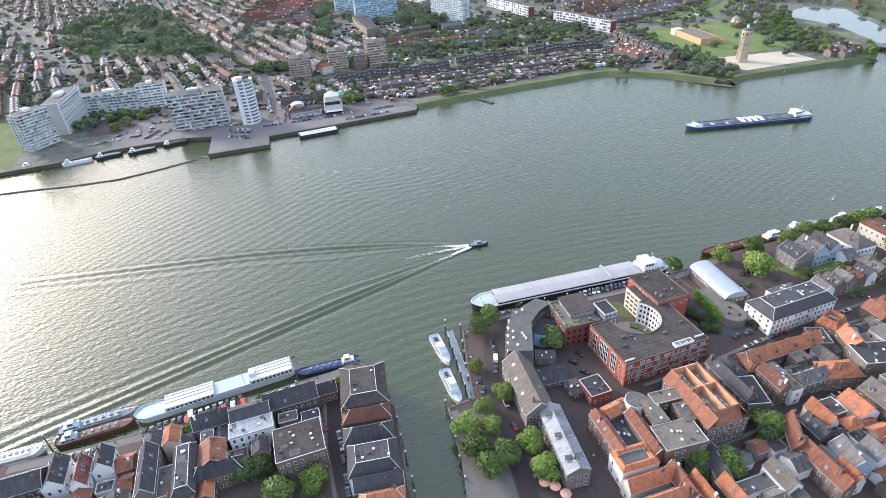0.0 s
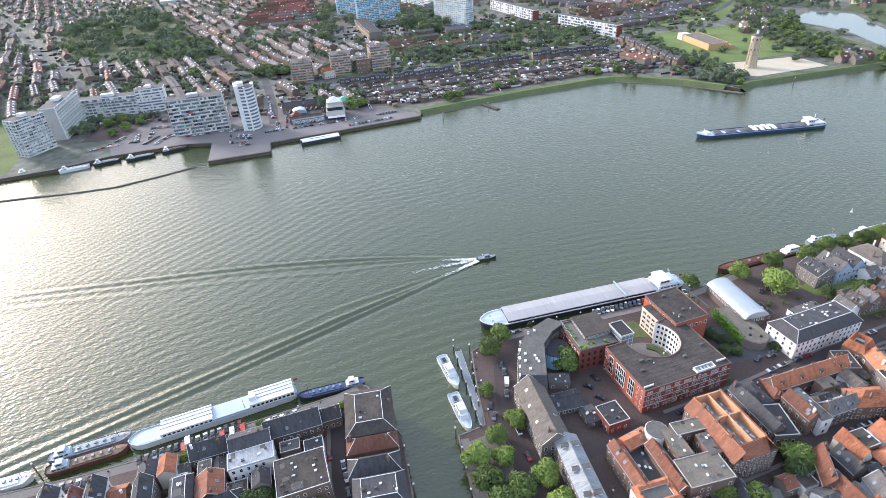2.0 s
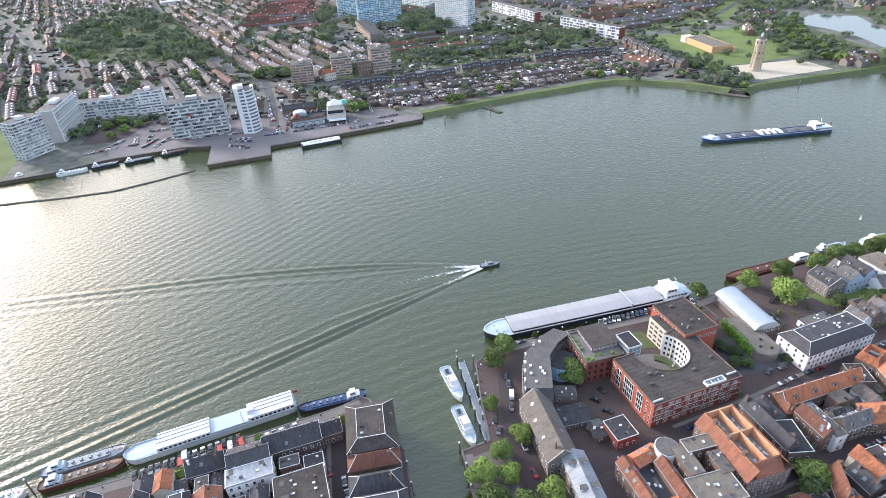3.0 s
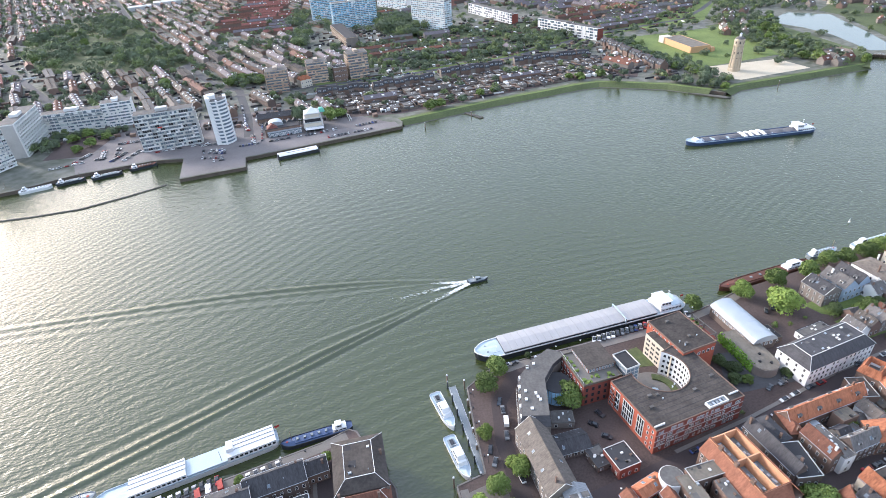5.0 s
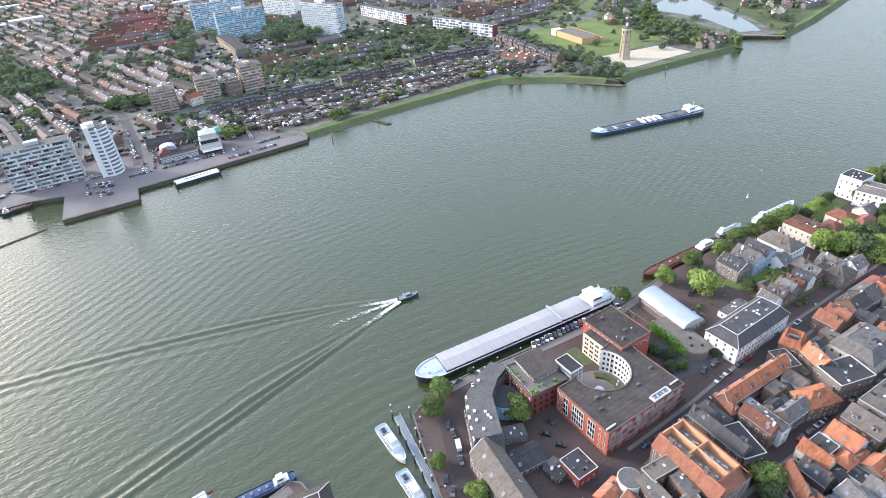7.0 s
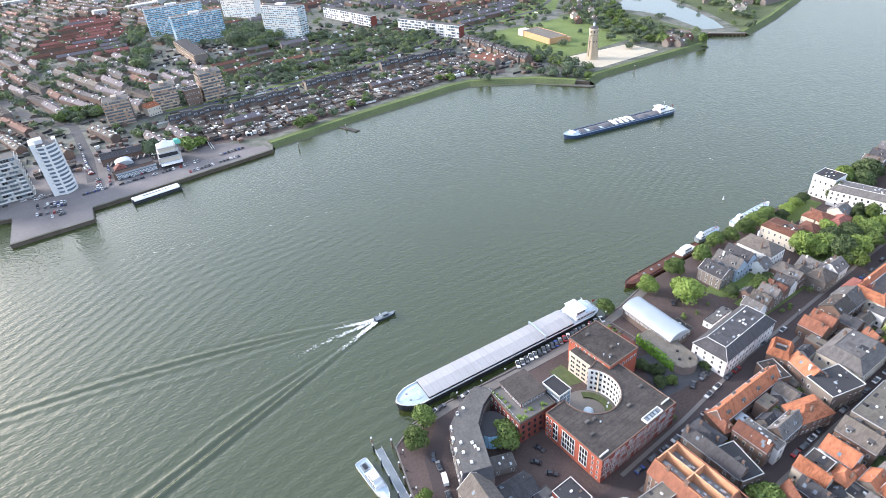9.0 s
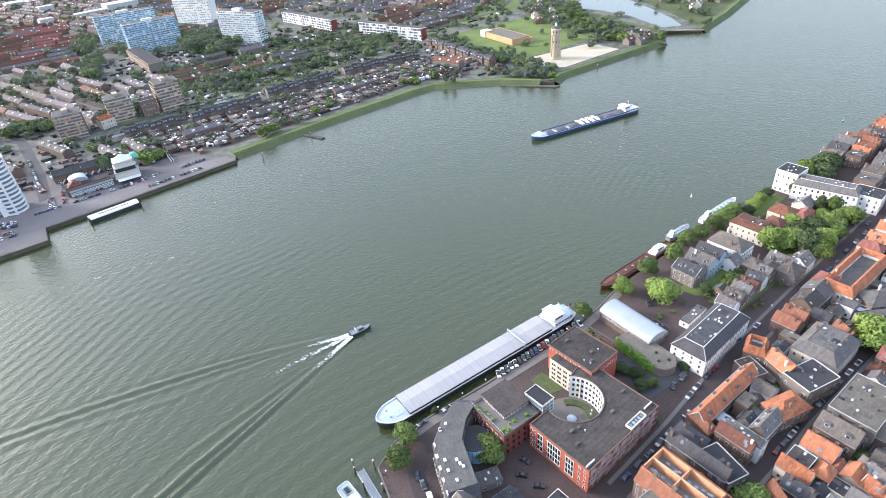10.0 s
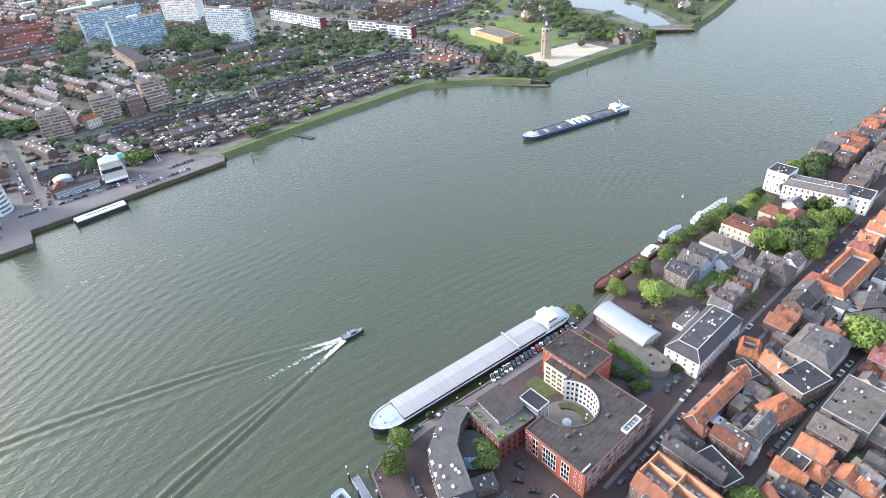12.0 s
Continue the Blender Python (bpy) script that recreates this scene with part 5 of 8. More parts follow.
def moored_barge():
    l, b = 111, 12.6
    e = thing("cargo_barge", 75.6, 242.2, 0, 191.3, "long dark-hulled cargo barge with closed pale hatch covers", "barge")
    bm = bmesh.new(); top = hull(bm, l, b, -1, 3.0, 0.085, 0.05, 1.2); part("hull", bm, ["steel_black", "steel_pale"], e)
    part("bulwark", deck_edge(top, 0.5, 0.4), "steel_white", e)
    part("foredeck", boxes((43, 51.5, -4.2, 4.2, 3.0, 3.35)), "steel_pale", e, "pale blue foredeck")
    part("fore_hatch", boxes((44, 47.5, -3.4, 3.4, 3.35, 4.0)), "steel_pale", e)
    for y in (-2, 2):
        bm = bmesh.new(); tube(bm, 49.5, y, 3.3, 4.2, 0.5, n=10); part("windlass", bm, "steel_grey", e)
    mast(e, 45.5, 2.5, 3.3, 7)
    part("coaming", boxes((-38, 42.5, -5.6, 5.6, 3.0, 4.6)), "steel_black", e)
    # hatch covers, one after another, every other one a little higher
    n, x0, w = 46, -38.0, 80.5 / 46
    bm = bmesh.new()
    solid(bm, [[(x, -5.9, 0), (x, 5.9, 0), (x, 5.9, 0.35), (x, 0, 1.0), (x, -5.9, 0.35)] for x in (0.02, w - 0.02)])
    bmesh.ops.recalc_face_normals(bm, faces=bm.faces)
    first = part("hatch_cover", bm, "hatch", e)
    first.matrix_basis = Matrix.Translation((x0, 0, 4.6))
    for k in range(1, n):
        again(first, "hatch_cover", Matrix.Translation((x0 + k * w, 0, 4.6 + 0.09 * (k % 2))), e)
    part("gantry", boxes((-20.5, -19.9, -6.3, -5.9, 3, 6.4), (-20.5, -19.9, 5.9, 6.3, 3, 6.4), (-20.5, -19.9, -6.3, 6.3, 6.2, 6.5)), "steel_pale", e)
    cabin(e, -52, -40, 10.4, 3.2, 5.6, rake=0.2)
    cabin(e, -46.5, -40.5, 8.4, 5.6, 8.4, name="wheelhouse", rake=0.5)
    part("wheelhouse_roof", boxes((-47, -40.6, -4.6, 4.6, 8.4, 8.6)), "steel_white", e)
    part("after_deck", boxes((-54, -52, -4, 4, 3.0, 3.5)), "steel_pale", e)
    part("car_deck", boxes((-52, -47, -4.6, 4.6, 5.6, 5.9)), "steel_pale", e, "pale blue aft roof deck")
    mast(e, -47.5, 0, 8, 12)
    flag(e, -54.5, 0, 4, "steel_red")


moored_barge()


def passing_ship():
    l, b = 112, 12.0
    e = thing("motor_cargo_ship", 283.5, 454.9, 0, 183, "loaded blue motor cargo ship with white wheelhouse under way", "cargo ship")
    bm = bmesh.new(); top = hull(bm, l, b, -1, 2.0, 0.08, 0.06, 1.6); part("hull", bm, ["steel_blue", "steel_pale"], e)
    part("bulwark", deck_edge(top, 0.45, 0.35), "steel_pale", e)
    part("foredeck", boxes((45.5, 52, -4, 4, 2.0, 2.9)), "steel_pale", e)
    cabin(e, 46, 49.5, 6.5, 2.9, 4.3, name="fore_cabin", band=False)
    mast(e, 50, 0, 2.9, 7)
    part("hold_floor", boxes((-42.4, 42.4, -5.2, 5.2, 1.9, 2.85)), "cargo", e, "dark floor of the open hold")
    bm = bmesh.new(); ring(bm, 86, 11.0, 2.0, 3.4, 0.5)
    part("coaming", bm, "steel_blue", e)
    # heaps of bulk cargo in the open hold
    bm = bmesh.new()
    nx, ny = 60, 8
    g = [[bm.verts.new((-42 + 84 * i / nx, -4.8 + 9.6 * j / ny, 2.86 + 1.5 * abs(math.sin(i * 0.34 + 0.5)) * math.sin(math.pi * j / ny) + 0.25 * noise.noise((i * 0.6, j * 0.6, 0)))) for j in range(ny + 1)] for i in range(nx + 1)]
    for i in range(nx):
        for j in range(ny):
            bm.faces.new((g[i][j], g[i + 1][j], g[i + 1][j + 1], g[i][j + 1]))
    part("bulk_cargo", bm, "cargo", e, "dark heaps of bulk cargo")
    for x in (-11, -5.5, 0, 5.5):
        bm = bmesh.new()
        solid(bm, [[(x + q, -5.6, 3.4), (x + q, 5.6, 3.4), (x + q, 5.6, 3.8), (x + q, 0, 4.9), (x + q, -5.6, 3.8)] for q in (0, 2.8)]); bmesh.ops.recalc_face_normals(bm, faces=bm.faces)
        part("hatch_cover", bm, "steel_white", e)
    cabin(e, -53.5, -38.5, 10.6, 2.2, 4.6, rake=0.2)
    cabin(e, -44.5, -38.5, 8.2, 4.6, 7.4, name="wheelhouse", rake=0.5)
    part("wheelhouse_roof", boxes((-45, -38.4, -4.6, 4.6, 7.4, 7.7)), "steel_white", e)
    mast(e, -46, 0, 7, 11)
    part("tender", boxes((-51, -47, -2.5, -0.8, 4.6, 5.5)), "steel_blue", e)
    flag(e, -54.5, 0, 3, "steel_red")


passing_ship()


def patrol_boat(x, y, rot):
    e = thing("patrol_boat", x, y, 0, rot, "white patrol boat moored along a floating jetty", "boat", "patrol boats at the jetty")
    bm = bmesh.new(); top = hull(bm, 21, 5.2, -0.6, 1.6, 0.36, 0.04, 0.8); part("hull", bm, ["steel_white", "steel_pale"], e)
    part("bulwark", deck_edge(top, 0.5, 0.15), "steel_white", e)
    part("deck", boxes((-9.8, 6, -2.2, 2.2, 1.6, 1.75)), "steel_pale", e)
    cabin(e, -3.5, 5, 3.8, 1.7, 3.6, rake=0.9)
    cabin(e, -1.5, 3.2, 3.2, 3.6, 5.4, rake=0.7, name="wheelhouse")
    part("engine_hatch", boxes((-8.5, -5, -1.3, 1.3, 1.75, 2.4)), "steel_grey", e)
    mast(e, -1.0, 0, 5.4, 8.5)
    part("dinghy", boxes((-7.8, -5.6, -0.7, 0.7, 2.4, 2.9)), "steel_black", e)
    return e


patrol_boat(3.9, 201, -72.5)
patrol_boat(7.3, 177.2, -74)


def jetty():
    e = thing("floating_jetty", 12.6, 190.2, 0, -80.9, "long grey floating jetty with piles", "jetty")
    part("pontoon", boxes((-24.5, 24.5, -1.5, 1.5, -0.4, 0.9)), "steel_grey", e)
    part("walkway", boxes((-24.4, 24.4, -1.2, 1.2, 0.9, 1.0)), "steel_grey", e)
    for s in (-1, 1):
        bm = bmesh.new()
        bar(bm, (-24.4, s * 1.4, 1.9), (24.4, s * 1.4, 1.9), 0.08)
        for k in range(18):
            bar(bm, (-24.3 + k * 2.85, s * 1.4, 0.9), (-24.3 + k * 2.85, s * 1.4, 1.9), 0.07)
        part("railing", bm, "steel_white", e)
    for x in (-24.8, -17, -9, -1, 7, 15, 23):
        bm = bmesh.new(); tube(bm, x, -1.8, -3, 4.2, 0.28, n=10); tube(bm, x, -1.8, 4.2, 5.0, 0.34, 0.1, 10, 1)
        part("pile", bm, ["steel_black", "steel_white"], e, "dark steel pile with white cap")
    part("gangway", boxes((22, 26, -5, -1.5, 1.0, 1.4)), "steel_grey", e)


jetty()


def pile(x, y, h=5.0, r=0.35, z=-3):
    e = thing("mooring_pile", x, y, 0, 0, "dark mooring pile with a white cap standing in the water", "pile", "mooring piles")
    bm = bmesh.new(); tube(bm, 0, 0, z, h, r, n=10); part("post", bm, "wood", e)
    bm = bmesh.new(); tube(bm, 0, 0, h, h + 0.5, r * 1.25, r * 0.8, 10); part("cap", bm, "steel_white", e)


for x, y, h in ((-158.5, 163, 8), (7, 216.5, 6), (14.2, 213, 5.5), (4.2, 165.3, 6), (-16, 160, 4.5), (-14.4, 151, 4.5), (-12.6, 143, 4.5), (-10.2, 132, 4.5), (-9.3, 126, 4.5), (6.2, 157, 4.5), (7.0, 148, 4.5), (7.8, 139, 4.5), (9.0, 130, 4.5), (14.3, 203, 4), (14.4, 196, 4), (14.5, 188, 4), (14.8, 180, 4), (383, 574, 6), (20, 548, 5), (67, 570, 5)):
    pile(x, y, h)


def passenger_ship():
    e = thing("passenger_ship", -96.3, 185.7, 0, 199.5, "white two-decked passenger ship moored along the quay", "ship")
    bm = bmesh.new(); top = hull(bm, 68, 9.0, -0.8, 2.4, 0.08, 0.05, 0.5); part("hull", bm, ["steel_white", "steel_pale"], e)
    part("bulwark", deck_edge(top, 0.6, 0.2), "steel_pale", e)
    part("foredeck", boxes((21, 30, -3.4, 3.4, 2.4, 2.8)), "steel_pale", e)
    a = cabin(e, 1, 21.5, 8.6, 2.4, 5.0, rake=0.3, name="saloon")
    for y in (-3.1, -1.0, 1.1):
        part("roof_strip", boxes((1.0, 21.3, y - 0.08, y + 0.08, 5.0, 5.2)), "steel_grey", e)
    part("low_deck", boxes((-14, 1, -4.0, 4.0, 2.4, 3.8)), "steel_pale", e, "pale low roof deck amidships")
    cabin(e, -33, -14, 8.8, 2.4, 5.4, rake=0.3, name="saloon")
    for y in (-3.0, -0.9, 1.2):
        part("roof_strip", boxes((-32.7, -14.2, y - 0.08, y + 0.08, 5.4, 5.6)), "steel_grey", e)
    part("wheelhouse", boxes((-17, -14.5, -1.4, 2, 5.4, 7.4)), "steel_white", e)
    mast(e, -12, 3, 3.8, 9, "steel_black")
    flag(e, -33.5, 0, 5.3, "steel_red")
    for k in range(12):
        part("awning_frame", boxes((2 + k * 1.6, 2.9 + k * 1.6, -4.6, -4.35, 3.2, 4.6)), "glass", e)


passenger_ship()


def canal_barge(x, y, rot, l, b, m, deck, house_m, label, house_end=-1):
    e = thing("historic_barge", x, y, 0, rot, label, "barge", "old barges along the quay")
    bm = bmesh.new(); top = hull(bm, l, b, -0.8, 1.8, 0.16, 0.12, 0.9); part("hull", bm, [m, deck], e)
    part("bulwark", deck_edge(top, 0.45, 0.15), m, e)
    part("hold_cover", boxes((-l * 0.18, l * 0.3, -b * 0.33, b * 0.33, 1.8, 2.6)), deck, e)
    x0 = -l * 0.42
    cabin(e, x0, x0 + l * 0.2, b * 0.7, 1.8, 3.4, house_m)
    cabin(e, x0 + l * 0.06, x0 + l * 0.16, b * 0.55, 3.4, 5.2, house_m, name="wheelhouse")
    mast(e, l * 0.34, 0, 1.8, 8.0, "wood", 0.14)
    for k in range(5):
        xx = -l * 0.15 + k * l * 0.1
        part("deck_box", boxes((xx, xx + 0.9, -0.6, 0.6, 2.6, 3.2)), "steel_grey", e)
    bm = bmesh.new(); tube(bm, l * 0.41, 0, 1.9, 2.7, 0.5, n=8); part("windlass", bm, "steel_red", e)


canal_barge(-144, 175, 18, 31, 5.6, "steel_grey", "steel_grey", "steel_pale", "grey historic barge with pale wheelhouse and red bow gear")
canal_barge(-142, 168.6, 18, 30, 5.4, "steel_rust", "wood", "steel_pale", "rust-red historic barge with pale blue wheelhouse")
canal_barge(-48.5, 195.8, 193, 29, 5.2, "steel_black", "steel_blue", "steel_white", "dark blue historic barge with white wheelhouse")
canal_barge(184, 268.6, 194, 60, 6.8, "steel_rust", "steel_rust", "steel_white", "long rust-brown barge moored below the quay trees")
canal_barge(226, 283, 14, 20, 5, "steel_grey", "steel_pale", "steel_white", "pale cruiser moored at the quay")
canal_barge(264, 290, 14, 38, 5, "steel_white", "steel_pale", "steel_white", "white pleasure ship moored at the quay")
canal_barge(-171, 159.5, 16, 22, 6, "steel_white", "steel_white", "steel_white", "white excursion boat moored at the quay")
for x, y, l, m, d, h, lb in ((-340, 484.5, 29, "steel_blue", "steel_grey", "steel_white", "blue tug moored in the far harbour"), (-305.5, 484, 24, "steel_white", "steel_white", "steel_white", "white yacht moored in the far harbour"), (-282, 494, 22, "steel_black", "steel_grey", "steel_white", "dark tug moored in the far harbour"), (-255, 500.5, 24, "steel_black", "steel_grey", "steel_white", "black tug with white wheelhouse"), (-229, 513, 22, "steel_black", "steel_rust", "steel_white", "dark workboat with red deck moored in the far harbour")):
    canal_barge(x, y, 22, l, 6.2, m, d, h, lb)


def speedboat():
    ang = math.degrees(math.atan2(BU.y, BU.x))
    e = thing("speedboat", BOAT[0] + BU.x * 5, BOAT[1] + BU.y * 5, 0, ang, "dark speedboat under way throwing a foaming wake", "boat")
    bm = bmesh.new(); top = hull(bm, 11.5, 3.2, -0.3, 1.2, 0.5, 0.04, 0.6); part("hull", bm, ["steel_black", "steel_grey"], e)
    part("collar", deck_edge(top, 0.35, 0.4), "steel_grey", e, "grey inflatable collar")
    cabin(e, -1.5, 2.2, 2.0, 1.2, 3.0, "steel_grey", rake=0.8)
    part("cockpit", boxes((-4.5, -1.5, -1.0, 1.0, 1.2, 1.6)), "steel_grey", e)
    part("roll_bar", boxes((-2.6, -2.4, -1.2, -1.0, 1.2, 3.4), (-2.6, -2.4, 1.0, 1.2, 1.2, 3.4), (-2.6, -2.4, -1.2, 1.2, 3.3, 3.5)), "steel_white", e)
    part("outboard", boxes((-6.1, -5.4, -0.9, -0.3, 0.6, 1.9), (-6.1, -5.4, 0.3, 0.9, 0.6, 1.9)), "steel_black", e)


speedboat()


def foam():
    """Foam lying on the water behind the speedboat: a strip behind the stern and two breaking arms."""
    verts, faces, dens = [], [], []
    def strip(length, centre, width, dense, n=80, m=8):
        b0 = len(verts)
        for i in range(n + 1):
            t = length * i / n
            for j in range(m + 1):
                q = 2 * j / m - 1
                s = centre(t) + q * width(t)
                p = Vector(BOAT) - BU * t + BN * s
                verts.append((p.x, p.y, 0.75 - 0.35 * min(1, t / 40)))
                dens.append(max(0.0, dense(t) * (1 - abs(q) ** 2)))
        for i in range(n):
            for j in range(m):
                a = b0 + i * (m + 1) + j
                faces.append((a, a + 1, a + m + 2, a + m + 1))
    strip(95, lambda t: -0.05 * t, lambda t: 1.9 + 0.045 * t, lambda t: 0.72 * math.exp(-t / 50))
    strip(70, lambda t: 0.30 * t * (1 - math.exp(-t / 12)) + 1, lambda t: 1.6 + 0.05 * t, lambda t: 1.0 * math.exp(-t / 22))
    strip(80, lambda t: -0.43 * t - 1, lambda t: 2.0 + 0.05 * t, lambda t: 1.05 * math.exp(-t / 22))
    me = bpy.data.meshes.new("wake_foam")
    me.from_pydata(verts, [], faces)
    at = me.attributes.new("foaminess", "FLOAT", "POINT")
    at.data.foreach_set("value", dens)
    me.materials.append(M["foam"])
    tagged(new("wake_foam", me), "white broken foam of a boat's wake", "foam", kind="stuff")


foam()


def buoy(x, y, m, label):
    e = thing("buoy", x, y, 0, 0, label, "buoy")
    bm = bmesh.new(); tube(bm, 0, 0, -0.5, 0.6, 0.7, 0.6, 12); part("float", bm, m, e)
    bm = bmesh.new(); tube(bm, 0, 0, 0.6, 2.6, 0.32, 0.12, 8); part("tower", bm, m, e)


buoy(264.8, 313, "steel_white", "small pale river buoy on the water")
buoy(449.4, 344.8, "tent", "small green river buoy on the water")


def breakwater():
    e = thing("breakwater", 0, 0, 0, 0, "low dark stone breakwater before the far harbour", "breakwater", kind="structure")
    pts = [(-420, 418), (-318, 430.7), (-285, 433), (-251, 439), (-222, 454), (-196, 470)]
    bm = bmesh.new()
    for a, b in zip(pts, pts[1:]):
        a, b = Vector(a), Vector(b)
        d = (b - a).normalized(); s = Vector((-d.y, d.x))
        solid(bm, [[(*(p + s * 1.8), -2), (*(p + s * 0.6), 0.7), (*(p - s * 0.6), 0.7), (*(p - s * 1.8), -2)] for p in (a, b)])
    bmesh.ops.recalc_face_normals(bm, faces=bm.faces)
    part("stones", bm, "stone_bank", e)
    g = mesh_ob("groyne", prism([(60, 582), (63, 583), (78, 562), (74, 560)], -2, 0.8), "stone_bank")
    tagged(g, "short dark stone groyne", "groyne", kind="structure")
    g = mesh_ob("groyne", prism([(300, 574), (318, 560), (322, 553), (316, 553), (290, 578)], -2, 0.9), "stone_bank")
    tagged(g, "low stone groyne at the creek mouth", "groyne", kind="structure")


breakwater()


def ferry_pontoon():
    e = thing("ferry_pontoon", -95, 511.5, 0, 18, "white roofed ferry landing pontoon", "pontoon")
    part("float", boxes((-18, 18, -5, 5, -0.5, 1.2)), "steel_black", e)
    bm = bmesh.new(); solid(bm, [rect(34, 8.6, 1.2), rect(33.4, 8.2, 2.6)]); part("cabin", bm, "glass", e)
    bm = bmesh.new(); solid(bm, [rect(35, 9.2, 2.6), rect(35, 9.2, 2.9), rect(33, 7.5, 3.3)]); part("roof", bm, "steel_white", e)
    part("roof_opening", boxes((-10, 12, -0.5, 0.5, 3.3, 3.36)), "dark", e)
    for x in (-17.5, 17.5):
        bm = bmesh.new(); tube(bm, x, -5.5, -3, 5, 0.5, n=10); part("pile", bm, "steel_black", e)


ferry_pontoon()

# ---- trees ----


def leaf_cloud(lobes, n, leaf, seed, tri=False):
    """Leaves as small tilted faces over the outsides of overlapping lobes."""
    r = np.random.RandomState(seed)
    vs, fs = [], []
    vol = np.array([l[3] ** 2 for l in lobes]); vol = vol / vol.sum()
    pick = r.choice(len(lobes), n, p=vol)
    d = r.normal(size=(n, 3)); d /= np.linalg.norm(d, axis=1)[:, None]
    d[:, 2] = np.where(d[:, 2] < -0.45, -d[:, 2], d[:, 2])
    L = np.array(lobes)[pick]
    rad = L[:, 3:4] * (0.62 + 0.42 * r.rand(n, 1) ** 0.6)
    c = L[:, :3] + d * rad * np.array([1, 1, 0.85])
    nrm = d + r.normal(size=(n, 3)) * (0.25 if tri else 0.55)
    nrm /= np.linalg.norm(nrm, axis=1)[:, None]
    ref = r.normal(size=(n, 3))
    a = np.cross(nrm, ref); a /= np.linalg.norm(a, axis=1)[:, None]
    b = np.cross(nrm, a)
    s = leaf * (0.6 + 0.8 * r.rand(n, 1))
    k = 3 if tri else 4
    pts = [c + a * s, c + b * s * 0.8, c - a * s] if tri else [c + a * s, c + b * s * 0.7 - nrm * s * 0.15, c - a * s, c - b * s * 0.7 - nrm * s * 0.15]
    v = np.stack(pts, 1).reshape(-1, 3)
    f = np.arange(n * k).reshape(n, k)
    return v, f


def lobes_for(rad, h, k, seed):
    r = random.Random(seed)
    out = [(0, 0, h - rad * 0.9, rad * 0.72)]
    for i in range(k):
        a, q = 2 * math.pi * i / k + r.uniform(-0.4, 0.4), r.uniform(0.35, 0.68) * rad
        out.append((q * math.cos(a), q * math.sin(a), h - rad * r.uniform(0.75, 1.55), rad * r.uniform(0.36, 0.56)))
    return out


def crown_mesh(name, m, rad, h, n, leaf, seed, k=7):
    lob = lobes_for(rad, h, k, seed)
    v, f = leaf_cloud(lob, n, leaf, seed)
    me = bpy.data.meshes.new(name)
    me.from_pydata(v.tolist(), [], f.tolist())
    me.materials.append(M[m])
    return me


def trunk_mesh(h, rad, seed):
    r = random.Random(seed)
    bm = bmesh.new()
    t = 0.05 * h * 0.5
    tube(bm, 0, 0, -0.1, h * 0.5, t * 0.8, t * 0.5, 7)
    for i in range(5):
        a = i * 1.26 + r.uniform(0, 0.5)
        z = h * r.uniform(0.3, 0.5)
        bar(bm, (0, 0, z), (rad * 0.55 * math.cos(a), rad * 0.55 * math.sin(a), h * r.uniform(0.55, 0.7)), t * 0.5)
    me = bpy.data.meshes.new("trunk")
    bm.to_mesh(me); bm.free()
    me.materials.append(M["bark"])
    return me


NEAR = [(crown_mesh("crown", m, 5, 10, 3500, 0.38, s, 11), trunk_mesh(10, 5, s)) for s, m in ((1, "leaf"), (2, "leaf"), (3, "leaf_light"), (4, "leaf_shade"))]
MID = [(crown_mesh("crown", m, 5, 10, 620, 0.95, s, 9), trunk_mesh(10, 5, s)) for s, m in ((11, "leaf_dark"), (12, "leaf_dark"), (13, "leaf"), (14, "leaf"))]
tr = random.Random(77)


def tree(x, y, rad, h, kinds, z=3.0, which=None, label="leafy green deciduous tree", group="trees", stretch=1.0):
    me, tk = kinds[which if which is not None else tr.randrange(len(kinds))]
    e = thing("tree", x, y, z, tr.uniform(0, 360), label, "tree", group)
    e.scale = (1, 1, 1)
    S = Matrix.Diagonal((rad / 5, rad / 5, h / 10, 1))
    again(tk, "trunk", S, e)
    again(me, "crown", S, e)
    return e


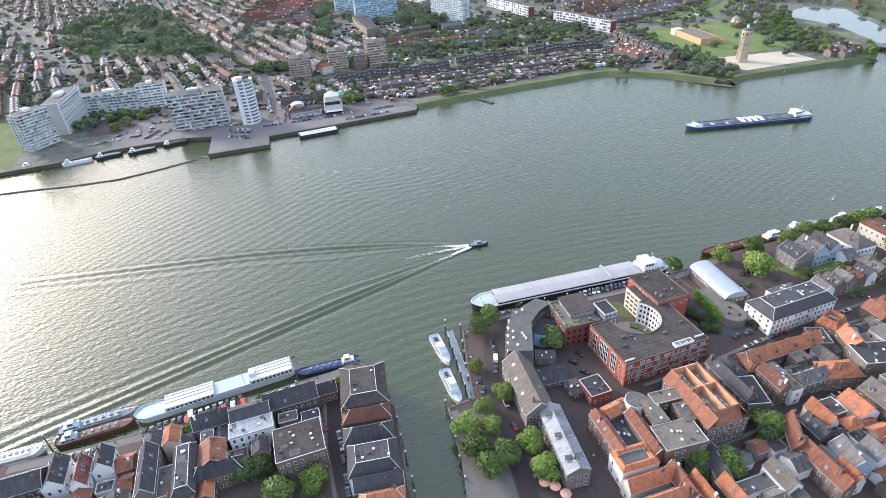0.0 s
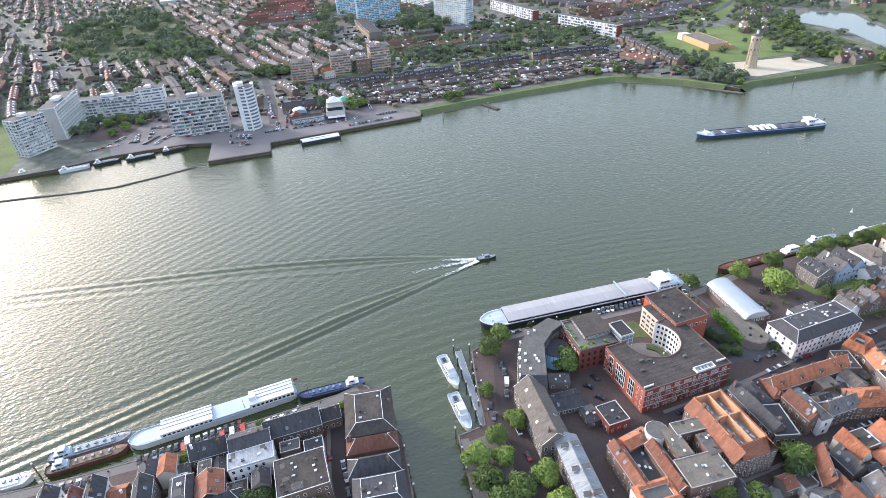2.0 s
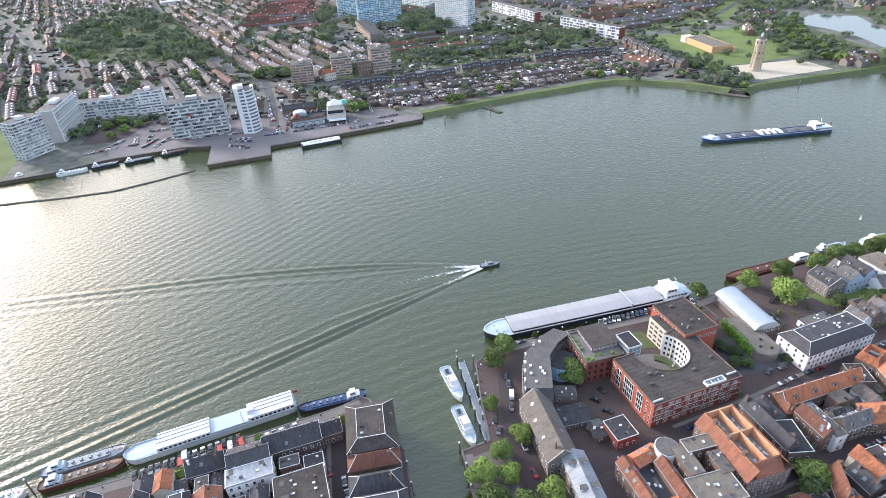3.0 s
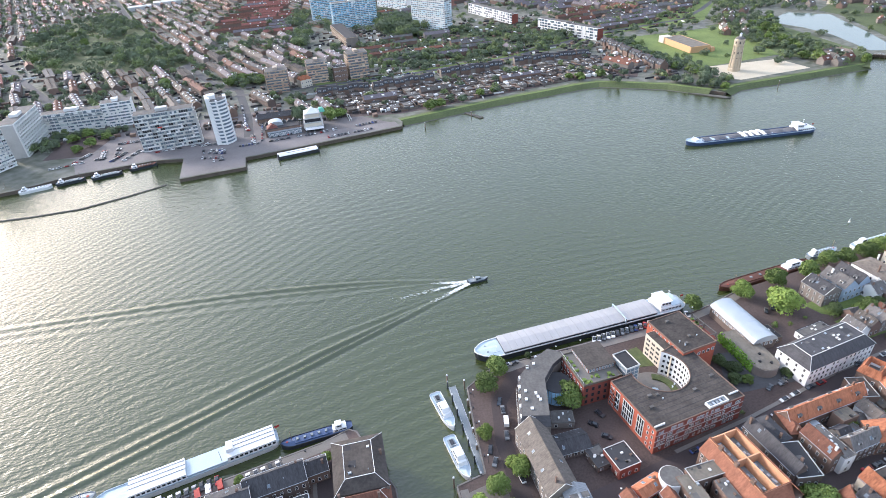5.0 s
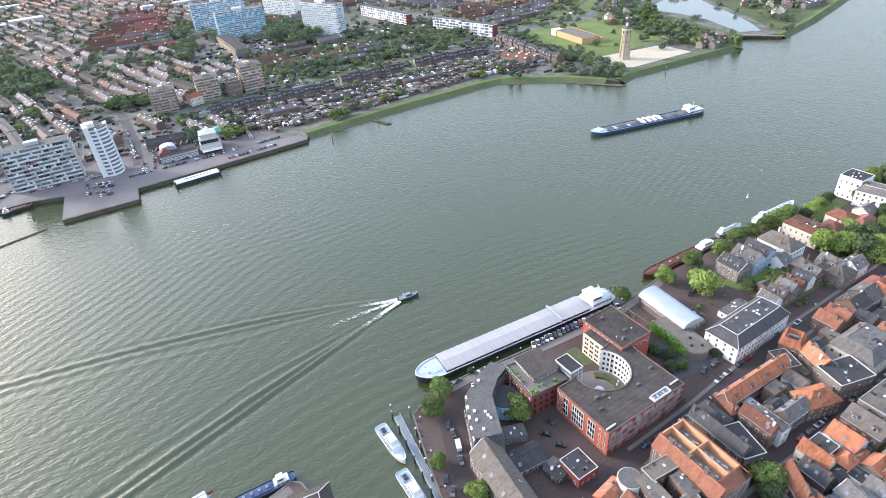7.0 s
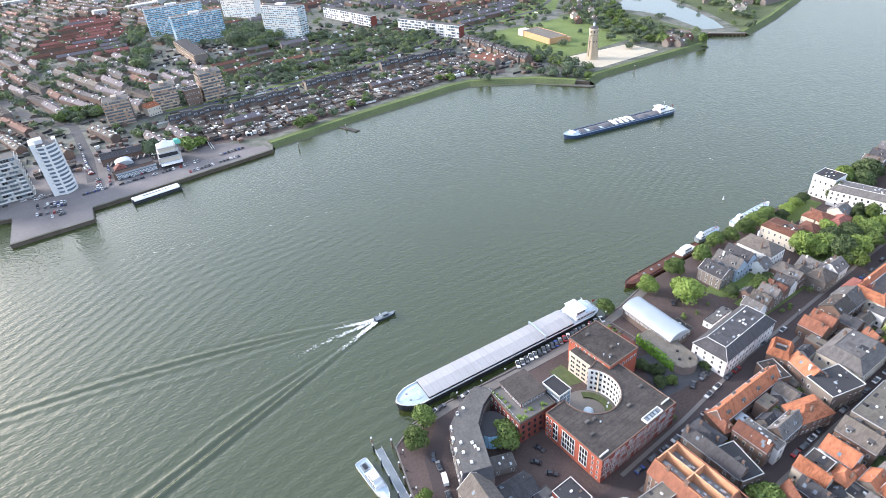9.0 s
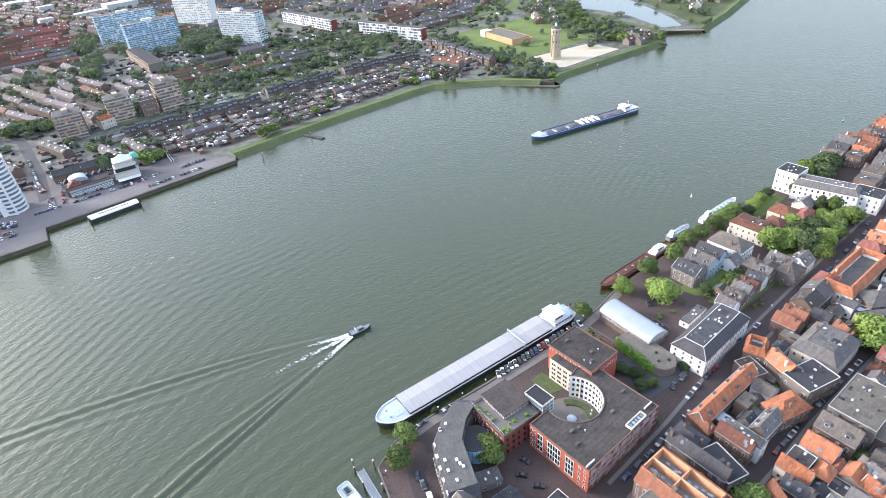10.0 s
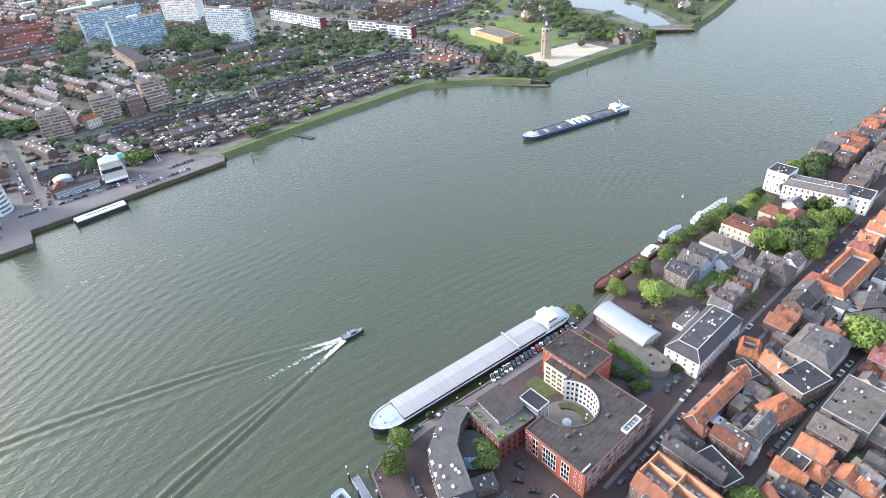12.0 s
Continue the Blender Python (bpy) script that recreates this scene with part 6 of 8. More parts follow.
for x, y, r, h, w in ((29.5, 218, 4.8, 9, 0), (23.5, 208.5, 4.6, 9, 1), (55.6, 195.5, 5.6, 11, 1), (132.3, 246, 4.2, 9, 0), (160.9, 252, 4.8, 9.5, 2), (182.8, 258.5, 5, 10, 0), (173, 237.5, 7.4, 14, 2), (202.9, 262, 5, 10, 0), (217.8, 269, 5, 10, 0), (229, 270, 4.6, 10, 1), (242.9, 273, 5.2, 10, 0), (254, 277, 5, 10, 1), (262.8, 279, 5, 10, 0), (314.8, 277, 5, 15, 3), (356, 290, 9.5, 15, 3), (346, 285, 7, 12, 3), (254.2, 245, 7.5, 14, 2), (262, 240, 7, 13, 2), (271.6, 243, 7, 13, 3), (266, 233, 8, 15, 3), (282, 240, 6.5, 12, 3), (296.3, 241, 6.5, 12, 0), (311.8, 240.8, 6, 11, 2), (300, 250, 4.5, 9, 3), (210.1, 228.7, 5, 9, 0), (204, 226, 3.2, 6, 3), (228.4, 171, 9, 16, 2), (155.2, 168.8, 3.2, 6, 2), (182.1, 181.8, 3.2, 6, 3), (28.8, 166.4, 4.4, 9, 2), (19.2, 160, 3.8, 8, 1), (11.5, 150.7, 5, 10, 2), (13.6, 140, 5.6, 11, 0), (21.2, 149.6, 4, 9, 2), (24.7, 136.2, 5.2, 10.5, 1), (18, 132, 5, 10, 0), (35.1, 141.5, 4.6, 9, 2), (37.7, 128.9, 5, 9.5, 2), (18.8, 184.3, 3, 6, 2), (91.8, 128, 4.6, 9, 2), (90, 122, 3.6, 7, 1), (102.3, 125, 5, 9, 2), (124.6, 138.4, 5.6, 11, 1), (121, 134, 4.5, 9, 3), (-72, 138.8, 5.4, 10, 3), (-66, 141, 4.6, 9, 3), (-57.7, 129.2, 5.5, 10, 0), (-45.2, 132.6, 4.8, 9.5, 2), (-99, 161.5, 3.6, 7, 2), (-43, 181.5, 2.2, 5, 2), (-75, 176.5, 1.8, 4, 1), (126, 208, 3, 5, 3), (130, 203, 3.2, 5, 3), (127, 197, 3.0, 5, 3), (132, 196, 2.4, 4, 0), (121, 219, 2.6, 5, 3), (225.4, 227.3, 4, 8, 0), (170, 134, 3.5, 7, 3), (176, 131, 3, 6, 0), (196, 232, 3.4, 6, 3), (150.5, 197.5, 2.4, 3.6, 3), (219, 233, 3, 6, 3), (45, 232 - 7, 1.6, 3.5, 3)):
    tree(x, y, r * 1.12, h * 1.05, NEAR, which=w, label="leafy quayside tree with a full green crown" if h > 6 else "small green garden tree")
for x, y, r, h in ((276, 250, 6, 13), (268, 226, 6, 12), (276, 231, 7, 14), (288, 232, 6, 12), (258, 252, 5, 11), (258, 238, 5.5, 11), (266, 234, 5.5, 11), (272, 242, 6, 12), (279, 236, 5.5, 11), (285, 245, 6, 12), (291, 239, 5, 11), (262, 246, 5, 10), (297, 247, 5.5, 11), (304, 244, 5, 10), (310, 251, 4.5, 15), (306, 256, 4, 14), (214, 228, 5, 8), (206, 229, 4.5, 7), (222, 225, 4, 7), (199, 227, 4, 7), (262, 271, 4.5, 8), (271, 275, 4.5, 8), (280, 279, 4.5, 8), (289, 282, 4.5, 8), (298, 285, 4.5, 8), (336, 290, 6, 12), (343, 295, 6, 12), (330, 296, 5, 10)):
    if not covered(x, y):
        tree(x, y, r, h, NEAR, which=tr.choice((0, 3, 3, 2)), label="leafy green garden tree with a full crown")


# shrubs and small trees in the back yards
sr = random.Random(44)
bush_v, bush_f, nb = [], [], 0
for k in range(900):
    x, y = (sr.uniform(112, 330), sr.uniform(125, 250)) if k % 3 else (sr.uniform(-160, -20), sr.uniform(110, 165))
    if any(line_gap((x, y), s) < 6.5 for s in STREETS) or not clear_of_houses(x, y, 0.8) or (x > 100 and y > 232) or (x < 140 and y > 185) or line_gap((x, y), LEFT_QUAY[:10]) < 18:
        continue
    if 158 < x < 200 and 190 < y < 216:
        continue
    r = sr.uniform(0.8, 2.2)
    v, f = leaf_cloud([(x, y, 3 + r * 0.8, r), (x + r * 0.7, y + r * 0.3, 3 + r * 0.6, r * 0.7)], 130, 0.32, k + 500, True)
    bush_v.append(v); bush_f.append(f + nb); nb += len(v)
me = bpy.data.meshes.new("garden_shrubs")
me.from_pydata(np.concatenate(bush_v).tolist(), [], np.concatenate(bush_f).tolist())
me.materials.append(M["leaf"])
tagged(new("garden_shrubs", me), "green shrubs in back yards", "shrubs", kind="stuff")

# ---- streets, cars and quay clutter ----


def ribbon(name, pts, w, z, m, label, category="road"):
    """A strip of road or pavement along a line."""
    bm = bmesh.new()
    P = [Vector(p) for p in pts]
    rows = []
    for i, p in enumerate(P):
        d = (P[min(i + 1, len(P) - 1)] - P[max(i - 1, 0)]).normalized()
        s = Vector((-d.y, d.x)) * w / 2
        rows.append([(*(p + s), z - 0.3), (*(p - s), z - 0.3), (*(p - s), z), (*(p + s), z)])
    solid(bm, rows); bmesh.ops.recalc_face_normals(bm, faces=bm.faces)
    return tagged(mesh_ob(name, bm, m), label, category, kind="structure")


ribbon("road_street", [(40, 148), (89, 163), (125, 174.5), (173, 192), (236, 210.5), (336, 239), (470, 275)], 6.5, 3.04, "road_clinker", "narrow dark clinker-paved town street")
ribbon("road_back_street", [(80, 131), (123, 144.5), (146, 150.5), (170, 157.5), (225, 170), (330, 198), (470, 236)], 6.5, 3.04, "road_clinker", "narrow dark clinker-paved town street")
ribbon("road_quay", [(31, 120), (28.5, 150), (25.5, 180), (27, 200), (36, 214), (60, 224.5), (118, 237)], 6.5, 3.04, "road_clinker", "dark red clinker quay road")
ribbon("road_left_street", [(-44, 182), (-39.5, 150), (-33, 126), (-28, 90)], 7, 3.04, "road_clinker", "narrow clinker street between old houses")


def pavements(name, pts, off, w=1.5):
    """Raised pavements on both sides of a street."""
    P = [Vector(p) for p in pts]
    for side in (-1, 1):
        line = []
        for i, p in enumerate(P):
            d = (P[min(i + 1, len(P) - 1)] - P[max(i - 1, 0)]).normalized()
            line.append((p.x - d.y * off * side, p.y + d.x * off * side))
        ribbon(name, line, w, 3.16, "paving", "narrow grey pavement with a raised kerb", "pavement")


pavements("pavement_street", STREETS[0][1:], 4.0)
pavements("pavement_back_street", STREETS[1], 4.0)
pavements("pavement_left_street", STREETS[2], 4.2)
ribbon("pavement_quay", [(12.5, 124), (9.5, 143), (7.5, 162)], 3, 3.09, "paving", "pale paved canal quay edge", "pavement")
ribbon("pavement_left_quay", [(-168, 151.5), (-140, 157.3), (-119, 162.6), (-87, 174), (-46, 187.8), (-36, 192.5)], 4, 3.06, "paving", "pale paved quay edge", "pavement")
ribbon("pavement_barge_quay", [(24, 216), (42, 221.5), (70, 226), (117, 235.5), (143, 244.5), (160, 252.5)], 4, 3.06, "paving", "pale paved quay edge beside the barge", "pavement")
sheet("pavement_square", [(9, 122), (7.5, 160), (16, 163), (23, 160), (27, 120)], 3.05, 0.3, "paving", "grey paved tree square on the quay", "pavement")
sheet("pavement_yard", [(150, 240), (156, 218), (200, 230), (190, 252), (168, 250)], 3.05, 0.3, "clinker", "bare brown paved yard behind the quay", "pavement")
sheet("lawn_court", [(88.6, 221.8), (95.5, 223.7), (99.5, 211.2), (92, 211.3)], 3.12, 0.3, "dike", "small courtyard lawn", "lawn")
sheet("pavement_parking", [(122, 190), (128, 214), (136, 214), (152, 203), (156, 194)], 3.05, 0.3, "asphalt", "grey asphalt yard with parked cars", "yard")
sheet("lawn_villa", [(250, 229), (300, 242), (308, 258), (276, 250), (252, 246)], 3.1, 0.3, "grass", "shady villa garden lawn", "lawn")
sheet("lawn_quay", [(258, 263), (308, 279), (304, 289), (256, 272)], 3.1, 0.3, "grass", "green strip of garden along the quay", "lawn")
sheet("lawn_quay_houses", [(186, 240), (226, 252), (231, 237), (200, 228), (190, 232)], 3.105, 0.3, "grass", "small back gardens of the quay houses", "lawn")
sheet("lawn_garden", [(192, 226), (228, 236), (232, 221), (196, 212)], 3.1, 0.3, "grass", "overgrown green back garden", "lawn")


def car_proto():
    e = thing("car", 0, 0, 3, 0, "parked car of a usual make", "car", "parked cars")
    bm = bmesh.new()
    prof = [(-2.15, 0.35), (2.15, 0.35), (2.2, 0.6), (2.1, 0.82), (1.1, 0.95), (-1.9, 0.98), (-2.2, 0.85)]
    solid(bm, [[(x, s * (0.86 if z < 0.9 else 0.82), z) for x, z in prof] for s in (-1, 1)])
    bmesh.ops.recalc_face_normals(bm, faces=bm.faces)
    part("body", bm, "car_paint", e)
    bm = bmesh.new()
    solid(bm, [[(-1.75, -0.8, 0.95), (1.0, -0.8, 0.93), (1.0, 0.8, 0.93), (-1.75, 0.8, 0.95)], [(-1.3, -0.62, 1.42), (0.25, -0.62, 1.44), (0.25, 0.62, 1.44), (-1.3, 0.62, 1.42)]])
    part("glasshouse", bm, "glass", e)
    return e


def van_proto():
    e = thing("van", 0, 0, 3, 0, "white parked delivery van", "van", "parked vans")
    bm = bmesh.new()
    prof = [(-2.7, 0.4), (2.7, 0.4), (2.75, 1.0), (2.0, 1.25), (1.4, 2.1), (-2.7, 2.2)]
    solid(bm, [[(x, s * 0.95, z) for x, z in prof] for s in (-1, 1)]); bmesh.ops.recalc_face_normals(bm, faces=bm.faces)
    part("body", bm, "steel_white", e)
    bm = bmesh.new()
    slab(bm, [(2.02, -0.8, 1.3), (2.02, 0.8, 1.3), (1.5, 0.8, 2.02), (1.5, -0.8, 2.02)], 0.03); part("windscreen", bm, "glass", e)
    return e


def add_wheels(e, dx, dy, r):
    bm = bmesh.new()
    tube(bm, 0, 0, -0.1, 0.1, r, n=12)
    first = part("wheel", bm, "rubber", e)
    R = Matrix.Rotation(math.pi / 2, 4, "X")
    first.matrix_basis = Matrix.Translation((dx, dy, r)) @ R
    for x, y in ((-dx, dy), (dx, -dy), (-dx, -dy)):
        again(first, "wheel", Matrix.Translation((x, y, r)) @ R, e)


CAR, VAN = car_proto(), van_proto()
add_wheels(CAR, 1.35, 0.78, 0.32)
add_wheels(VAN, 1.7, 0.88, 0.36)
CAR.matrix_basis, VAN.matrix_basis = pose(28.0, 196, 3.05, 0, 0, 88), pose(28.2, 189.7, 3.05, 0, 0, 84)
cr = random.Random(4)


def park(x, y, rot, z=3.05):
    copy_thing(CAR, pose(x + cr.uniform(-0.15, 0.15), y + cr.uniform(-0.15, 0.15), z, 0, 0, rot + cr.choice((0, 180)) + cr.uniform(-2, 2)))


for x, y, a in ((27.2, 183, 86), (19.8, 177.5, 75), (20.4, 171.6, 70), (29, 163.5, 100), (30.6, 151.1, 105), (27.5, 200.5, 75), (133.5, 177.6, 17), (128, 175.8, 17), (121.5, 173.9, 17), (115, 172, 17), (108.5, 170, 17), (102, 168.2, 17), (95, 166, 17), (147, 186.5, 19), (155, 189, 18), (161, 190.8, 18), (183.1, 198.5, 17), (197.5, 202, 17), (141, 184.2, 19), (181.7, 158.4, 14), (160.5, 153, 14), (165.6, 154.4, 14), (155, 151.7, 14), (149.6, 150.4, 14), (192.6, 160.7, 14), (197.8, 162, 14), (206, 164, 14), (214, 166, 14), (149.6, 196.3, 20), (145.7, 192.8, 15), (139.2, 191.3, 40), (147, 194.4, 20), (62, 183.5, 140), (65.1, 177, 150), (65.9, 188.1, 120), (225, 204.8, 15), (232, 207, 15), (240, 209.2, 15), (252, 212.8, 15), (262, 215.6, 15), (271, 218, 15), (284, 222, 15), (296, 225.5, 15), (308, 229, 15), (318, 234.5, 15), (-39, 154.2, 105), (-37.4, 148.6, 105), (-36.1, 142.8, 106), (-34.4, 134, 106), (-33, 128.5, 106), (-44.7, 159, 104), (-108.5, 161.6, 35), (-104.5, 158.6, 60), (-101.5, 162.8, 70), (-112, 163, 60), (170, 240, 60), (166, 238, 60), (34, 221, 20), (38, 222, 20), (50, 224.5, 15)):
    park(x, y, a)
for k in range(17):
    park(78.0 + k * 2.45, 231.2 + k * 0.55, 75)
for k in range(3):
    park(121.5 + k * 3.3, 240.6 + k * 0.75, 80)
for k in range(15):
    park(-119.5 + k * 2.55, 164.2 + k * 1.0, 112)
for k in range(5):
    park(-148 + k * 3.0, 154.0 + k * 0.6, 105)
for k in range(5):
    park(-72 + k * 2.6, 177.8 + k * 0.95, 112)
RED_VAN = copy_thing(VAN, pose(-103.5, 168.6, 3.05, 0, 0, 112))


def repaint(van, m, label):
    """The same van in another colour."""
    tagged(van, label, "van", "parked vans")
    for ch in van.children:
        if ch.name.startswith("body"):
            ch.data = ch.data.copy()
            ch.data.materials[0] = M[m]


repaint(RED_VAN, "steel_red", "bright red delivery van parked on the quay")
for x, y in ((-89.5, 173), (-82, 175.8)):
    repaint(copy_thing(VAN, pose(x, y, 3.05, 0, 0, 112)), "steel_red", "bright red delivery van parked on the quay")
copy_thing(VAN, pose(-86.0, 174.6, 3.05, 0, 0, 110))
copy_thing(VAN, pose(-103, 171.5, 3.05, 0, 0, 112))


def street_lamp(x, y):
    e = thing("street_lamp", x, y, 3, 0, "dark street lamp post with a white globe", "street lamp", "street lamps")
    bm = bmesh.new(); tube(bm, 0, 0, 0, 4.2, 0.09, 0.06, 6); part("post", bm, "steel_black", e)
    bm = bmesh.new(); bmesh.ops.create_uvsphere(bm, u_segments=8, v_segments=6, radius=0.36)
    for v in bm.verts:
        v.co.z += 4.5
    part("globe", bm, "steel_white", e)


for x, y in ((46, 223.5), (58, 225.5), (70, 227.6), (82, 230), (94, 232.5), (106, 235), (118, 238), (130, 242), (17, 205), (17, 188), (18, 172), (141.5, 176.2), (170, 194), (186, 199), (210, 206), (142, 152.5), (175, 160), (66, 160), (61, 152), (56, 132), (9, 150), (10.8, 138), (-60, 182), (-84, 172)):
    street_lamp(x, y)


def parasol(x, y):
    e = thing("parasol", x, y, 3, 0, "open red and white cafe parasol", "parasol", "cafe parasols")
    bm = bmesh.new(); tube(bm, 0, 0, 0, 2.3, 0.05, n=6); part("pole", bm, "steel_white", e)
    bm = bmesh.new(); tube(bm, 0, 0, 2.2, 2.9, 2.0, 0.1, 12); part("canopy", bm, "paint_salmon", e)


parasol(36.6, 124.5)
parasol(43, 119.4)
parasol(40, 122.6)


def bollards(pts):
    first = None
    for x, y in pts:
        if first is None:
            bm = bmesh.new(); tube(bm, 0, 0, 0, 0.75, 0.25, 0.34, 8)
            first = tagged(mesh_ob("bollard", bm, "steel_black"), "black iron mooring bollard on the quay edge", "bollard", "bollards")
            first.matrix_basis = pose(x, y, 3.06)
        else:
            copy_thing(first, pose(x, y, 3.06))


bollards([(16.2, 207), (16.2, 199), (16.2, 191), (16.8, 183), (17, 175), (30, 219.3), (50, 224.6), (64, 227.2), (88, 231.7), (112, 236.6), (-130, 160.5), (-105, 168.5), (-70, 181), (-52, 187)])


def quay_coping(name, pts):
    """Pale stone blocks along the quay edge."""
    P = [Vector(p) for p in pts]
    n = 0
    bm = bmesh.new(); box(bm, -0.98, 0.98, -0.3, 0.3, -0.4, 0.16)
    e = thing(name, 0, 0, 3, 0, "pale stone coping along the quay edge", "coping", kind="structure")
    first = part("coping_stone", bm, "paving", e)
    used = False
    for a, b in zip(P, P[1:]):
        d = b - a
        k = max(1, int(d.length / 4))
        ang = math.atan2(d.y, d.x)
        for i in range(k):
            p = a.lerp(b, (i + 0.5) / k)
            m = Matrix.Translation((p.x, p.y, 0)) @ Matrix.Rotation(ang, 4, "Z") @ Matrix.Diagonal((d.length / k / 2, 1, 1, 1))
            if used:
                again(first, "coping_stone", m, e)
            else:
                first.matrix_basis, used = m, True


quay_coping("trim_right_quay", [(10.9, 122), (7.9, 142), (5.2, 163.7), (16.2, 167.8), (15.2, 190), (15.2, 210.8), (25, 219.2), (42, 224.2), (70, 229.2), (117, 238.7), (143, 247.7), (160, 255.7)])
quay_coping("trim_left_quay", [(-170, 153.7), (-140, 159.7), (-119, 165.2), (-87, 176.7), (-45, 190.7), (-35.5, 195.6), (-32.3, 194), (-17, 166), (-11.3, 127)])

# ---- the far bank ----
ROAD_A = [(-147, 560), (-160, 620), (-191, 727), (-240, 780), (-489, 1226), (-671, 1611), (-900, 2100)]
ROAD_B = [(-191, 705), (-100, 716), (0, 732), (148, 774), (291, 868), (447, 920), (509, 985), (640, 1150), (800, 1350)]
ROAD_C = [(-413, 735), (-637, 1026), (-1057, 1605), (-1400, 2080)]
ribbon("road_avenue", ROAD_A, 9, 3.06, "asphalt", "grey asphalt avenue between housing rows")
ribbon("road_dike", ROAD_B, 8, 3.10, "asphalt", "grey asphalt road on the old dike")
ribbon("road_left_avenue", ROAD_C, 9, 3.06, "asphalt", "grey asphalt avenue")
ribbon("lawn_dike", [(-100, 724), (0, 741), (146, 783), (288, 878), (445, 931)], 8, 3.12, "grass", "grass verge of the dike road", "verge")
ribbon("lawn_dike_inner", [(-100, 708), (0, 723), (150, 764), (296, 858), (451, 910)], 7, 3.12, "grass", "grass verge of the dike road", "verge")


def dike(name, pts, w=17):
    """A grassed river bank: stone toe, slope, crest with a path."""
    bm = bmesh.new()
    P = [Vector(p) for p in pts]
    rows = []
    for i, p in enumerate(P):
        d = (P[min(i + 1, len(P) - 1)] - P[max(i - 1, 0)]).normalized()
        s = Vector((-d.y, d.x))
        rows.append([bm.verts.new((*(p + s * o), z)) for o, z in ((-2.6, -0.6), (-0.6, 0.5), (7, 3.9), (10, 4.05), (w, 3.02))])
    for a, b in zip(rows, rows[1:]):
        for j in range(4):
            bm.faces.new((a[j], b[j], b[j + 1], a[j + 1])).material_index = (1, 0, 2, 0)[j]
    bmesh.ops.recalc_face_normals(bm, faces=bm.faces)
    for f in bm.faces:
        if f.normal.z < 0:
            f.normal_flip()
    return tagged(mesh_ob(name, bm, ["dike", "stone_bank", "grass"]), "green grassed river dike with a dark stone toe", "dike", kind="structure")


dike("ground_dike", [(0, 559), (63, 581), (110, 597), (160, 611), (190, 621), (214, 625), (240, 614), (276, 596), (306, 567)])
dike("ground_point", [(325, 560), (342, 572), (382, 580), (470, 598), (505, 604)], 16)
dike("ground_far_point", [(577, 618), (661, 660), (760, 718), (1000, 862), (1500, 1160)], 16)
sheet("lawn_park", [(300, 690), (330, 830), (480, 850), (450, 680), (345, 655)], 3.08, 0.3, "grass", "mown park lawn", "lawn")
sheet("lawn_field", [(310, 860), (470, 900), (560, 1040), (640, 1250), (560, 1240), (430, 1000)], 3.08, 0.3, "grass", "open grass field beside the road", "lawn")
sheet("sand_square", [(341, 655), (436, 662), (446, 618), (357, 598), (338, 618)], 3.1, 0.3, "sand", "pale sandy square round the water tower", "square")
POND = [(541, 853), (602, 905), (645, 865), (630, 815), (612, 750), (592, 692), (574, 655), (549, 664), (556, 700), (565, 750), (560, 800)]
sheet("pond", POND, 3.06, 0.3, "pond", "calm reflecting pond", "pond")
sheet("pavement_far_quay", [(-283, 505), (-221, 522), (-196, 520), (-186, 475), (-136, 488), (-140, 509), (-78, 528), (-4, 553), (-8, 566), (-140, 548), (-230, 548), (-300, 540)], 3.05, 0.3, "far_paving", "grey paved parking quay of the far bank", "yard")
sheet("pavement_harbour", [(-330, 552), (-290, 540), (-140, 545), (-10, 562), (-50, 600), (-140, 640), (-270, 612), (-320, 600)], 3.03, 0.3, "far_paving", "asphalt streets and parking between the flats", "yard")
sheet("pavement_patios", [(-60, 592), (0, 588), (60, 606), (200, 652), (262, 640), (290, 700), (190, 722), (0, 680), (-60, 668)], 3.035, 0.3, "clinker", "brown paved lanes between patio houses", "yard")
sheet("lawn_point", [(584, 640), (661, 668), (760, 726), (900, 810), (900, 960), (720, 960), (650, 900), (655, 860), (640, 812), (622, 745), (602, 688)], 3.07, 0.3, "dike", "green banks beyond the pond", "lawn")
sheet("lawn_pondside", [(440, 690), (500, 600), (540, 650), (540, 850), (500, 870), (450, 860)], 3.066, 0.3, "dike", "green gardens beside the pond", "lawn")
sheet("lawn_mid", [(-60, 792), (60, 768), (150, 795), (285, 890), (240, 1000), (60, 985), (-60, 930)], 3.05, 0.3, "dike", "grass and gardens between low blocks", "lawn")
sheet("lawn_left_flat", [(-470, 470), (-360, 478), (-372, 520), (-430, 620), (-520, 640)], 3.06, 0.3, "grass", "grass field beside tall flats", "lawn")
sheet("pavement_courtyard", [(-330, 545), (-290, 548), (-285, 600), (-335, 610)], 3.08, 0.3, "clinker", "paved car park between the flats", "yard")

SPECIAL = []
ROWS = []
sheet("lawn_woods", [(-625, 1060), (-690, 1230), (-690, 1420), (-600, 1420), (-500, 1260), (-410, 1090), (-330, 985), (-300, 900), (-320, 865), (-420, 885), (-520, 915)], 3.07, 0.3, "dike", "dark green floor of the park wood", "lawn")


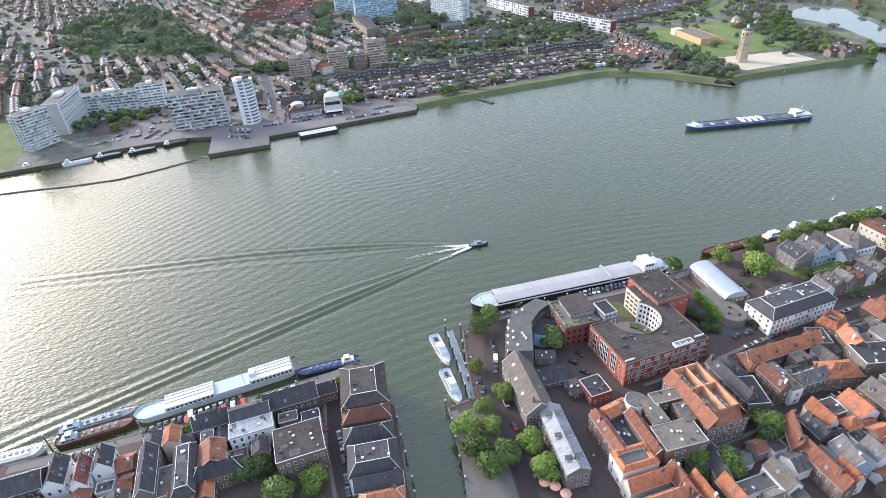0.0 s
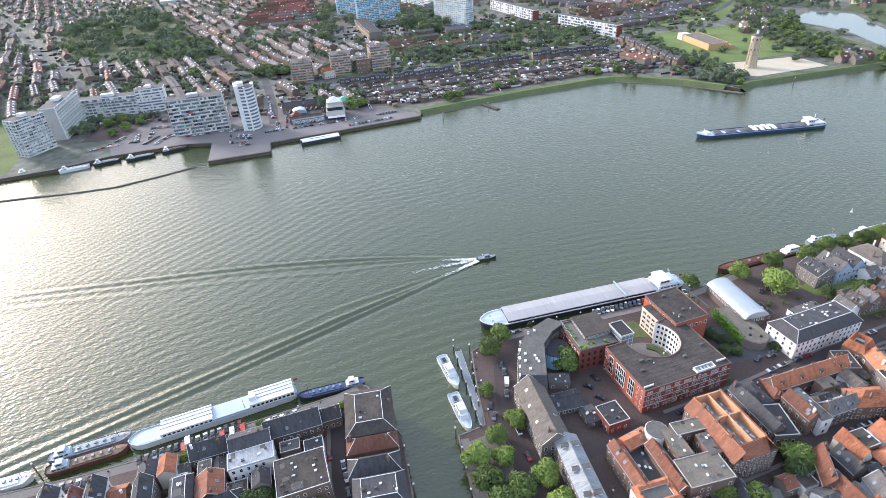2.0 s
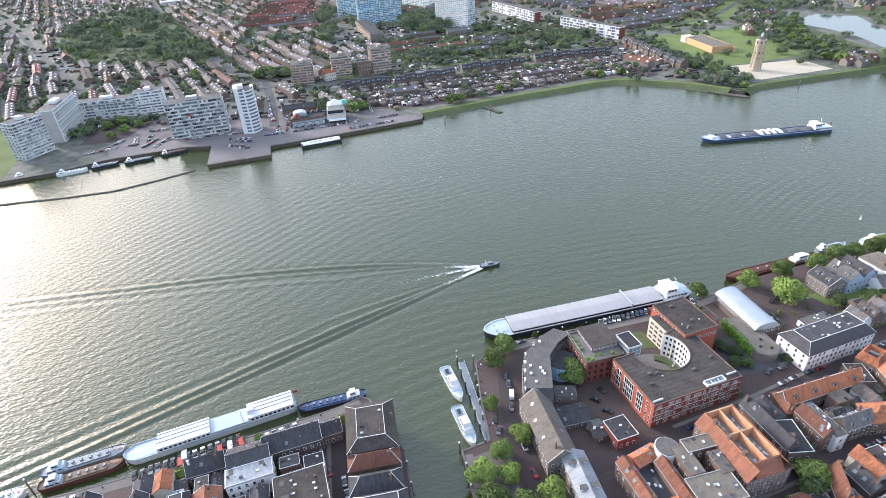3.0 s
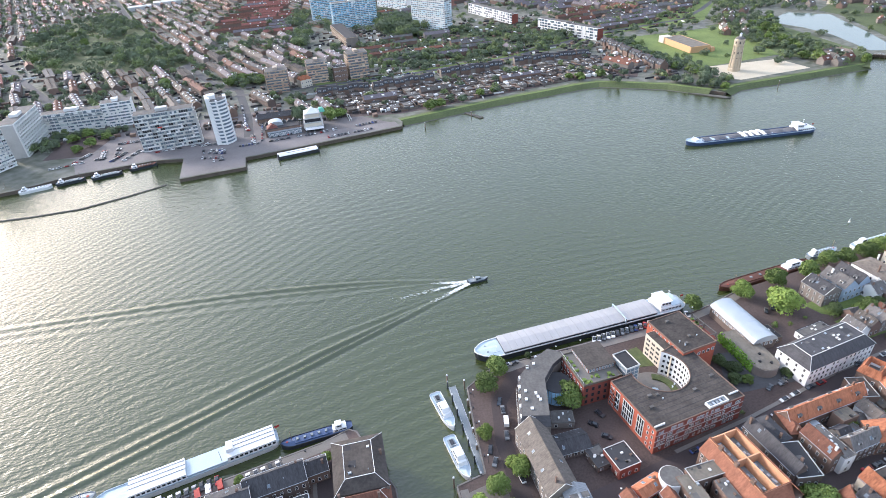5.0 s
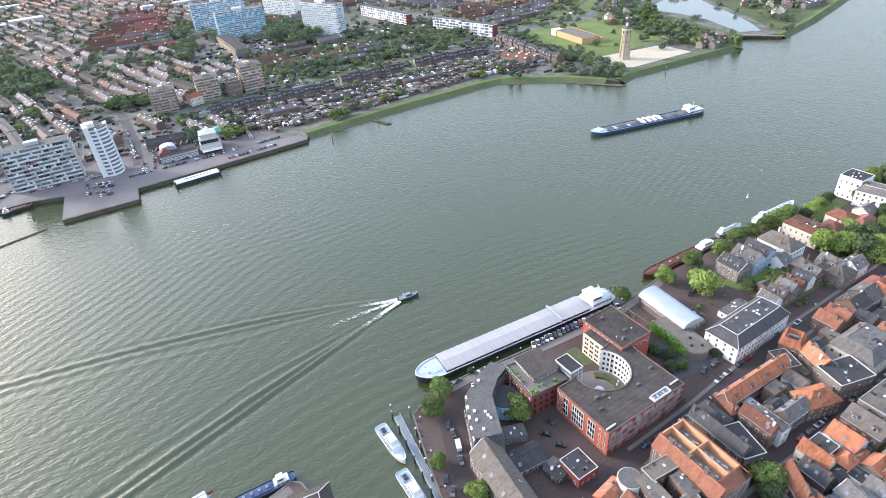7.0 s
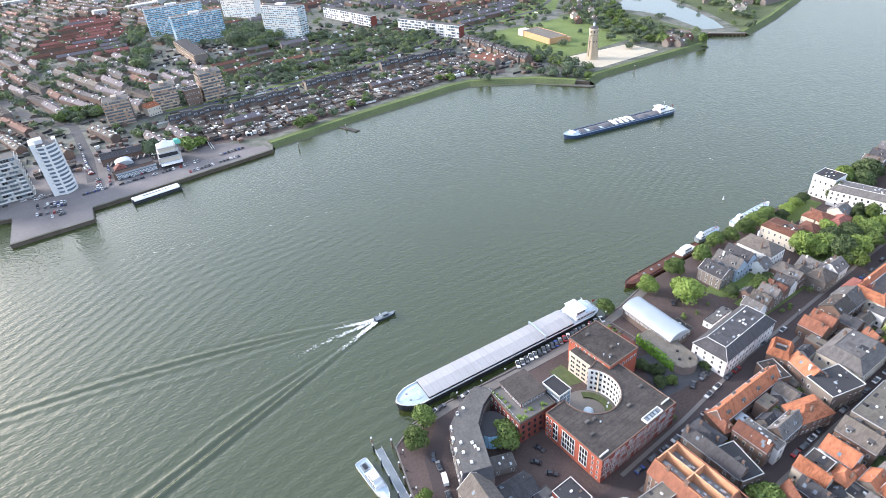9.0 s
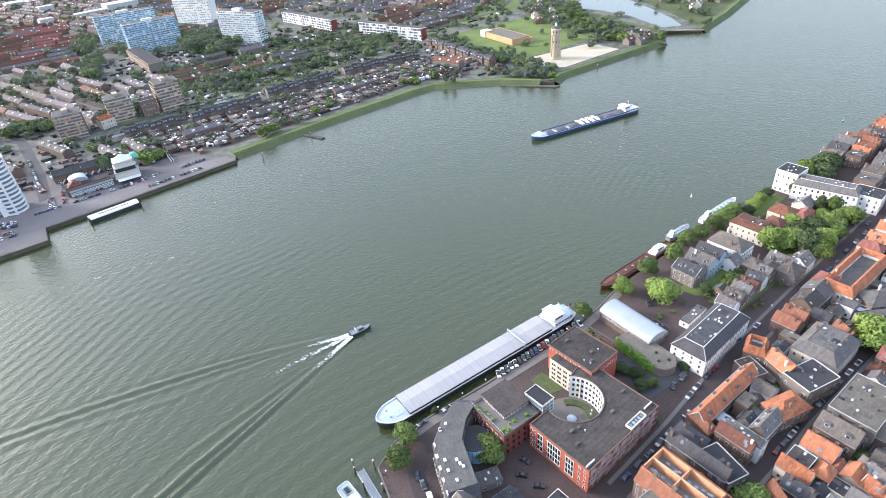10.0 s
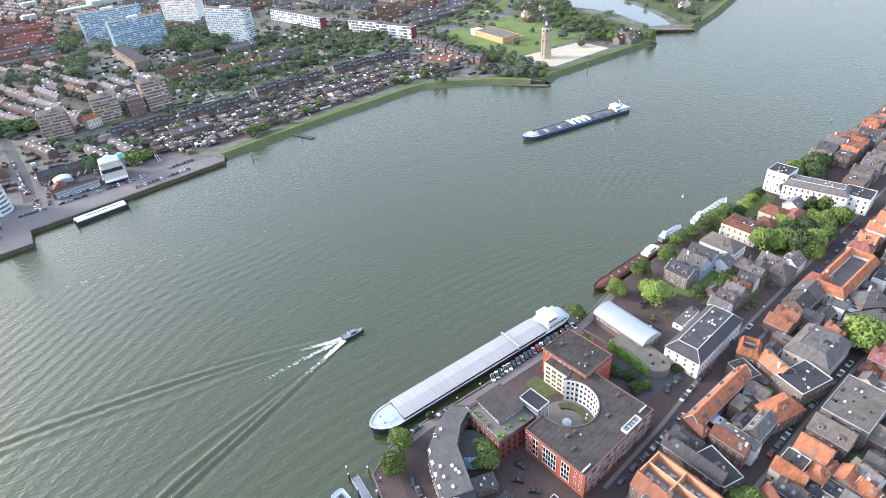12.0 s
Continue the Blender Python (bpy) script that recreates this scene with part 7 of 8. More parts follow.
def flats(x, y, l, d, rot, h, floors, bays, wall, front="glass_blue", name="apartment_building", label="", sides=("s",), end_bays=0, penthouse=True, parapet="paint_white", roof="felt_grey"):
    """A tall slab of flats: body, storeys of balconies on its fronts, roof."""
    e = thing(name, x, y, 3, rot, label, "apartment building")
    SPECIAL.append((x, y, max(l, d) / 2 + 12))
    part("wall", boxes((-l / 2, l / 2, -d / 2, d / 2, 0, h)), wall, e)
    bm = bmesh.new(); solid(bm, [rect(l + 0.6, d + 0.6, h), rect(l + 0.6, d + 0.6, h + 0.8)]); part("roof_edge", bm, parapet, e)
    part("roof", boxes((-l / 2, l / 2, -d / 2, d / 2, h + 0.8, h + 0.9)), roof, e)
    st = h / floors
    w = l / bays
    kinds = []
    for v in range(4):
        bm = bmesh.new()
        box(bm, -w / 2 + 0.15, w / 2 - 0.15, -0.05, 0.1, 1.0 if v < 2 else 0.3, st - 0.25, 1)
        box(bm, -w / 2, w / 2, -1.25, 0.0, -0.14, 0.16, 0)
        box(bm, -w / 2 + 0.1, w / 2 - 0.1 if v != 3 else 0.0, -1.2, -1.08, 0.12, (1.35, 1.35, 1.1, 1.6)[v], 2)
        box(bm, -0.12, 0.12, -0.12, 0.0, 0.12, st - 0.1, 0)
        box(bm, -w / 2, -w / 2 + 0.14, -1.15, 0.0, 0.12, st - 0.1, 0)
        if v in (1, 3):
            box(bm, 0.1, w / 2 - 0.2, -0.25, -0.06, 0.12, st - 0.2, 2)
        me = bpy.data.meshes.new("balcony"); bm.to_mesh(me); bm.free()
        for m in (parapet, "glass" if v == 2 else "glass_sky", front):
            me.materials.append(M[m])
        kinds.append(me)
    br = random.Random(int(abs(x) * 7 + y))
    for s in sides:
        if s in "sn":
            if y > 580:
                for f in range(floors):
                    bm = bmesh.new()
                    for k in range(bays):
                        q = -l / 2 + (k + 0.5) * w
                        box(bm, q - w / 2 + 0.15, q + w / 2 - 0.15, -0.05, 0.1, 1.0, st - 0.25, 1)
                        box(bm, q - w / 2 + 0.1, q + w / 2 - 0.1, -1.2, -1.08, 0.25, br.choice((1.0, 1.2, 1.2)), 2)
                        if br.random() < 0.4:
                            box(bm, q - w / 2 + 0.3, q + br.uniform(-0.2, 1) * w / 2.4, -0.25, -0.06, 0.12, st - 0.2, br.choice((0, 2)))
                        box(bm, q - w / 2, q - w / 2 + 0.14, -1.15, 0.0, 0.12, st - 0.1, 0)
                    box(bm, -l / 2, l / 2, -1.3, 0.0, -0.25, 0.25, 0)
                    o = part("balcony_band", bm, [parapet, "glass_sky", front], e)
                    o.matrix_basis = Matrix.Translation((0, -d / 2, f * st + 0.1))
                    o["kind"] = "stuff"
                continue
            for f in range(floors):
                for k in range(bays):
                    xx = -l / 2 + (k + 0.5) * w
                    m = Matrix.Translation((xx if s == "s" else -xx, -d / 2 if s == "s" else d / 2, f * st + 0.1)) @ Matrix.Rotation(0 if s == "s" else math.pi, 4, "Z")
                    again(br.choice(kinds + kinds[:1]), "balcony", m, e)["kind"] = "stuff"
        else:
            n = max(1, end_bays)
            for f in range(floors):
                for k in range(n):
                    yy = -d / 2 + (k + 0.5) * d / n
                    a = -math.pi / 2 if s == "w" else math.pi / 2
                    again(br.choice(kinds), "balcony", Matrix.Translation((-l / 2 if s == "w" else l / 2, yy, f * st + 0.1)) @ Matrix.Rotation(a, 4, "Z") @ Matrix.Diagonal((d / n / w, 1, 1, 1)), e)["kind"] = "stuff"
    if penthouse:
        part("plant_room", boxes((-l * 0.12, l * 0.08, -d * 0.25, d * 0.25, h + 0.9, h + 3.6)), parapet, e)
    return e


WHITE_FLATS = "white and grey slab of flats with rows of balconies"
flats(-362.1, 531.6, 28, 14, 64, 33, 12, 7, "concrete", "panel_mix", label=WHITE_FLATS, sides=("s", "w"), end_bays=3)
flats(-361.8, 588, 62, 14, 100, 31, 11, 14, "concrete", "panel_mix", label=WHITE_FLATS)
flats(-335, 633, 62, 13, 8, 19, 6, 15, "concrete", "panel_mix", label="long mid-rise block of grey flats with balconies")
flats(-292, 637, 28, 14, 14, 24, 8, 7, "paint_white", "paint_white", label="white stepped block of flats with balconies")
flats(-215.5, 556.5, 50, 14, 13.7, 33, 10, 13, "concrete", "panel_mix", label="grey slab of flats with pale panels and balconies", sides=("s", "e"), end_bays=2, parapet="concrete")
# one red awning on the front of that block
o_ = tagged(mesh_ob("awning", boxes((-1.9, 1.9, -0.5, 0, 0, 1.2)), "red_paint"), "red awning on a balcony of the flats", "awning")
o_.matrix_basis = pose(-219.2, 547.6, 23, 0, 0, 13.7)


def round_tower(x, y, rot):
    """White tower of flats with bowed balcony fronts."""
    e = thing("apartment_building", x, y, 3, rot, "white tower of flats with bowed balcony fronts", "apartment building")
    SPECIAL.append((x, y, 22))
    plan = [(-8, 8), (-8.5, -4)] + [(9.5 * math.sin(radians(a)) - 0.5, 1.5 - 10.5 * math.cos(radians(a))) for a in range(-52, 70, 10)] + [(8.5, 2), (8, 8)]
    part("wall", prism([(px * 0.9, py * 0.9) for px, py in plan], 0, 40), "glass_sky", e)
    part("core", boxes((-9.2, -5.2, -6.5, 8.2, 0, 43), (6.2, 9.0, 0.5, 8.2, 0, 41.5), (-1.2, 0.4, -9.6, -7, 0, 41.2)), "paint_white", e)
    for k in range(13):
        part("balcony_band", prism(plan, 0.2 + k * 3.25, 1.55 + k * 3.25 if k < 12 else 40.3), "steel_white" if k % 2 else "paint_white", e)
    part("roof", prism([(px * 0.95, py * 0.95) for px, py in plan], 40.3, 40.7), "slate_grey", e)
    part("plant_room", boxes((-7, 0, -1, 7, 40.7, 44)), "paint_white", e)


round_tower(-165.6, 553, 18)
BLUE = "tall slab of flats with pale blue balcony panels"
flats(-65, 1091.5, 76, 16, 12.7, 40, 14, 16, "paint_white", "panel_blue", label=BLUE, sides=("s", "w"), end_bays=2)
flats(-104, 1196, 92, 16, 11, 43, 15, 18, "paint_white", "panel_blue", label=BLUE, sides=("s", "w"), end_bays=2)
flats(63.5, 1008, 80, 16, -53.5, 46, 15, 16, "paint_white", "panel_pale", label="tall slab of white flats with brick end wall", sides=("s", "e"), end_bays=3)
flats(8, 1255, 96, 15, -53.5, 44, 15, 18, "paint_white", "panel_pale", label="tall slab of white flats")
flats(-79, 984, 126, 18, -75.3, 12, 4, 18, "brick_grey", "panel_tan", label="long low block of flats with cream balcony bands", penthouse=False, parapet="tan_stone", roof="felt_dark")
for x, y, h, r in ((-141, 714, 24, 8), (-97, 740, 24, 10), (-49, 747, 29, 14)):
    flats(x, y, 24, 20, r, h, 8 if h < 27 else 9, 6, "brick_brown", "panel_tan", label="brown and cream residential tower with balconies", sides=("s", "w"), end_bays=3, parapet="tan_stone")
for x, y, l, r in ((172, 1061, 150, -70), (243, 912, 64, -62), (268, 845 + 12, 64, -60)):
    flats(x, y, l, 11, r, 15, 4, int(l / 7), "brick_red", "paint_white", label="low white-banded block of flats with brick ends", penthouse=False)
SPECIAL += [(-359, 560, 60), (-335, 633, 45), (120, 1120, 40), (200, 1010, 40), (240, 910, 40)]


def terrace_row(x, y, l, d, rot, eave, rise, roof, wall, n, label, dorm=True, thing_name="terrace_row"):
    """A row of joined houses under one ridge, with chimneys, dormers and party walls."""
    e = thing(thing_name, x, y, 3, rot, label, "terrace", "terraces of the far bank")
    bm = bmesh.new()
    solid(bm, [[(s, -d / 2, 0), (s, d / 2, 0), (s, d / 2, eave), (s, 0, eave + rise), (s, -d / 2, eave)] for s in (-l / 2, l / 2)]); bmesh.ops.recalc_face_normals(bm, faces=bm.faces)
    part("wall", bm, wall, e)
    bm = bmesh.new()
    k = rise / (d / 2)
    for s in (-1, 1):
        lo, hi = (s * (d / 2 + 0.3), eave - 0.3 * k + 0.2), (0, eave + rise + 0.2)
        q = [(-l / 2, *lo), (l / 2, *lo), (l / 2, *hi), (-l / 2, *hi)]
        slab(bm, q if s < 0 else [q[1], q[0], q[3], q[2]], 0.2)
    part("roof", bm, roof, e)
    w = l / n
    bmc, bmd = bmesh.new(), bmesh.new()
    d0 = None
    for i in range(n):
        xx = -l / 2 + (i + 0.5) * w
        if i % 2 == 0:
            cx = xx - w / 2 + 0.5
            box(bmc, cx - 0.5, cx + 0.5, -0.4, 0.4, eave + rise - 0.6, eave + rise + 1.5)
        elif dorm == "each":
            for s in (-1, 1):
                bm = bmesh.new()
                box(bm, -1.3, 1.3, -1.0, 1.0, 0, 1.6, 0); box(bm, -1.1, 1.1, -1.04, 1.04, 0.4, 1.4, 1)
                m = Matrix.Translation((xx, s * d * 0.27, eave + rise * 0.25))
                if d0 is None:
                    d0 = part("dormer", bm, ["trim", "glass_sky"], e); d0.matrix_basis = m
                else:
                    bm.free(); again(d0, "dormer", m, e)
        elif dorm:
            for s in (-1, 1):
                box(bmd, xx - 1.3, xx + 1.3, s * d * 0.27 - 1, s * d * 0.27 + 1, eave + rise * 0.2, eave + rise * 0.2 + 1.7)
    part("roof_masonry", bmc, "brick_brown", e)["kind"] = "stuff"
    if len(bmd.verts):
        part("dormer_line", bmd, "trim", e)["kind"] = "stuff"
    else:
        bmd.free()
    return e


DARK = "row of brick houses with dark slate-grey roofs and dormers"


def dark_terrace(x, y, l, rot, n):
    """A stepped row of narrow houses, each set forward or back, with pale party walls and broad dormers."""
    e = thing("terrace_row", x, y, 3, rot, DARK, "terrace", "terraces of the far bank")
    r = random.Random(int(x) + 200)
    w = l / n
    proto = None
    for i in range(n):
        cx, oy, ev = -l / 2 + (i + 0.5) * w, (0, 0, 1.6, 1.6, -0.8)[i % 5] + r.uniform(-0.3, 0.3), 5.6 + (i // 2 % 2) * 0.9
        x0, x1 = cx - w / 2 + 0.02, cx + w / 2 - 0.02
        bm = bmesh.new()
        sec = [(-5, 0), (5, 0), (5, ev), (1, ev + 4.2), (-1.5, ev + 4.2), (-5, ev)]
        solid(bm, [[(q, py + oy, pz) for py, pz in sec] for q in (x0, x1)]); bmesh.ops.recalc_face_normals(bm, faces=bm.faces)
        part("house_wall", bm, "brick_brown" if i % 3 else "brick_grey", e)
        bm = bmesh.new()
        sec = [(-5.3, ev - 0.2), (-1.5, ev + 4.25), (1, ev + 4.25), (5.3, ev - 0.2), (5.3, ev + 0.1), (1.1, ev + 4.55), (-1.6, ev + 4.55), (-5.3, ev + 0.1)]
        solid(bm, [[(q, py + oy, pz) for py, pz in sec] for q in (x0, x1)]); bmesh.ops.recalc_face_normals(bm, faces=bm.faces)
        part("roof", bm, "slate_dark", e)
        for s_ in (-1, 1):
            m = Matrix.Translation((cx, oy + s_ * 3.2, ev + 0.7)) @ Matrix.Rotation(0 if s_ < 0 else math.pi, 4, "Z")
            if proto is None:
                bm = boxes((-1.5, 1.5, -1.2, 1.6, 0, 1.9))
                box(bm, -1.65, 1.65, -1.35, 1.6, 1.9, 2.1, 0)
                box(bm, -1.2, 1.2, -1.26, -1.15, 0.5, 1.7, 1)
                for f in bm.faces:
                    if f.material_index == 0 and f.calc_center_median().z < 1.89:
                        f.material_index = 2
                proto = part("dormer", bm, ["felt_grey", "glass_sky", "trim"], e)
                proto.matrix_basis = m
            else:
                again(proto, "dormer", m, e)
        if i % 3 == 0:
            part("party_wall", boxes((x0 - 0.2, x0 + 0.2, -4.6 + oy, 4.2 + oy, ev - 1, ev + 3.2)), "brick_grey", e)
        if i % 2:
            part("chimney", boxes((x1 - 1.0, x1 - 0.3, oy - 0.5, oy + 0.5, ev + 4, ev + 6)), "brick_brown", e)


for x, y, l, r in ((-63.5, 675, 58, 6), (5, 685, 72, 14), (88, 715, 78, 10), (191, 738, 96, 4)):
    dark_terrace(x, y, l, r, int(l / 5.6))
    SPECIAL.append((x, y, l / 2 + 3))
    ROWS.append((x, y, l, 14, r))
dark_terrace(288, 727, 146, -83, 24)
ROWS.append((288, 727, 146, 14, -83))
SPECIAL += [(275, 770, 25), (300, 730, 30), (310, 690, 25)]


def water_tower():
    e = thing("water_tower", 368, 633, 3, 0, "tall pale stone water tower with a domed lantern", "water tower")
    bm = bmesh.new()
    prof = [(6.2, 0), (6.0, 3), (5.2, 3.2), (4.5, 26), (5.2, 27), (5.4, 33), (4.8, 33.6)]
    n = 16
    solid(bm, [[(r * math.cos(2 * math.pi * i / n), r * math.sin(2 * math.pi * i / n), z) for i in range(n)] for r, z in prof])
    part("shaft", bm, "gold_stone", e)
    bm = bmesh.new(); solid(bm, [[(r * math.cos(2 * math.pi * i / n), r * math.sin(2 * math.pi * i / n), z) for i in range(n)] for r, z in ((5.0, 33.6), (3.6, 35.2), (1.6, 36.0))])
    part("roof", bm, "slate_grey", e)
    bm = bmesh.new(); tube(bm, 0, 0, 36, 38.6, 1.3, 1.2, 10); part("lantern", bm, "paint_white", e)
    bm = bmesh.new(); tube(bm, 0, 0, 38.6, 40, 1.5, 0.1, 10); part("lantern_roof", bm, "metal_grey", e)
    for k in range(8):
        a = 2 * math.pi * k / 8
        bm = bmesh.new(); bar(bm, (5.9 * math.cos(a), 5.9 * math.sin(a), 0), (4.7 * math.cos(a), 4.7 * math.sin(a), 26.5), 0.9); part("buttress", bm, "gold_stone", e)
        for z in (6, 12, 18, 29):
            r_ = 5.0 - z * 0.022 if z < 26 else 5.35
            again(WIN_DARK, "window", Matrix.Rotation(a + math.pi / 8 + math.pi / 2, 4, "Z") @ Matrix.Translation((0, -r_, z)) @ Matrix.Diagonal((1.1, 1, 2.4, 1)), e)
    SPECIAL.append((368, 633, 60))


water_tower()


def sports_hall():
    e = thing("sports_hall", 369, 752, 3, 96, "low sports hall with orange walls and grey flat roof", "hall")
    part("wall", boxes((-33, 33, -13, 13, 0, 7)), "orange_paint", e)
    part("roof", boxes((-32.5, 32.5, -12.5, 12.5, 7, 7.3)), "felt_beige", e)
    bm = bmesh.new(); ring(bm, 66.4, 26.4, 6.6, 7.6, 0.6); part("parapet", bm, "orange_paint", e)
    part("entrance_block", boxes((-36, -28, -18, -13, 0, 5)), "orange_paint", e)
    part("entrance_block", boxes((28, 40, 2, 14, 0, 8)), "plaster_cream", e)


sports_hall()
SPECIAL.append((369, 752, 75))
SPECIAL.append((430, 700, 60))


def restaurant():
    e = thing("harbour_restaurant", -115, 566, 3, 14, "long brick harbour building with barrel roof and glazed front", "restaurant")
    part("wall", boxes((-17, 15, -9, 9, 0, 7)), "brick_brown", e)
    part("roof", boxes((-17.2, 15.2, -9.2, 9.2, 7, 7.4)), "felt_dark", e)
    for k in range(6):
        bm = bmesh.new(); solid(bm, [rect(4.8, 5, 7.4, -14 + k * 5.2, 6), rect(0.2, 4.6, 10, -14 + k * 5.2, 6)]); part("roof_gable", bm, "slate_dark", e)
    windows(e, (-15, -12.02), (16, -12.02), 0.8, 1, 3, 2.2, 1.7, 2.8, WIN_PALE)
    part("glazed_front", boxes((-15, 16, -12, -9, 0, 4.5)), "glass_sky", e)
    part("front_roof", boxes((-15.3, 16.3, -12.3, -9, 4.5, 4.8)), "metal_grey", e)
    bm = bmesh.new()
    outl = [(7 * -math.cos(math.pi * k / 12), 7.4 + 4.0 * math.sin(math.pi * k / 12)) for k in range(13)]
    solid(bm, [[(a - 6, b, z) for a, z in outl] for b in (-2, 9)]); bmesh.ops.recalc_face_normals(bm, faces=bm.faces)
    part("barrel_roof", bm, "metal_grey", e)
    bm = bmesh.new(); solid(bm, [rect(10, 9, 7.4, -10, -4), rect(0.2, 6, 11, -10, -4)]); part("tiled_roof", bm, "tile_red", e)
    f = thing("pavilion_tower", -86.5, 570, 3, 8, "white and cream pavilion with tented roof and terraces", "pavilion")
    for k, (a, z) in enumerate(((17, 0), (16, 4), (15, 8), (13.5, 12))):
        part("storey", boxes((-a / 2, a / 2, -a / 2, a / 2, z, z + 3.2)), "plaster_cream" if k % 2 else "glass", f)
        part("gallery", boxes((-a / 2 - 0.8, a / 2 + 0.8, -a / 2 - 0.8, a / 2 + 0.8, z + 3.2, z + 4)), "concrete", f)
    bm = bmesh.new(); solid(bm, [rect(12, 12, 16), rect(6, 6, 18), rect(1.5, 1.5, 20)]); part("tent_roof", bm, "steel_white", f)
    bm = bmesh.new(); solid(bm, [rect(7, 9, 14, 9, 5), rect(3, 5, 17, 9, 5)]); part("green_canopy", bm, "tent", f)
    part("awning", boxes((-8, 9, -15, -9, 3.0, 3.4)), "steel_white", f, "broad white terrace awning")
    for x in (-7.5, 0, 8.5):
        part("awning_post", boxes((x - 0.1, x + 0.1, -14.9, -14.7, 0, 3)), "steel_grey", f)
    for k in range(3):
        bm = bmesh.new(); solid(bm, [rect(4, 4, 5, -12 + k * 4.5, 16 + k), rect(0.3, 0.3, 8, -12 + k * 4.5, 16 + k)]); part("party_tent", bm, "steel_white", f)


restaurant()
SPECIAL += [(-112, 568, 25), (-86, 575, 20), (-165, 560, 30)]
house(-125, 600, 40, 14, 12, 9, 3, "gable", "slate_dark", "brick_brown", label="long brick harbour warehouse with dark roof", name="warehouse")
house(-141, 715 + 14, 20, 16, 10, 21, 0, "flat", "felt_grey", "brick_grey", label="grey flat-roofed office behind the tower", name="office_block")
house(-112, 722, 14, 12, 30, 12, 3, "well", "tile_orange", "plaster_cream", label="house with bright orange roof", name="house")
house(-70, 735, 16, 14, 12, 20, 2, "flat", "felt_dark", "brick_brown", label="brown brick block beside the tower", name="apartment_block")

glaze()

# houses round the pond and on the point
pr_ = random.Random(3)
for x, y, a in ((468, 628, 15), (482, 640, 100), (478, 618, 15), (496, 630, 20), (505, 650, 110), (490, 655, 15), (450, 800, 70), (462, 830, 75), (478, 862, 70), (500, 880, 60), (515, 905, 60), (497, 842, 75), (470, 790, 65), (520, 930, 50), (545, 925, 40), (662, 790, 60), (680, 760, 50), (668, 725, 40), (650, 715, 60), (700, 745, 40), (720, 775, 40), (700, 800, 45), (740, 800, 40), (700, 860, 40), (715, 835, 45), (735, 850, 40), (690, 905, 30), (730, 890, 35), (760, 870, 40), (745, 915, 30), (700, 940, 30), (780, 910, 35), (660, 935, 20), (640, 960, 15), (790, 880, 40), (810, 930, 40)):
    terrace_row(x, y, pr_.uniform(11, 18), 9, a, 5.2, 3.8, pr_.choice(("slate_brown", "tile_red_brown", "slate_grey", "slate_brown")), pr_.choice(("brick_brown", "brick_grey", "plaster_cream")), 3, "pondside row of small houses with brown roof")
    ROWS.append((x, y, 18, 10, a))
fb = thing("footbridge", 556, 631, 0, -40, "wooden footbridge over the creek mouth", "bridge")
part("deck", boxes((-22, 22, -1.3, 1.3, 3.2, 3.5)), "wood", fb)
for s_ in (-1, 1):
    part("railing", boxes((-22, 22, s_ * 1.25 - 0.06, s_ * 1.25 + 0.06, 4.4, 4.55)), "trim", fb)
for k in range(10):
    part("bridge_post", boxes((-20 + k * 4.4, -19.7 + k * 4.4, -1.35, 1.35, -2, 4.45)), "wood", fb)

# low houses with walled yards between the dike and the terraces
lowr = random.Random(31)
for gx in range(0, 23):
    for gy in range(0, 6):
        x, y = -62 + gx * 13.8 + lowr.uniform(-0.6, 0.6) - gy * 3.5, 588 + gy * 15.5 + lowr.uniform(-0.8, 0.8) + gx * 3.9
        edge = 559 + max(0, x) * 0.31 if x < 214 else 626 - (x - 214) * 0.6
        if y < edge + 22 or y > 668 + max(0, x) * 0.28 + 5 or (x < -30 and y < 600) or lowr.random() < 0.14:
            continue
        m = lowr.choice(("felt_brown", "felt_grey", "felt_brown", "felt_dark", "felt_beige", "felt_grey"))
        e = thing("patio_house", round(x, 1), round(y, 1), 3, 14 + lowr.choice((0, 0, 180)), "low brick patio house with flat felt roof and walled yard", "house", "patio houses")
        w_, d_ = lowr.uniform(4.5, 6.5), lowr.uniform(4, 5)
        part("wall", boxes((-w_, 3.5, -d_, d_, 0, 3.3), (-w_, -1, -8.6, -d_, 0, 2.7)), lowr.choice(("brick_brown", "brick_grey", "brick_dark")), e)
        bm = boxes((-w_ - 0.2, 3.7, -d_ - 0.2, d_ + 0.2, 3.3, 3.6), (-w_ - 0.2, -0.8, -8.8, -d_ - 0.2, 2.7, 2.95))
        for k in range(lowr.choice((1, 2, 3))):
            u, v = lowr.uniform(-w_ + 1, 2.5), lowr.uniform(-d_ + 1, d_ - 1)
            box(bm, u - 0.6, u + 0.6, v - 0.5, v + 0.5, 3.6, 4.0, 1)
        part("roof", bm, [m, "trim"], e)
        part("yard_wall", prism([(3.5, d_ - 0.2), (7.1, d_ - 0.2), (7.1, -8.5), (-1, -8.5), (-1, -8.7), (7.3, -8.7), (7.3, d_), (3.5, d_)], 0, 1.9), lowr.choice(("brick_dark", "brick_brown", "felt_beige")), e)

# housing rows
WOODS = [(-625, 1060), (-690, 1230), (-690, 1420), (-600, 1420), (-500, 1260), (-410, 1090), (-330, 985), (-300, 900), (-320, 865), (-420, 885), (-520, 915)]


def inside(p, poly):
    c = False
    for (x0, y0), (x1, y1) in zip(poly, poly[1:] + poly[:1]):
        if (y0 > p[1]) != (y1 > p[1]) and p[0] < (x1 - x0) * (p[1] - y0) / (y1 - y0) + x0:
            c = not c
    return c


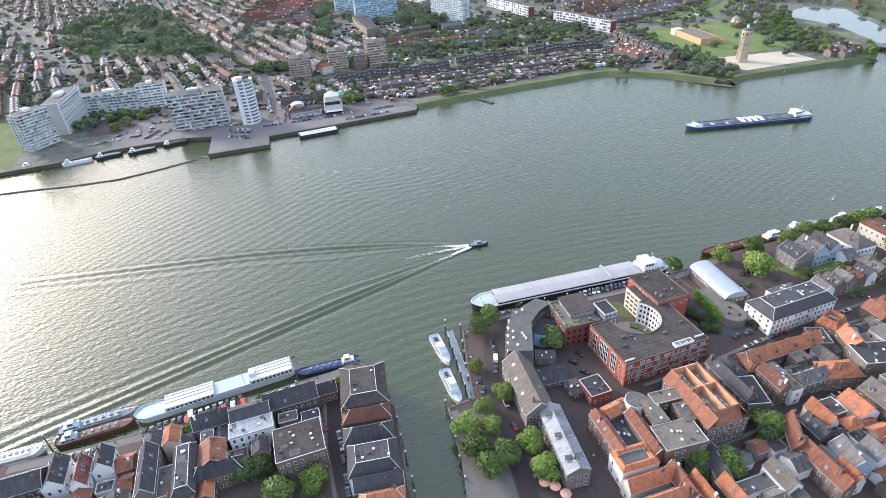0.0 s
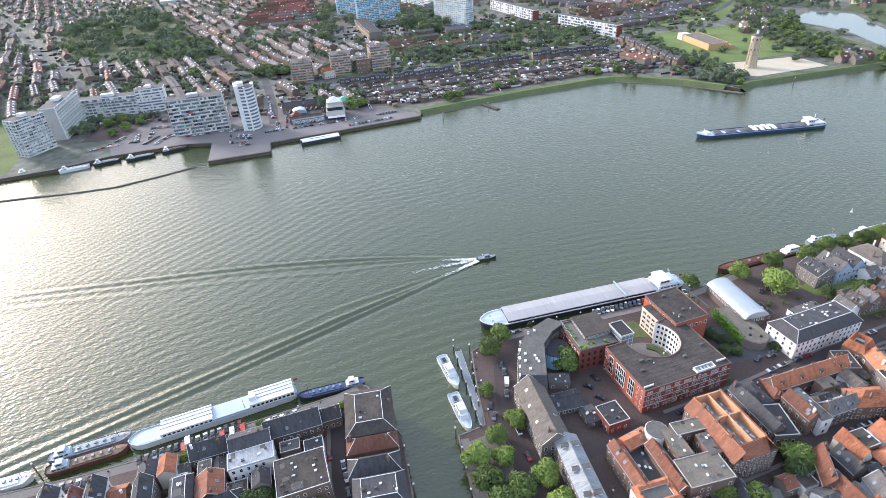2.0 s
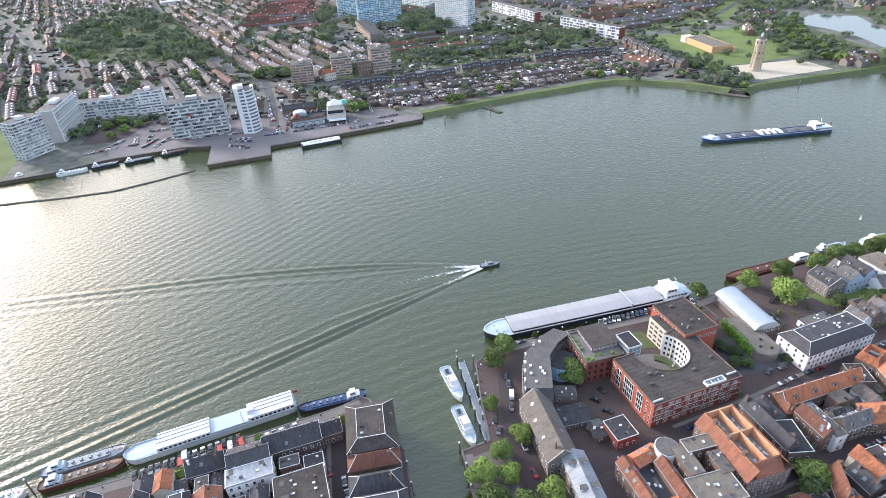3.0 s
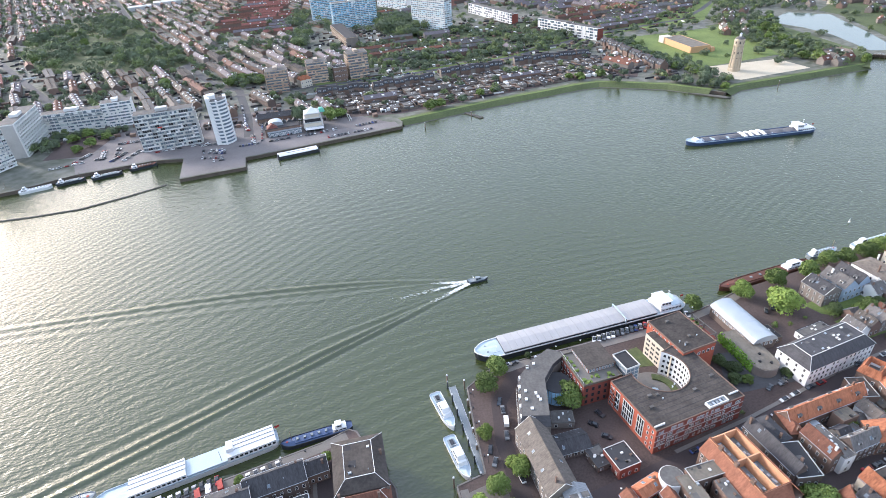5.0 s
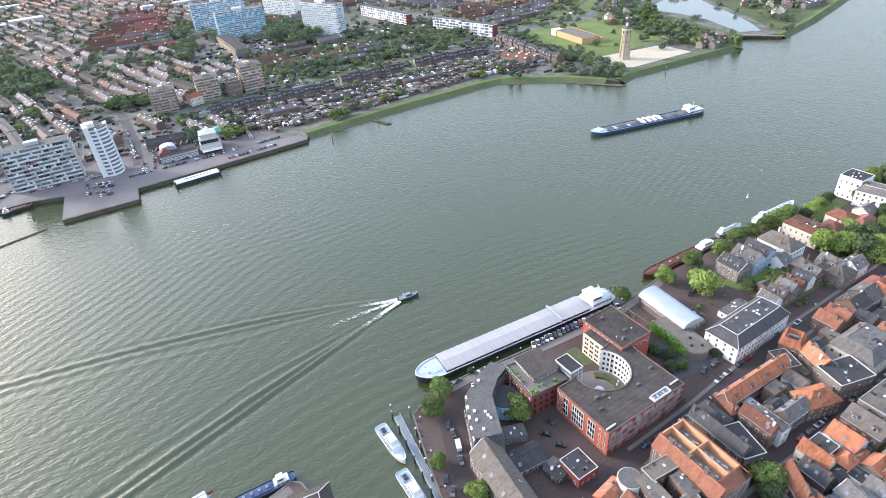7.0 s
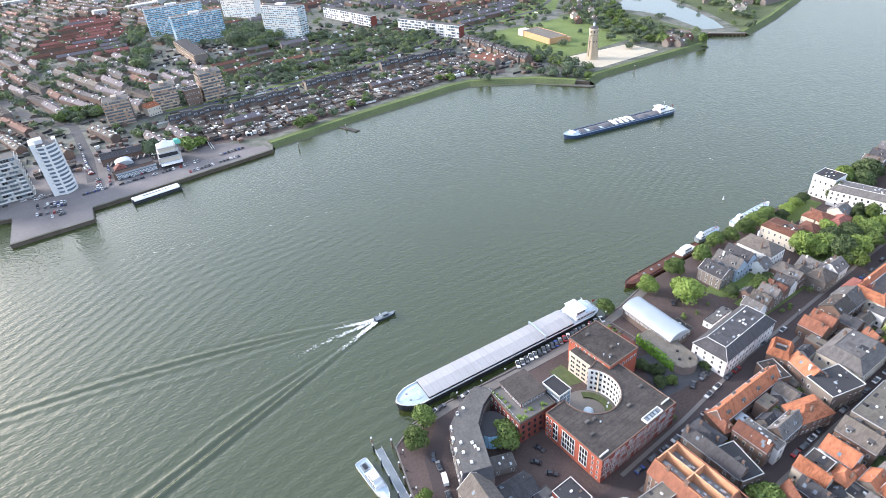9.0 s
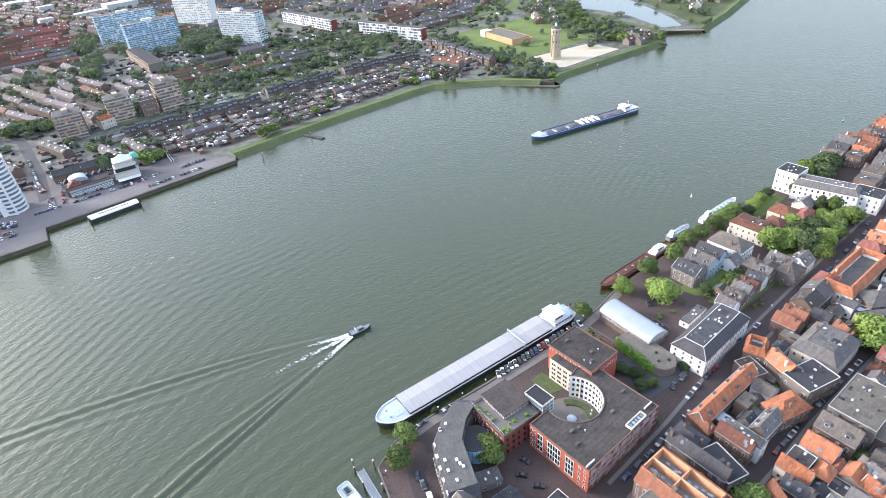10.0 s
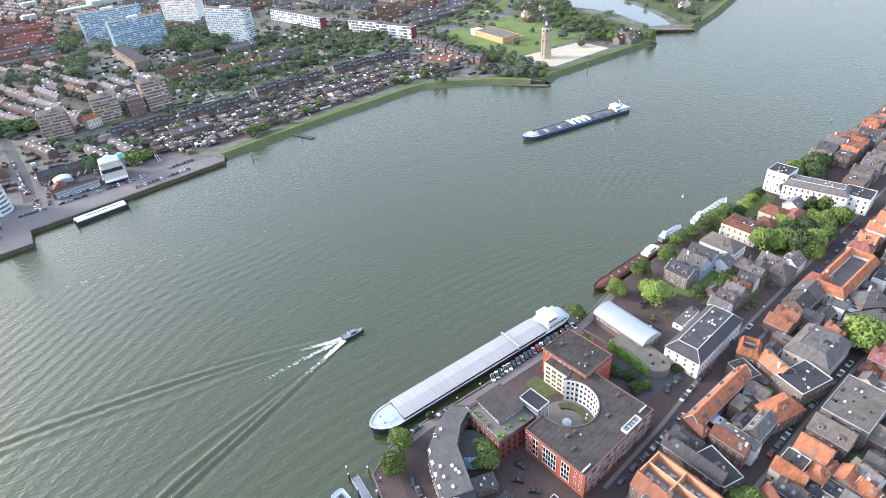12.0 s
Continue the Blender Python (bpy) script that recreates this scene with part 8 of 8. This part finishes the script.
def near_line(p, line, w):
    P = Vector(p)
    for a, b in zip(line, line[1:]):
        a, b = Vector(a), Vector(b)
        t = max(0, min(1, (P - a).dot(b - a) / (b - a).length_squared))
        if (a.lerp(b, t) - P).length < w:
            return True
    return False


PARK = [(318, 560), (300, 690), (310, 860), (470, 900), (560, 1040), (650, 1250), (720, 1250), (700, 900), (720, 780), (600, 640), (520, 600)]


def blocked(x, y, r):
    if not inside((x, y), FAR_BANK) or inside((x, y), WOODS) or inside((x, y), PARK) or inside((x, y), RED):
        return True
    if any(near_line((x, y), ln, r + 6) for ln in (ROAD_A, ROAD_B, ROAD_C)):
        return True
    if any((x - a) ** 2 + (y - b) ** 2 < (q + r * 0.5) ** 2 for a, b, q in SPECIAL):
        return True
    return near_line((x, y), FAR_BANK[3:23], 55 + r)


RED = [(-300, 1080), (-160, 1060), (-165, 1215), (-230, 1380), (-290, 1530), (-350, 1520), (-320, 1250)]
hr = random.Random(9)
far_rows = {}
TREE_SPOTS = []
for by in range(0, 36):
    for bx in range(-25, 26):
        cx, cy = bx * 62 - 20 + 30 * (by % 2), 632 + by * 57
        if abs(cx) > 300 + (cy - 300) * 1.0 or cx < -100 - (cy - 700) * 0.02:
            continue
        ang = hr.choice((-61, -61, 29)) if cx < -100 else hr.choice((12, 12, 12, -65))
        roof = hr.choice(("tile_red_brown", "roof_mauve", "slate_grey", "tile_rust", "slate_grey", "roof_mauve", "slate_brown", "felt_grey"))
        for k in (-1, 0, 1):
            l = hr.uniform(34, 54)
            o = Vector((-math.sin(radians(ang)), math.cos(radians(ang)))) * k * 18.5
            x, y = cx + o.x + hr.uniform(-5, 5), cy + o.y + hr.uniform(-4, 4)
            d = Vector((math.cos(radians(ang)), math.sin(radians(ang))))
            while l > 22 and (blocked(x - d.x * l / 2, y - d.y * l / 2, 6) or blocked(x + d.x * l / 2, y + d.y * l / 2, 6) or blocked(x, y, 6)):
                l -= 8
            if l <= 22 or -70 < cx < 300 and 780 < cy < 1010 and hr.random() < 0.55:
                TREE_SPOTS.append((x, y))
                continue
            wall = hr.choice(("brick_brown", "brick_grey", "brick_grey", "brick_brown", "brick_dark"))
            ev, rs, dp = hr.uniform(4.8, 6), hr.uniform(1.8, 3.6), hr.uniform(8.5, 10)
            TREE_SPOTS.append((x - d.y * 10, y + d.x * 10))
            ROWS.append((x, y, l, dp, ang))
            if cy < 790:
                hue = {"roof_mauve": "grey-brown"}.get(roof, roof.split("_", 1)[1].replace("_", " "))
                terrace_row(round(x, 1), round(y, 1), round(l, 1), dp, ang, ev, rs, roof, wall, max(3, int(l / 6)), f"row of brick houses under one {hue} tiled roof")
            else:
                far_rows.setdefault((roof, wall), []).append((x, y, l, dp, ang, ev, rs))
# long rows beside the avenue, all on its direction
av, ax = Vector((0.485, -0.875)), Vector((0.875, 0.485))
for j in range(-54, 30):
    s = hr.uniform(-20, 0)
    while s < 1900:
        l = hr.uniform(42, 78)
        p = Vector((-160, 640)) - av * (s + l / 2) + ax * (j * 21 + hr.uniform(-2.5, 2.5))
        s += l + hr.choice((7, 9, 16))
        while l > 22 and (blocked(*(p - av * l / 2), 5) or blocked(*(p + av * l / 2), 5) or blocked(*p, 5)):
            l -= 9
        if l <= 22 or p.x > -100 - (p.y - 700) * 0.02 or p.y < 640 or abs(p.x) > 300 + (p.y - 300):
            continue
        if hr.random() < 0.07:
            TREE_SPOTS.extend(((p.x, p.y), (p.x + av.x * 15, p.y + av.y * 15), (p.x - av.x * 15, p.y - av.y * 15)))
            continue
        roof = hr.choice(("roof_mauve", "slate_dark", "felt_grey", "roof_mauve", "tile_red_brown", "slate_brown", "felt_brown") if p.x > -480 else ("roof_mauve", "slate_grey", "felt_grey", "slate_grey", "tile_red_brown", "felt_beige", "tile_red"))
        wall = hr.choice(("brick_brown", "brick_brown", "brick_dark", "brick_grey"))
        rs = 0.7 if roof.startswith("felt") else hr.uniform(2.2, 3.6)
        TREE_SPOTS.append((p.x + ax.x * 12, p.y + ax.y * 12))
        ROWS.append((p.x, p.y, l, 9, -61))
        if p.y < 760:
            hue = {"roof_mauve": "grey-brown", "felt_grey": "grey felt", "felt_brown": "brown felt"}.get(roof, roof.split("_", 1)[1].replace("_", " "))
            terrace_row(round(p.x, 1), round(p.y, 1), round(l, 1), 9, -61 + hr.uniform(-4, 4), hr.uniform(5, 6.5), rs, roof, wall, max(3, int(l / 6)), f"long row of brick houses under a {hue} roof", dorm=not roof.startswith("felt") and hr.random() < 0.6)
        else:
            far_rows.setdefault((roof, wall), []).append((p.x, p.y, l, hr.uniform(8, 11), -61 + hr.uniform(-5, 5), hr.uniform(5, 7), rs))
# the quarter of red-roofed blocks
for j in range(15):
    for i in range(-4, 5):
        p = Vector((-250, 1060 + j * 33)) + Vector((0.978, 0.208)) * (i * 52 + hr.uniform(-4, 4)) + Vector((-0.208, 0.978)) * hr.uniform(-1, 1)
        if not inside(p, RED) or hr.random() < 0.06:
            continue
        roof = hr.choice(("tile_red", "tile_red", "tile_red", "tile_red_brown", "roof_mauve"))
        far_rows.setdefault((roof, "brick_brown"), []).append((p.x, p.y, 49, 9, 12 + hr.uniform(-1, 1), 5.8, 3.2))
        ROWS.append((p.x, p.y, 49, 9, 12))
        if (i + j) % 3 == 0:
            far_rows.setdefault((roof, "brick_brown"), []).append((p.x + 24, p.y + 14, 20, 8.5, 102, 5.6, 3))
for (roof, wall), rows in far_rows.items():
    bm = bmesh.new()
    for x, y, l, d, ang, ev, rs in rows:
        m = pose(x, y, 3, 0, 0, ang)
        def w2(p):
            return m @ Vector(p)
        solid(bm, [[w2((s, -d / 2, 0)), w2((s, d / 2, 0)), w2((s, d / 2, ev)), w2((s, 0, ev + rs)), w2((s, -d / 2, ev))] for s in (-l / 2, l / 2)], 1)
        for s in (-1, 1):
            q = [w2((-l / 2, s * (d / 2 + 0.3), ev + 0.05)), w2((l / 2, s * (d / 2 + 0.3), ev + 0.05)), w2((l / 2, 0, ev + rs + 0.25)), w2((-l / 2, 0, ev + rs + 0.25))]
            slab(bm, q if s < 0 else [q[1], q[0], q[3], q[2]], 0.2, 0)
        for k in range(int(l / 9)):
            xx = -l / 2 + 4 + k * 9
            vs = box(bm, xx - 0.5, xx + 0.5, -0.4, 0.4, ev + rs - 0.5, ev + rs + 1.4, 1)
            for v in vs:
                v.co = m @ v.co
            if k % 2 and rs > 1 and (k + int(x)) % 3:
                for s in (-1, 1):
                    vs = box(bm, xx + 2, xx + 4.6, s * d * 0.27 - 1, s * d * 0.27 + 1, ev + rs * 0.2, ev + rs * 0.2 + 1.7, 2)
                    for v in vs:
                        v.co = m @ v.co
    tagged(mesh_ob("distant_houses", bm, [roof, wall, "trim"]), "distant rows of terraced houses", "houses", kind="stuff")

# pale flat-roofed works and offices in the distance
bm = bmesh.new()
wr = random.Random(6)
for k in range(60):
    y = wr.uniform(1500, 2600)
    x = wr.uniform(-700, 250) - (y - 1500) * 0.3
    if near_line((x, y), ROAD_A, 30):
        continue
    w, d, h = wr.uniform(12, 35), wr.uniform(10, 24), wr.uniform(6, 16)
    for v in box(bm, -w, w, -d, d, 0, h):
        v.co = pose(x, y, 3, 0, 0, 20) @ v.co
tagged(mesh_ob("distant_works", bm, "concrete"), "distant pale flat-roofed works buildings", "buildings", kind="stuff")

# ---- far trees ----
fr = random.Random(15)


MID_COUNT = [0]
JOINED = []


def mid_tree(x, y, r, h, which=None):
    if inside((x, y), POND):
        return
    MID_COUNT[0] += 1
    if MID_COUNT[0] > 225 or y > 860 and MID_COUNT[0] % 2:
        JOINED.append((x, y, r, h))
        return
    tree(round(x, 1), round(y, 1), r, h, MID, which=which, label="dark green tree among the houses", group="trees of the far bank")


for k in range(110):
    while True:
        x, y = fr.uniform(-690, -285), fr.uniform(850, 1420)
        if inside((x, y), WOODS) and noise.noise((x * 0.022, y * 0.014, 4)) > -0.05:
            break
    mid_tree(x, y, fr.uniform(6, 10), fr.uniform(11, 17), fr.choice((0, 0, 1, 1, 2)))
for x, y, r, h, w in ((-102, 585, 4.5, 20, 0), (-98, 592, 4, 19, 1), (-106, 592, 4, 18, 0), (-70, 590, 7, 11, 2), (-62, 596, 6, 10, 3), (-74, 600, 6, 11, 2), (30, 592, 8, 12, 3), (40, 600, 6, 9, 3), (63, 606, 5, 9, 1), (84, 622, 5, 9, 2), (100, 630, 4.5, 8, 3), (200, 650, 6, 9, 3), (188, 655, 5, 8, 2), (225, 655, 6, 9, 2), (250, 650, 5, 8, 1), (290, 610, 6, 9, 1), (300, 600, 6, 9, 0), (310, 590, 6, 10, 0), (318, 580, 5, 9, 1), (326, 574, 4.5, 8, 2), (-180, 760, 9, 13, 3), (-195, 765, 9, 13, 2), (-170, 755, 8, 12, 3), (-205, 752, 8, 12, 3), (-290, 770, 8, 14, 3), (470, 640, 8, 12, 2), (478, 652, 7, 11, 3), (462, 655, 7, 10, 3), (490, 660, 6, 9, 2), (505, 615, 5, 13, 2), (512, 625, 6, 11, 0), (500, 640, 6, 9, 1), (430, 690, 7, 10, 1)):
    mid_tree(x, y, r, h, w)
for x, y, r, h in ((-305, 560, 5, 8), (-298, 575, 6, 9), (-322, 590, 6, 9), (-290, 590, 5, 8), (-312, 602, 6, 10), (-236, 585, 5, 9), (-222, 592, 6, 10), (-205, 590, 5, 8), (-250, 605, 6, 10), (-185, 600, 6, 10)):
    mid_tree(x, y, r, h, 2)
for k in range(34):
    t = k / 33
    x, y = 300 - 30 * t + fr.uniform(-7, 7), 600 + 200 * t + fr.uniform(-6, 6)
    mid_tree(x + 22, y + 15, fr.uniform(4.5, 7), fr.uniform(8, 11), fr.choice((0, 1, 0, 2)))
for k in range(26):
    t = k / 25
    mid_tree(460 + 90 * t + fr.uniform(-20, 20), 690 + 200 * t + fr.uniform(-20, 20), fr.uniform(5, 8), fr.uniform(8, 12))
for k in range(30):
    mid_tree(fr.uniform(-40, 60), fr.uniform(1010, 1150) - 20, fr.uniform(6, 9), fr.uniform(14, 22), fr.choice((0, 1)))
n_ = 0
for x, y in TREE_SPOTS:
    if y < 1000 and n_ < 620 and fr.random() < (0.4 if x < -100 else 0.75):
        for q in range(fr.choice((1, 1, 2))):
            px, py = x + fr.uniform(-9, 9), y + fr.uniform(-9, 9)
            if inside((px, py), FAR_BANK) and not any((px - a) ** 2 + (py - b) ** 2 < (c * 0.6) ** 2 for a, b, c in SPECIAL):
                mid_tree(px, py, fr.uniform(3.5, 7), fr.uniform(6, 11)); n_ += 1
for k in range(150):
    x = fr.uniform(-60, 440)
    y = 760 + 0.45 * max(0, x - 60) + fr.uniform(-8, 75)
    if not any((x - a) ** 2 + (y - b) ** 2 < (c * 0.7) ** 2 for a, b, c in SPECIAL) and not near_line((x, y), ROAD_B, 7) and not inside((x, y), [(300, 690), (330, 830), (480, 850), (450, 680)]):
        mid_tree(x, y, fr.uniform(4, 7.5), fr.uniform(7, 12))
def on_row(x, y):
    for hx, hy, l, d, a in ROWS:
        if abs(hx - x) < 40 and abs(hy - y) < 40:
            c, q = math.cos(radians(a)), math.sin(radians(a))
            if abs((x - hx) * c + (y - hy) * q) < l / 2 + 1.5 and abs(-(x - hx) * q + (y - hy) * c) < d / 2 + 1.5:
                return True
    return False


for k in range(760):
    x, y = fr.uniform(-690, -285), fr.uniform(850, 1420)
    if inside((x, y), WOODS) and noise.noise((x * 0.022, y * 0.014, 4)) > -0.12:
        JOINED.append((x, y, fr.choice((4, 5, 6, 9, 11, 13)) * fr.uniform(0.9, 1.1), fr.uniform(9, 21)))
# clumps and belts of trees between the quarters: centre, half sizes, number, height
for bx, by_, hx, hy, n, hh in ((20, 1045, 34, 55, 70, 20), (-8, 1030, 14, 40, 26, 24), (22, 968, 14, 16, 12, 20), (-155, 965, 18, 26, 22, 17), (-150, 1035, 14, 26, 16, 17), (-178, 1190, 16, 60, 26, 17), (-90, 918, 7, 8, 4, 12), (20, 806, 38, 10, 24, 14), (-118, 1090, 10, 20, 8, 13), (-175, 1190, 16, 90, 34, 15), (-215, 945, 30, 50, 34, 13), (-190, 758, 20, 14, 14, 14), (120, 815, 90, 22, 60, 11), (225, 862, 40, 25, 30, 12), (60, 960, 60, 20, 26, 11), (-20, 880, 20, 40, 14, 11), (-130, 840, 14, 30, 10, 12), (330, 640, 14, 60, 40, 10), (300, 760, 14, 60, 30, 9), (470, 760, 20, 60, 34, 10), (500, 860, 30, 40, 26, 11), (600, 1000, 60, 60, 60, 12), (700, 760, 50, 30, 40, 9), (760, 820, 60, 60, 60, 11), (640, 690, 14, 14, 10, 8), (-300, 770, 14, 12, 8, 13), (-350, 900, 60, 12, 22, 13), (-340, 585, 9, 26, 16, 10), (-300, 604, 26, 8, 16, 9), (-450, 700, 30, 40, 16, 12), (500, 700, 14, 50, 26, 11), (465, 668, 26, 14, 20, 10), (-560, 800, 40, 30, 14, 11)):
    for k in range(n):
        x, y = bx + fr.uniform(-hx, hx), by_ + fr.uniform(-hy, hy)
        if inside((x, y), FAR_BANK) and not inside((x, y), POND) and not near_line((x, y), ROAD_B, 6) and not near_line((x, y), ROAD_A, 6):
            JOINED.append((x, y, fr.uniform(0.35, 0.55) * hh, hh * fr.uniform(0.75, 1.15)))
for k in range(70):
    y = fr.uniform(655, 900)
    x = fr.uniform(-0.62 * y, -0.22 * y)
    if not on_row(x, y) and not any(near_line((x, y), ln, 8) for ln in (ROAD_A, ROAD_C)) and not any((x - a) ** 2 + (y - b) ** 2 < (c * 0.7) ** 2 for a, b, c in SPECIAL):
        JOINED.append((x, y, fr.uniform(3.5, 7), fr.uniform(7, 13)))
for a, b in zip(ROAD_A[2:5], ROAD_A[3:6]):
    a, b = Vector(a), Vector(b)
    for k in range(int((b - a).length / 13)):
        p = a.lerp(b, (k + 0.5) / int((b - a).length / 13))
        if fr.random() < 0.8:
            JOINED.append((p.x + 8, p.y + 4, fr.uniform(3, 4.5), fr.uniform(6, 9)))
for k in range(2600):
    y = fr.uniform(625, 1010)
    x = fr.uniform(-0.85 * y, 0.62 * y)
    if fr.random() < (0.78 if x < -100 else 0.45 if y > 740 else 0.7):
        continue
    if blocked(x, y, -1) and not inside((x, y), PARK) or on_row(x, y) or inside((x, y), [(300, 690), (330, 830), (480, 850), (450, 680), (446, 600), (338, 600)]) or inside((x, y), POND) or inside((x, y), [(310, 860), (470, 900), (560, 1040), (430, 1000)]):
        continue
    JOINED.append((x, y, fr.uniform(2.6, 5.5), fr.uniform(5, 10)))
spots = [(x + fr.uniform(-10, 10), y + fr.uniform(-10, 10)) for x, y in TREE_SPOTS for q in range(2) if y >= 1000 and fr.random() < (0.45 if x < -100 else 0.8)]
for k in range(2500):
    y = fr.uniform(1000, 3200)
    spots.append((fr.uniform(-0.75 * y, 0.8 * y), y))
CLOUDS = {"leaf_dark": [], "leaf_mid": []}
for i, (x, y) in enumerate(spots):
    if not inside((x, y), FAR_BANK) or near_line((x, y), ROAD_A, 7) or inside((x, y), POND) or any((x - a) ** 2 + (y - b) ** 2 < (c * 0.6) ** 2 for a, b, c in SPECIAL):
        continue
    r = fr.uniform(4, 8)
    h = r * fr.uniform(1.3, 1.9)
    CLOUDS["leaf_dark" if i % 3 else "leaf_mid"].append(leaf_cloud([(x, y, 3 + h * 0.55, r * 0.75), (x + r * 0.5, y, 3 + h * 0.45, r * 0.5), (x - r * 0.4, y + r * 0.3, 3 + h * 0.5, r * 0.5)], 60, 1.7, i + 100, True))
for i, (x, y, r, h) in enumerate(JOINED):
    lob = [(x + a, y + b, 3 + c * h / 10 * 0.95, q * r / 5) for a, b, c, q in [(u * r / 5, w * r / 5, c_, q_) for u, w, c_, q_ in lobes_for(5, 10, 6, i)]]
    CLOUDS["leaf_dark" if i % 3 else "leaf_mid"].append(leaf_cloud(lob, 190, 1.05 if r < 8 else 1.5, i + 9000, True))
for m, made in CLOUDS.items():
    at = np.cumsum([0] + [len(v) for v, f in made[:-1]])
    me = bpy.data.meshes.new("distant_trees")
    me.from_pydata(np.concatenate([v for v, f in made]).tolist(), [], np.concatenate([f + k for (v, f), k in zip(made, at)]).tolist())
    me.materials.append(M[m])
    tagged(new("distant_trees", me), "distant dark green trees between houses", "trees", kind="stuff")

# sheds, fences and garden walls between the rows
bm = bmesh.new()
for k in range(750):
    x = fr.uniform(-55, 285)
    y = 596 + max(0, x) * 0.28 + fr.uniform(0, 78)
    if near_line((x, y), FAR_BANK[3:23], 24) or on_row(x, y):
        continue
    w, d, h = (fr.uniform(1.2, 3.4), fr.uniform(1, 2.6), fr.uniform(2.2, 3.4)) if k % 3 else (fr.uniform(3, 7), 0.12, 1.9)
    m = pose(x, y, 3, 0, 0, fr.choice((12, 102)))
    for v in box(bm, -w, w, -d, d, 0, h, fr.choice((0, 1, 1, 2, 2, 3, 4))):
        v.co = m @ v.co
for k in range(3600):
    y = fr.uniform(585, 1050)
    x = fr.uniform(-0.7 * y, 0.5 * y)
    if on_row(x, y) or inside((x, y), PARK) or inside((x, y), WOODS) or not inside((x, y), FAR_BANK) or near_line((x, y), FAR_BANK[3:23], 26) or any(near_line((x, y), ln, 7) for ln in (ROAD_A, ROAD_B, ROAD_C)) or any((x - a) ** 2 + (y - b) ** 2 < (c * 0.6) ** 2 for a, b, c in SPECIAL[:9]):
        continue
    w, d, h = (fr.uniform(1.2, 3), fr.uniform(1, 2.4), fr.uniform(2, 3)) if k % 3 else (fr.uniform(4, 9), 0.12, 1.8)
    m = pose(x, y, 3, 0, 0, fr.choice((12, 102)))
    for v in box(bm, -w, w, -d, d, 0, h, fr.choice((0, 0, 1, 1, 2, 3, 4))):
        v.co = m @ v.co
tagged(mesh_ob("garden_sheds", bm, ["felt_dark", "brick_brown", "felt_grey", "trim", "slate_brown"]), "garden sheds, walls and fences between the rows", "sheds", kind="stuff")

# parked cars of the far bank
bm = bmesh.new()
solid(bm, [[(px, -0.85, pz) for px, pz in ((-2.1, 0.3), (2.1, 0.3), (2.1, 0.8), (1.1, 0.95), (-2.05, 1.0))], [(px, 0.85, pz) for px, pz in ((-2.1, 0.3), (2.1, 0.3), (2.1, 0.8), (1.1, 0.95), (-2.05, 1.0))]])
solid(bm, [rect(3.0, 1.6, 0.93, -0.4), rect(1.9, 1.3, 1.45, -0.5)], 1)
box(bm, -1.4, 0.4, -0.62, 0.62, 1.45, 1.49)
for px in (-1.35, 1.35):
    for py in (-0.86, 0.66):
        box(bm, px - 0.3, px + 0.3, py, py + 0.2, 0, 0.6, 2)
bmesh.ops.recalc_face_normals(bm, faces=bm.faces)
FAR_CAR = tagged(mesh_ob("car", bm, ["car_paint", "glass", "rubber"]), "parked car on the far quay", "car", "cars parked on the far bank")
FAR_CAR.matrix_basis = pose(-140, 541, 3.06, 0, 0, 20)
for x0, y0, n, dx, dy, a in ((-280, 560, 11, 0.75, -2.6, 15), (-267, 560, 11, 0.75, -2.6, 15), (-272, 572, 8, 2.7, 0.4, 100), (-182, 532, 9, 2.5, -0.4, 100), (-180, 526, 9, 2.4, -0.4, 100), (-178, 514, 8, 2.4, -0.3, 100), (-166, 505, 4, 2.5, 0.6, 100), (-150, 575, 9, -1, 2.7, 20), (-140, 545, 7, -0.6, 2.8, 20), (-128, 540, 9, 5, 1.3, 15), (-70, 538, 14, 3.0, 1.0, 105), (-310, 520, 9, 5.5, 2.4, 24), (-225, 540, 8, 6, 1.5, 14), (-48, 562, 8, 3, 1, 105), (-262, 525, 9, 0.75, 2.6, 15), (-250, 527, 9, 0.75, 2.6, 15), (-295, 532, 8, 0.75, 2.6, 15), (-240, 545, 10, 5.4, 1.3, 14), (-132, 546, 12, -0.9, 5.2, 100), (-124, 552, 9, 2.9, 0.8, 105), (-95, 548, 12, 2.8, 0.9, 105), (-185, 545, 6, 5, 1.2, 14), (-158, 600, 14, -1.4, 5.2, 105), (-60, 724, 14, 6, 1.1, 10), (40, 742, 12, 6, 1.6, 14), (-150, 536, 8, 2.6, 0.6, 100)):
    for k in range(n):
        if cr.random() < 0.85:
            copy_thing(FAR_CAR, pose(x0 + dx * k, y0 + dy * k, 3.05, 0, 0, a + cr.choice((0, 180))))
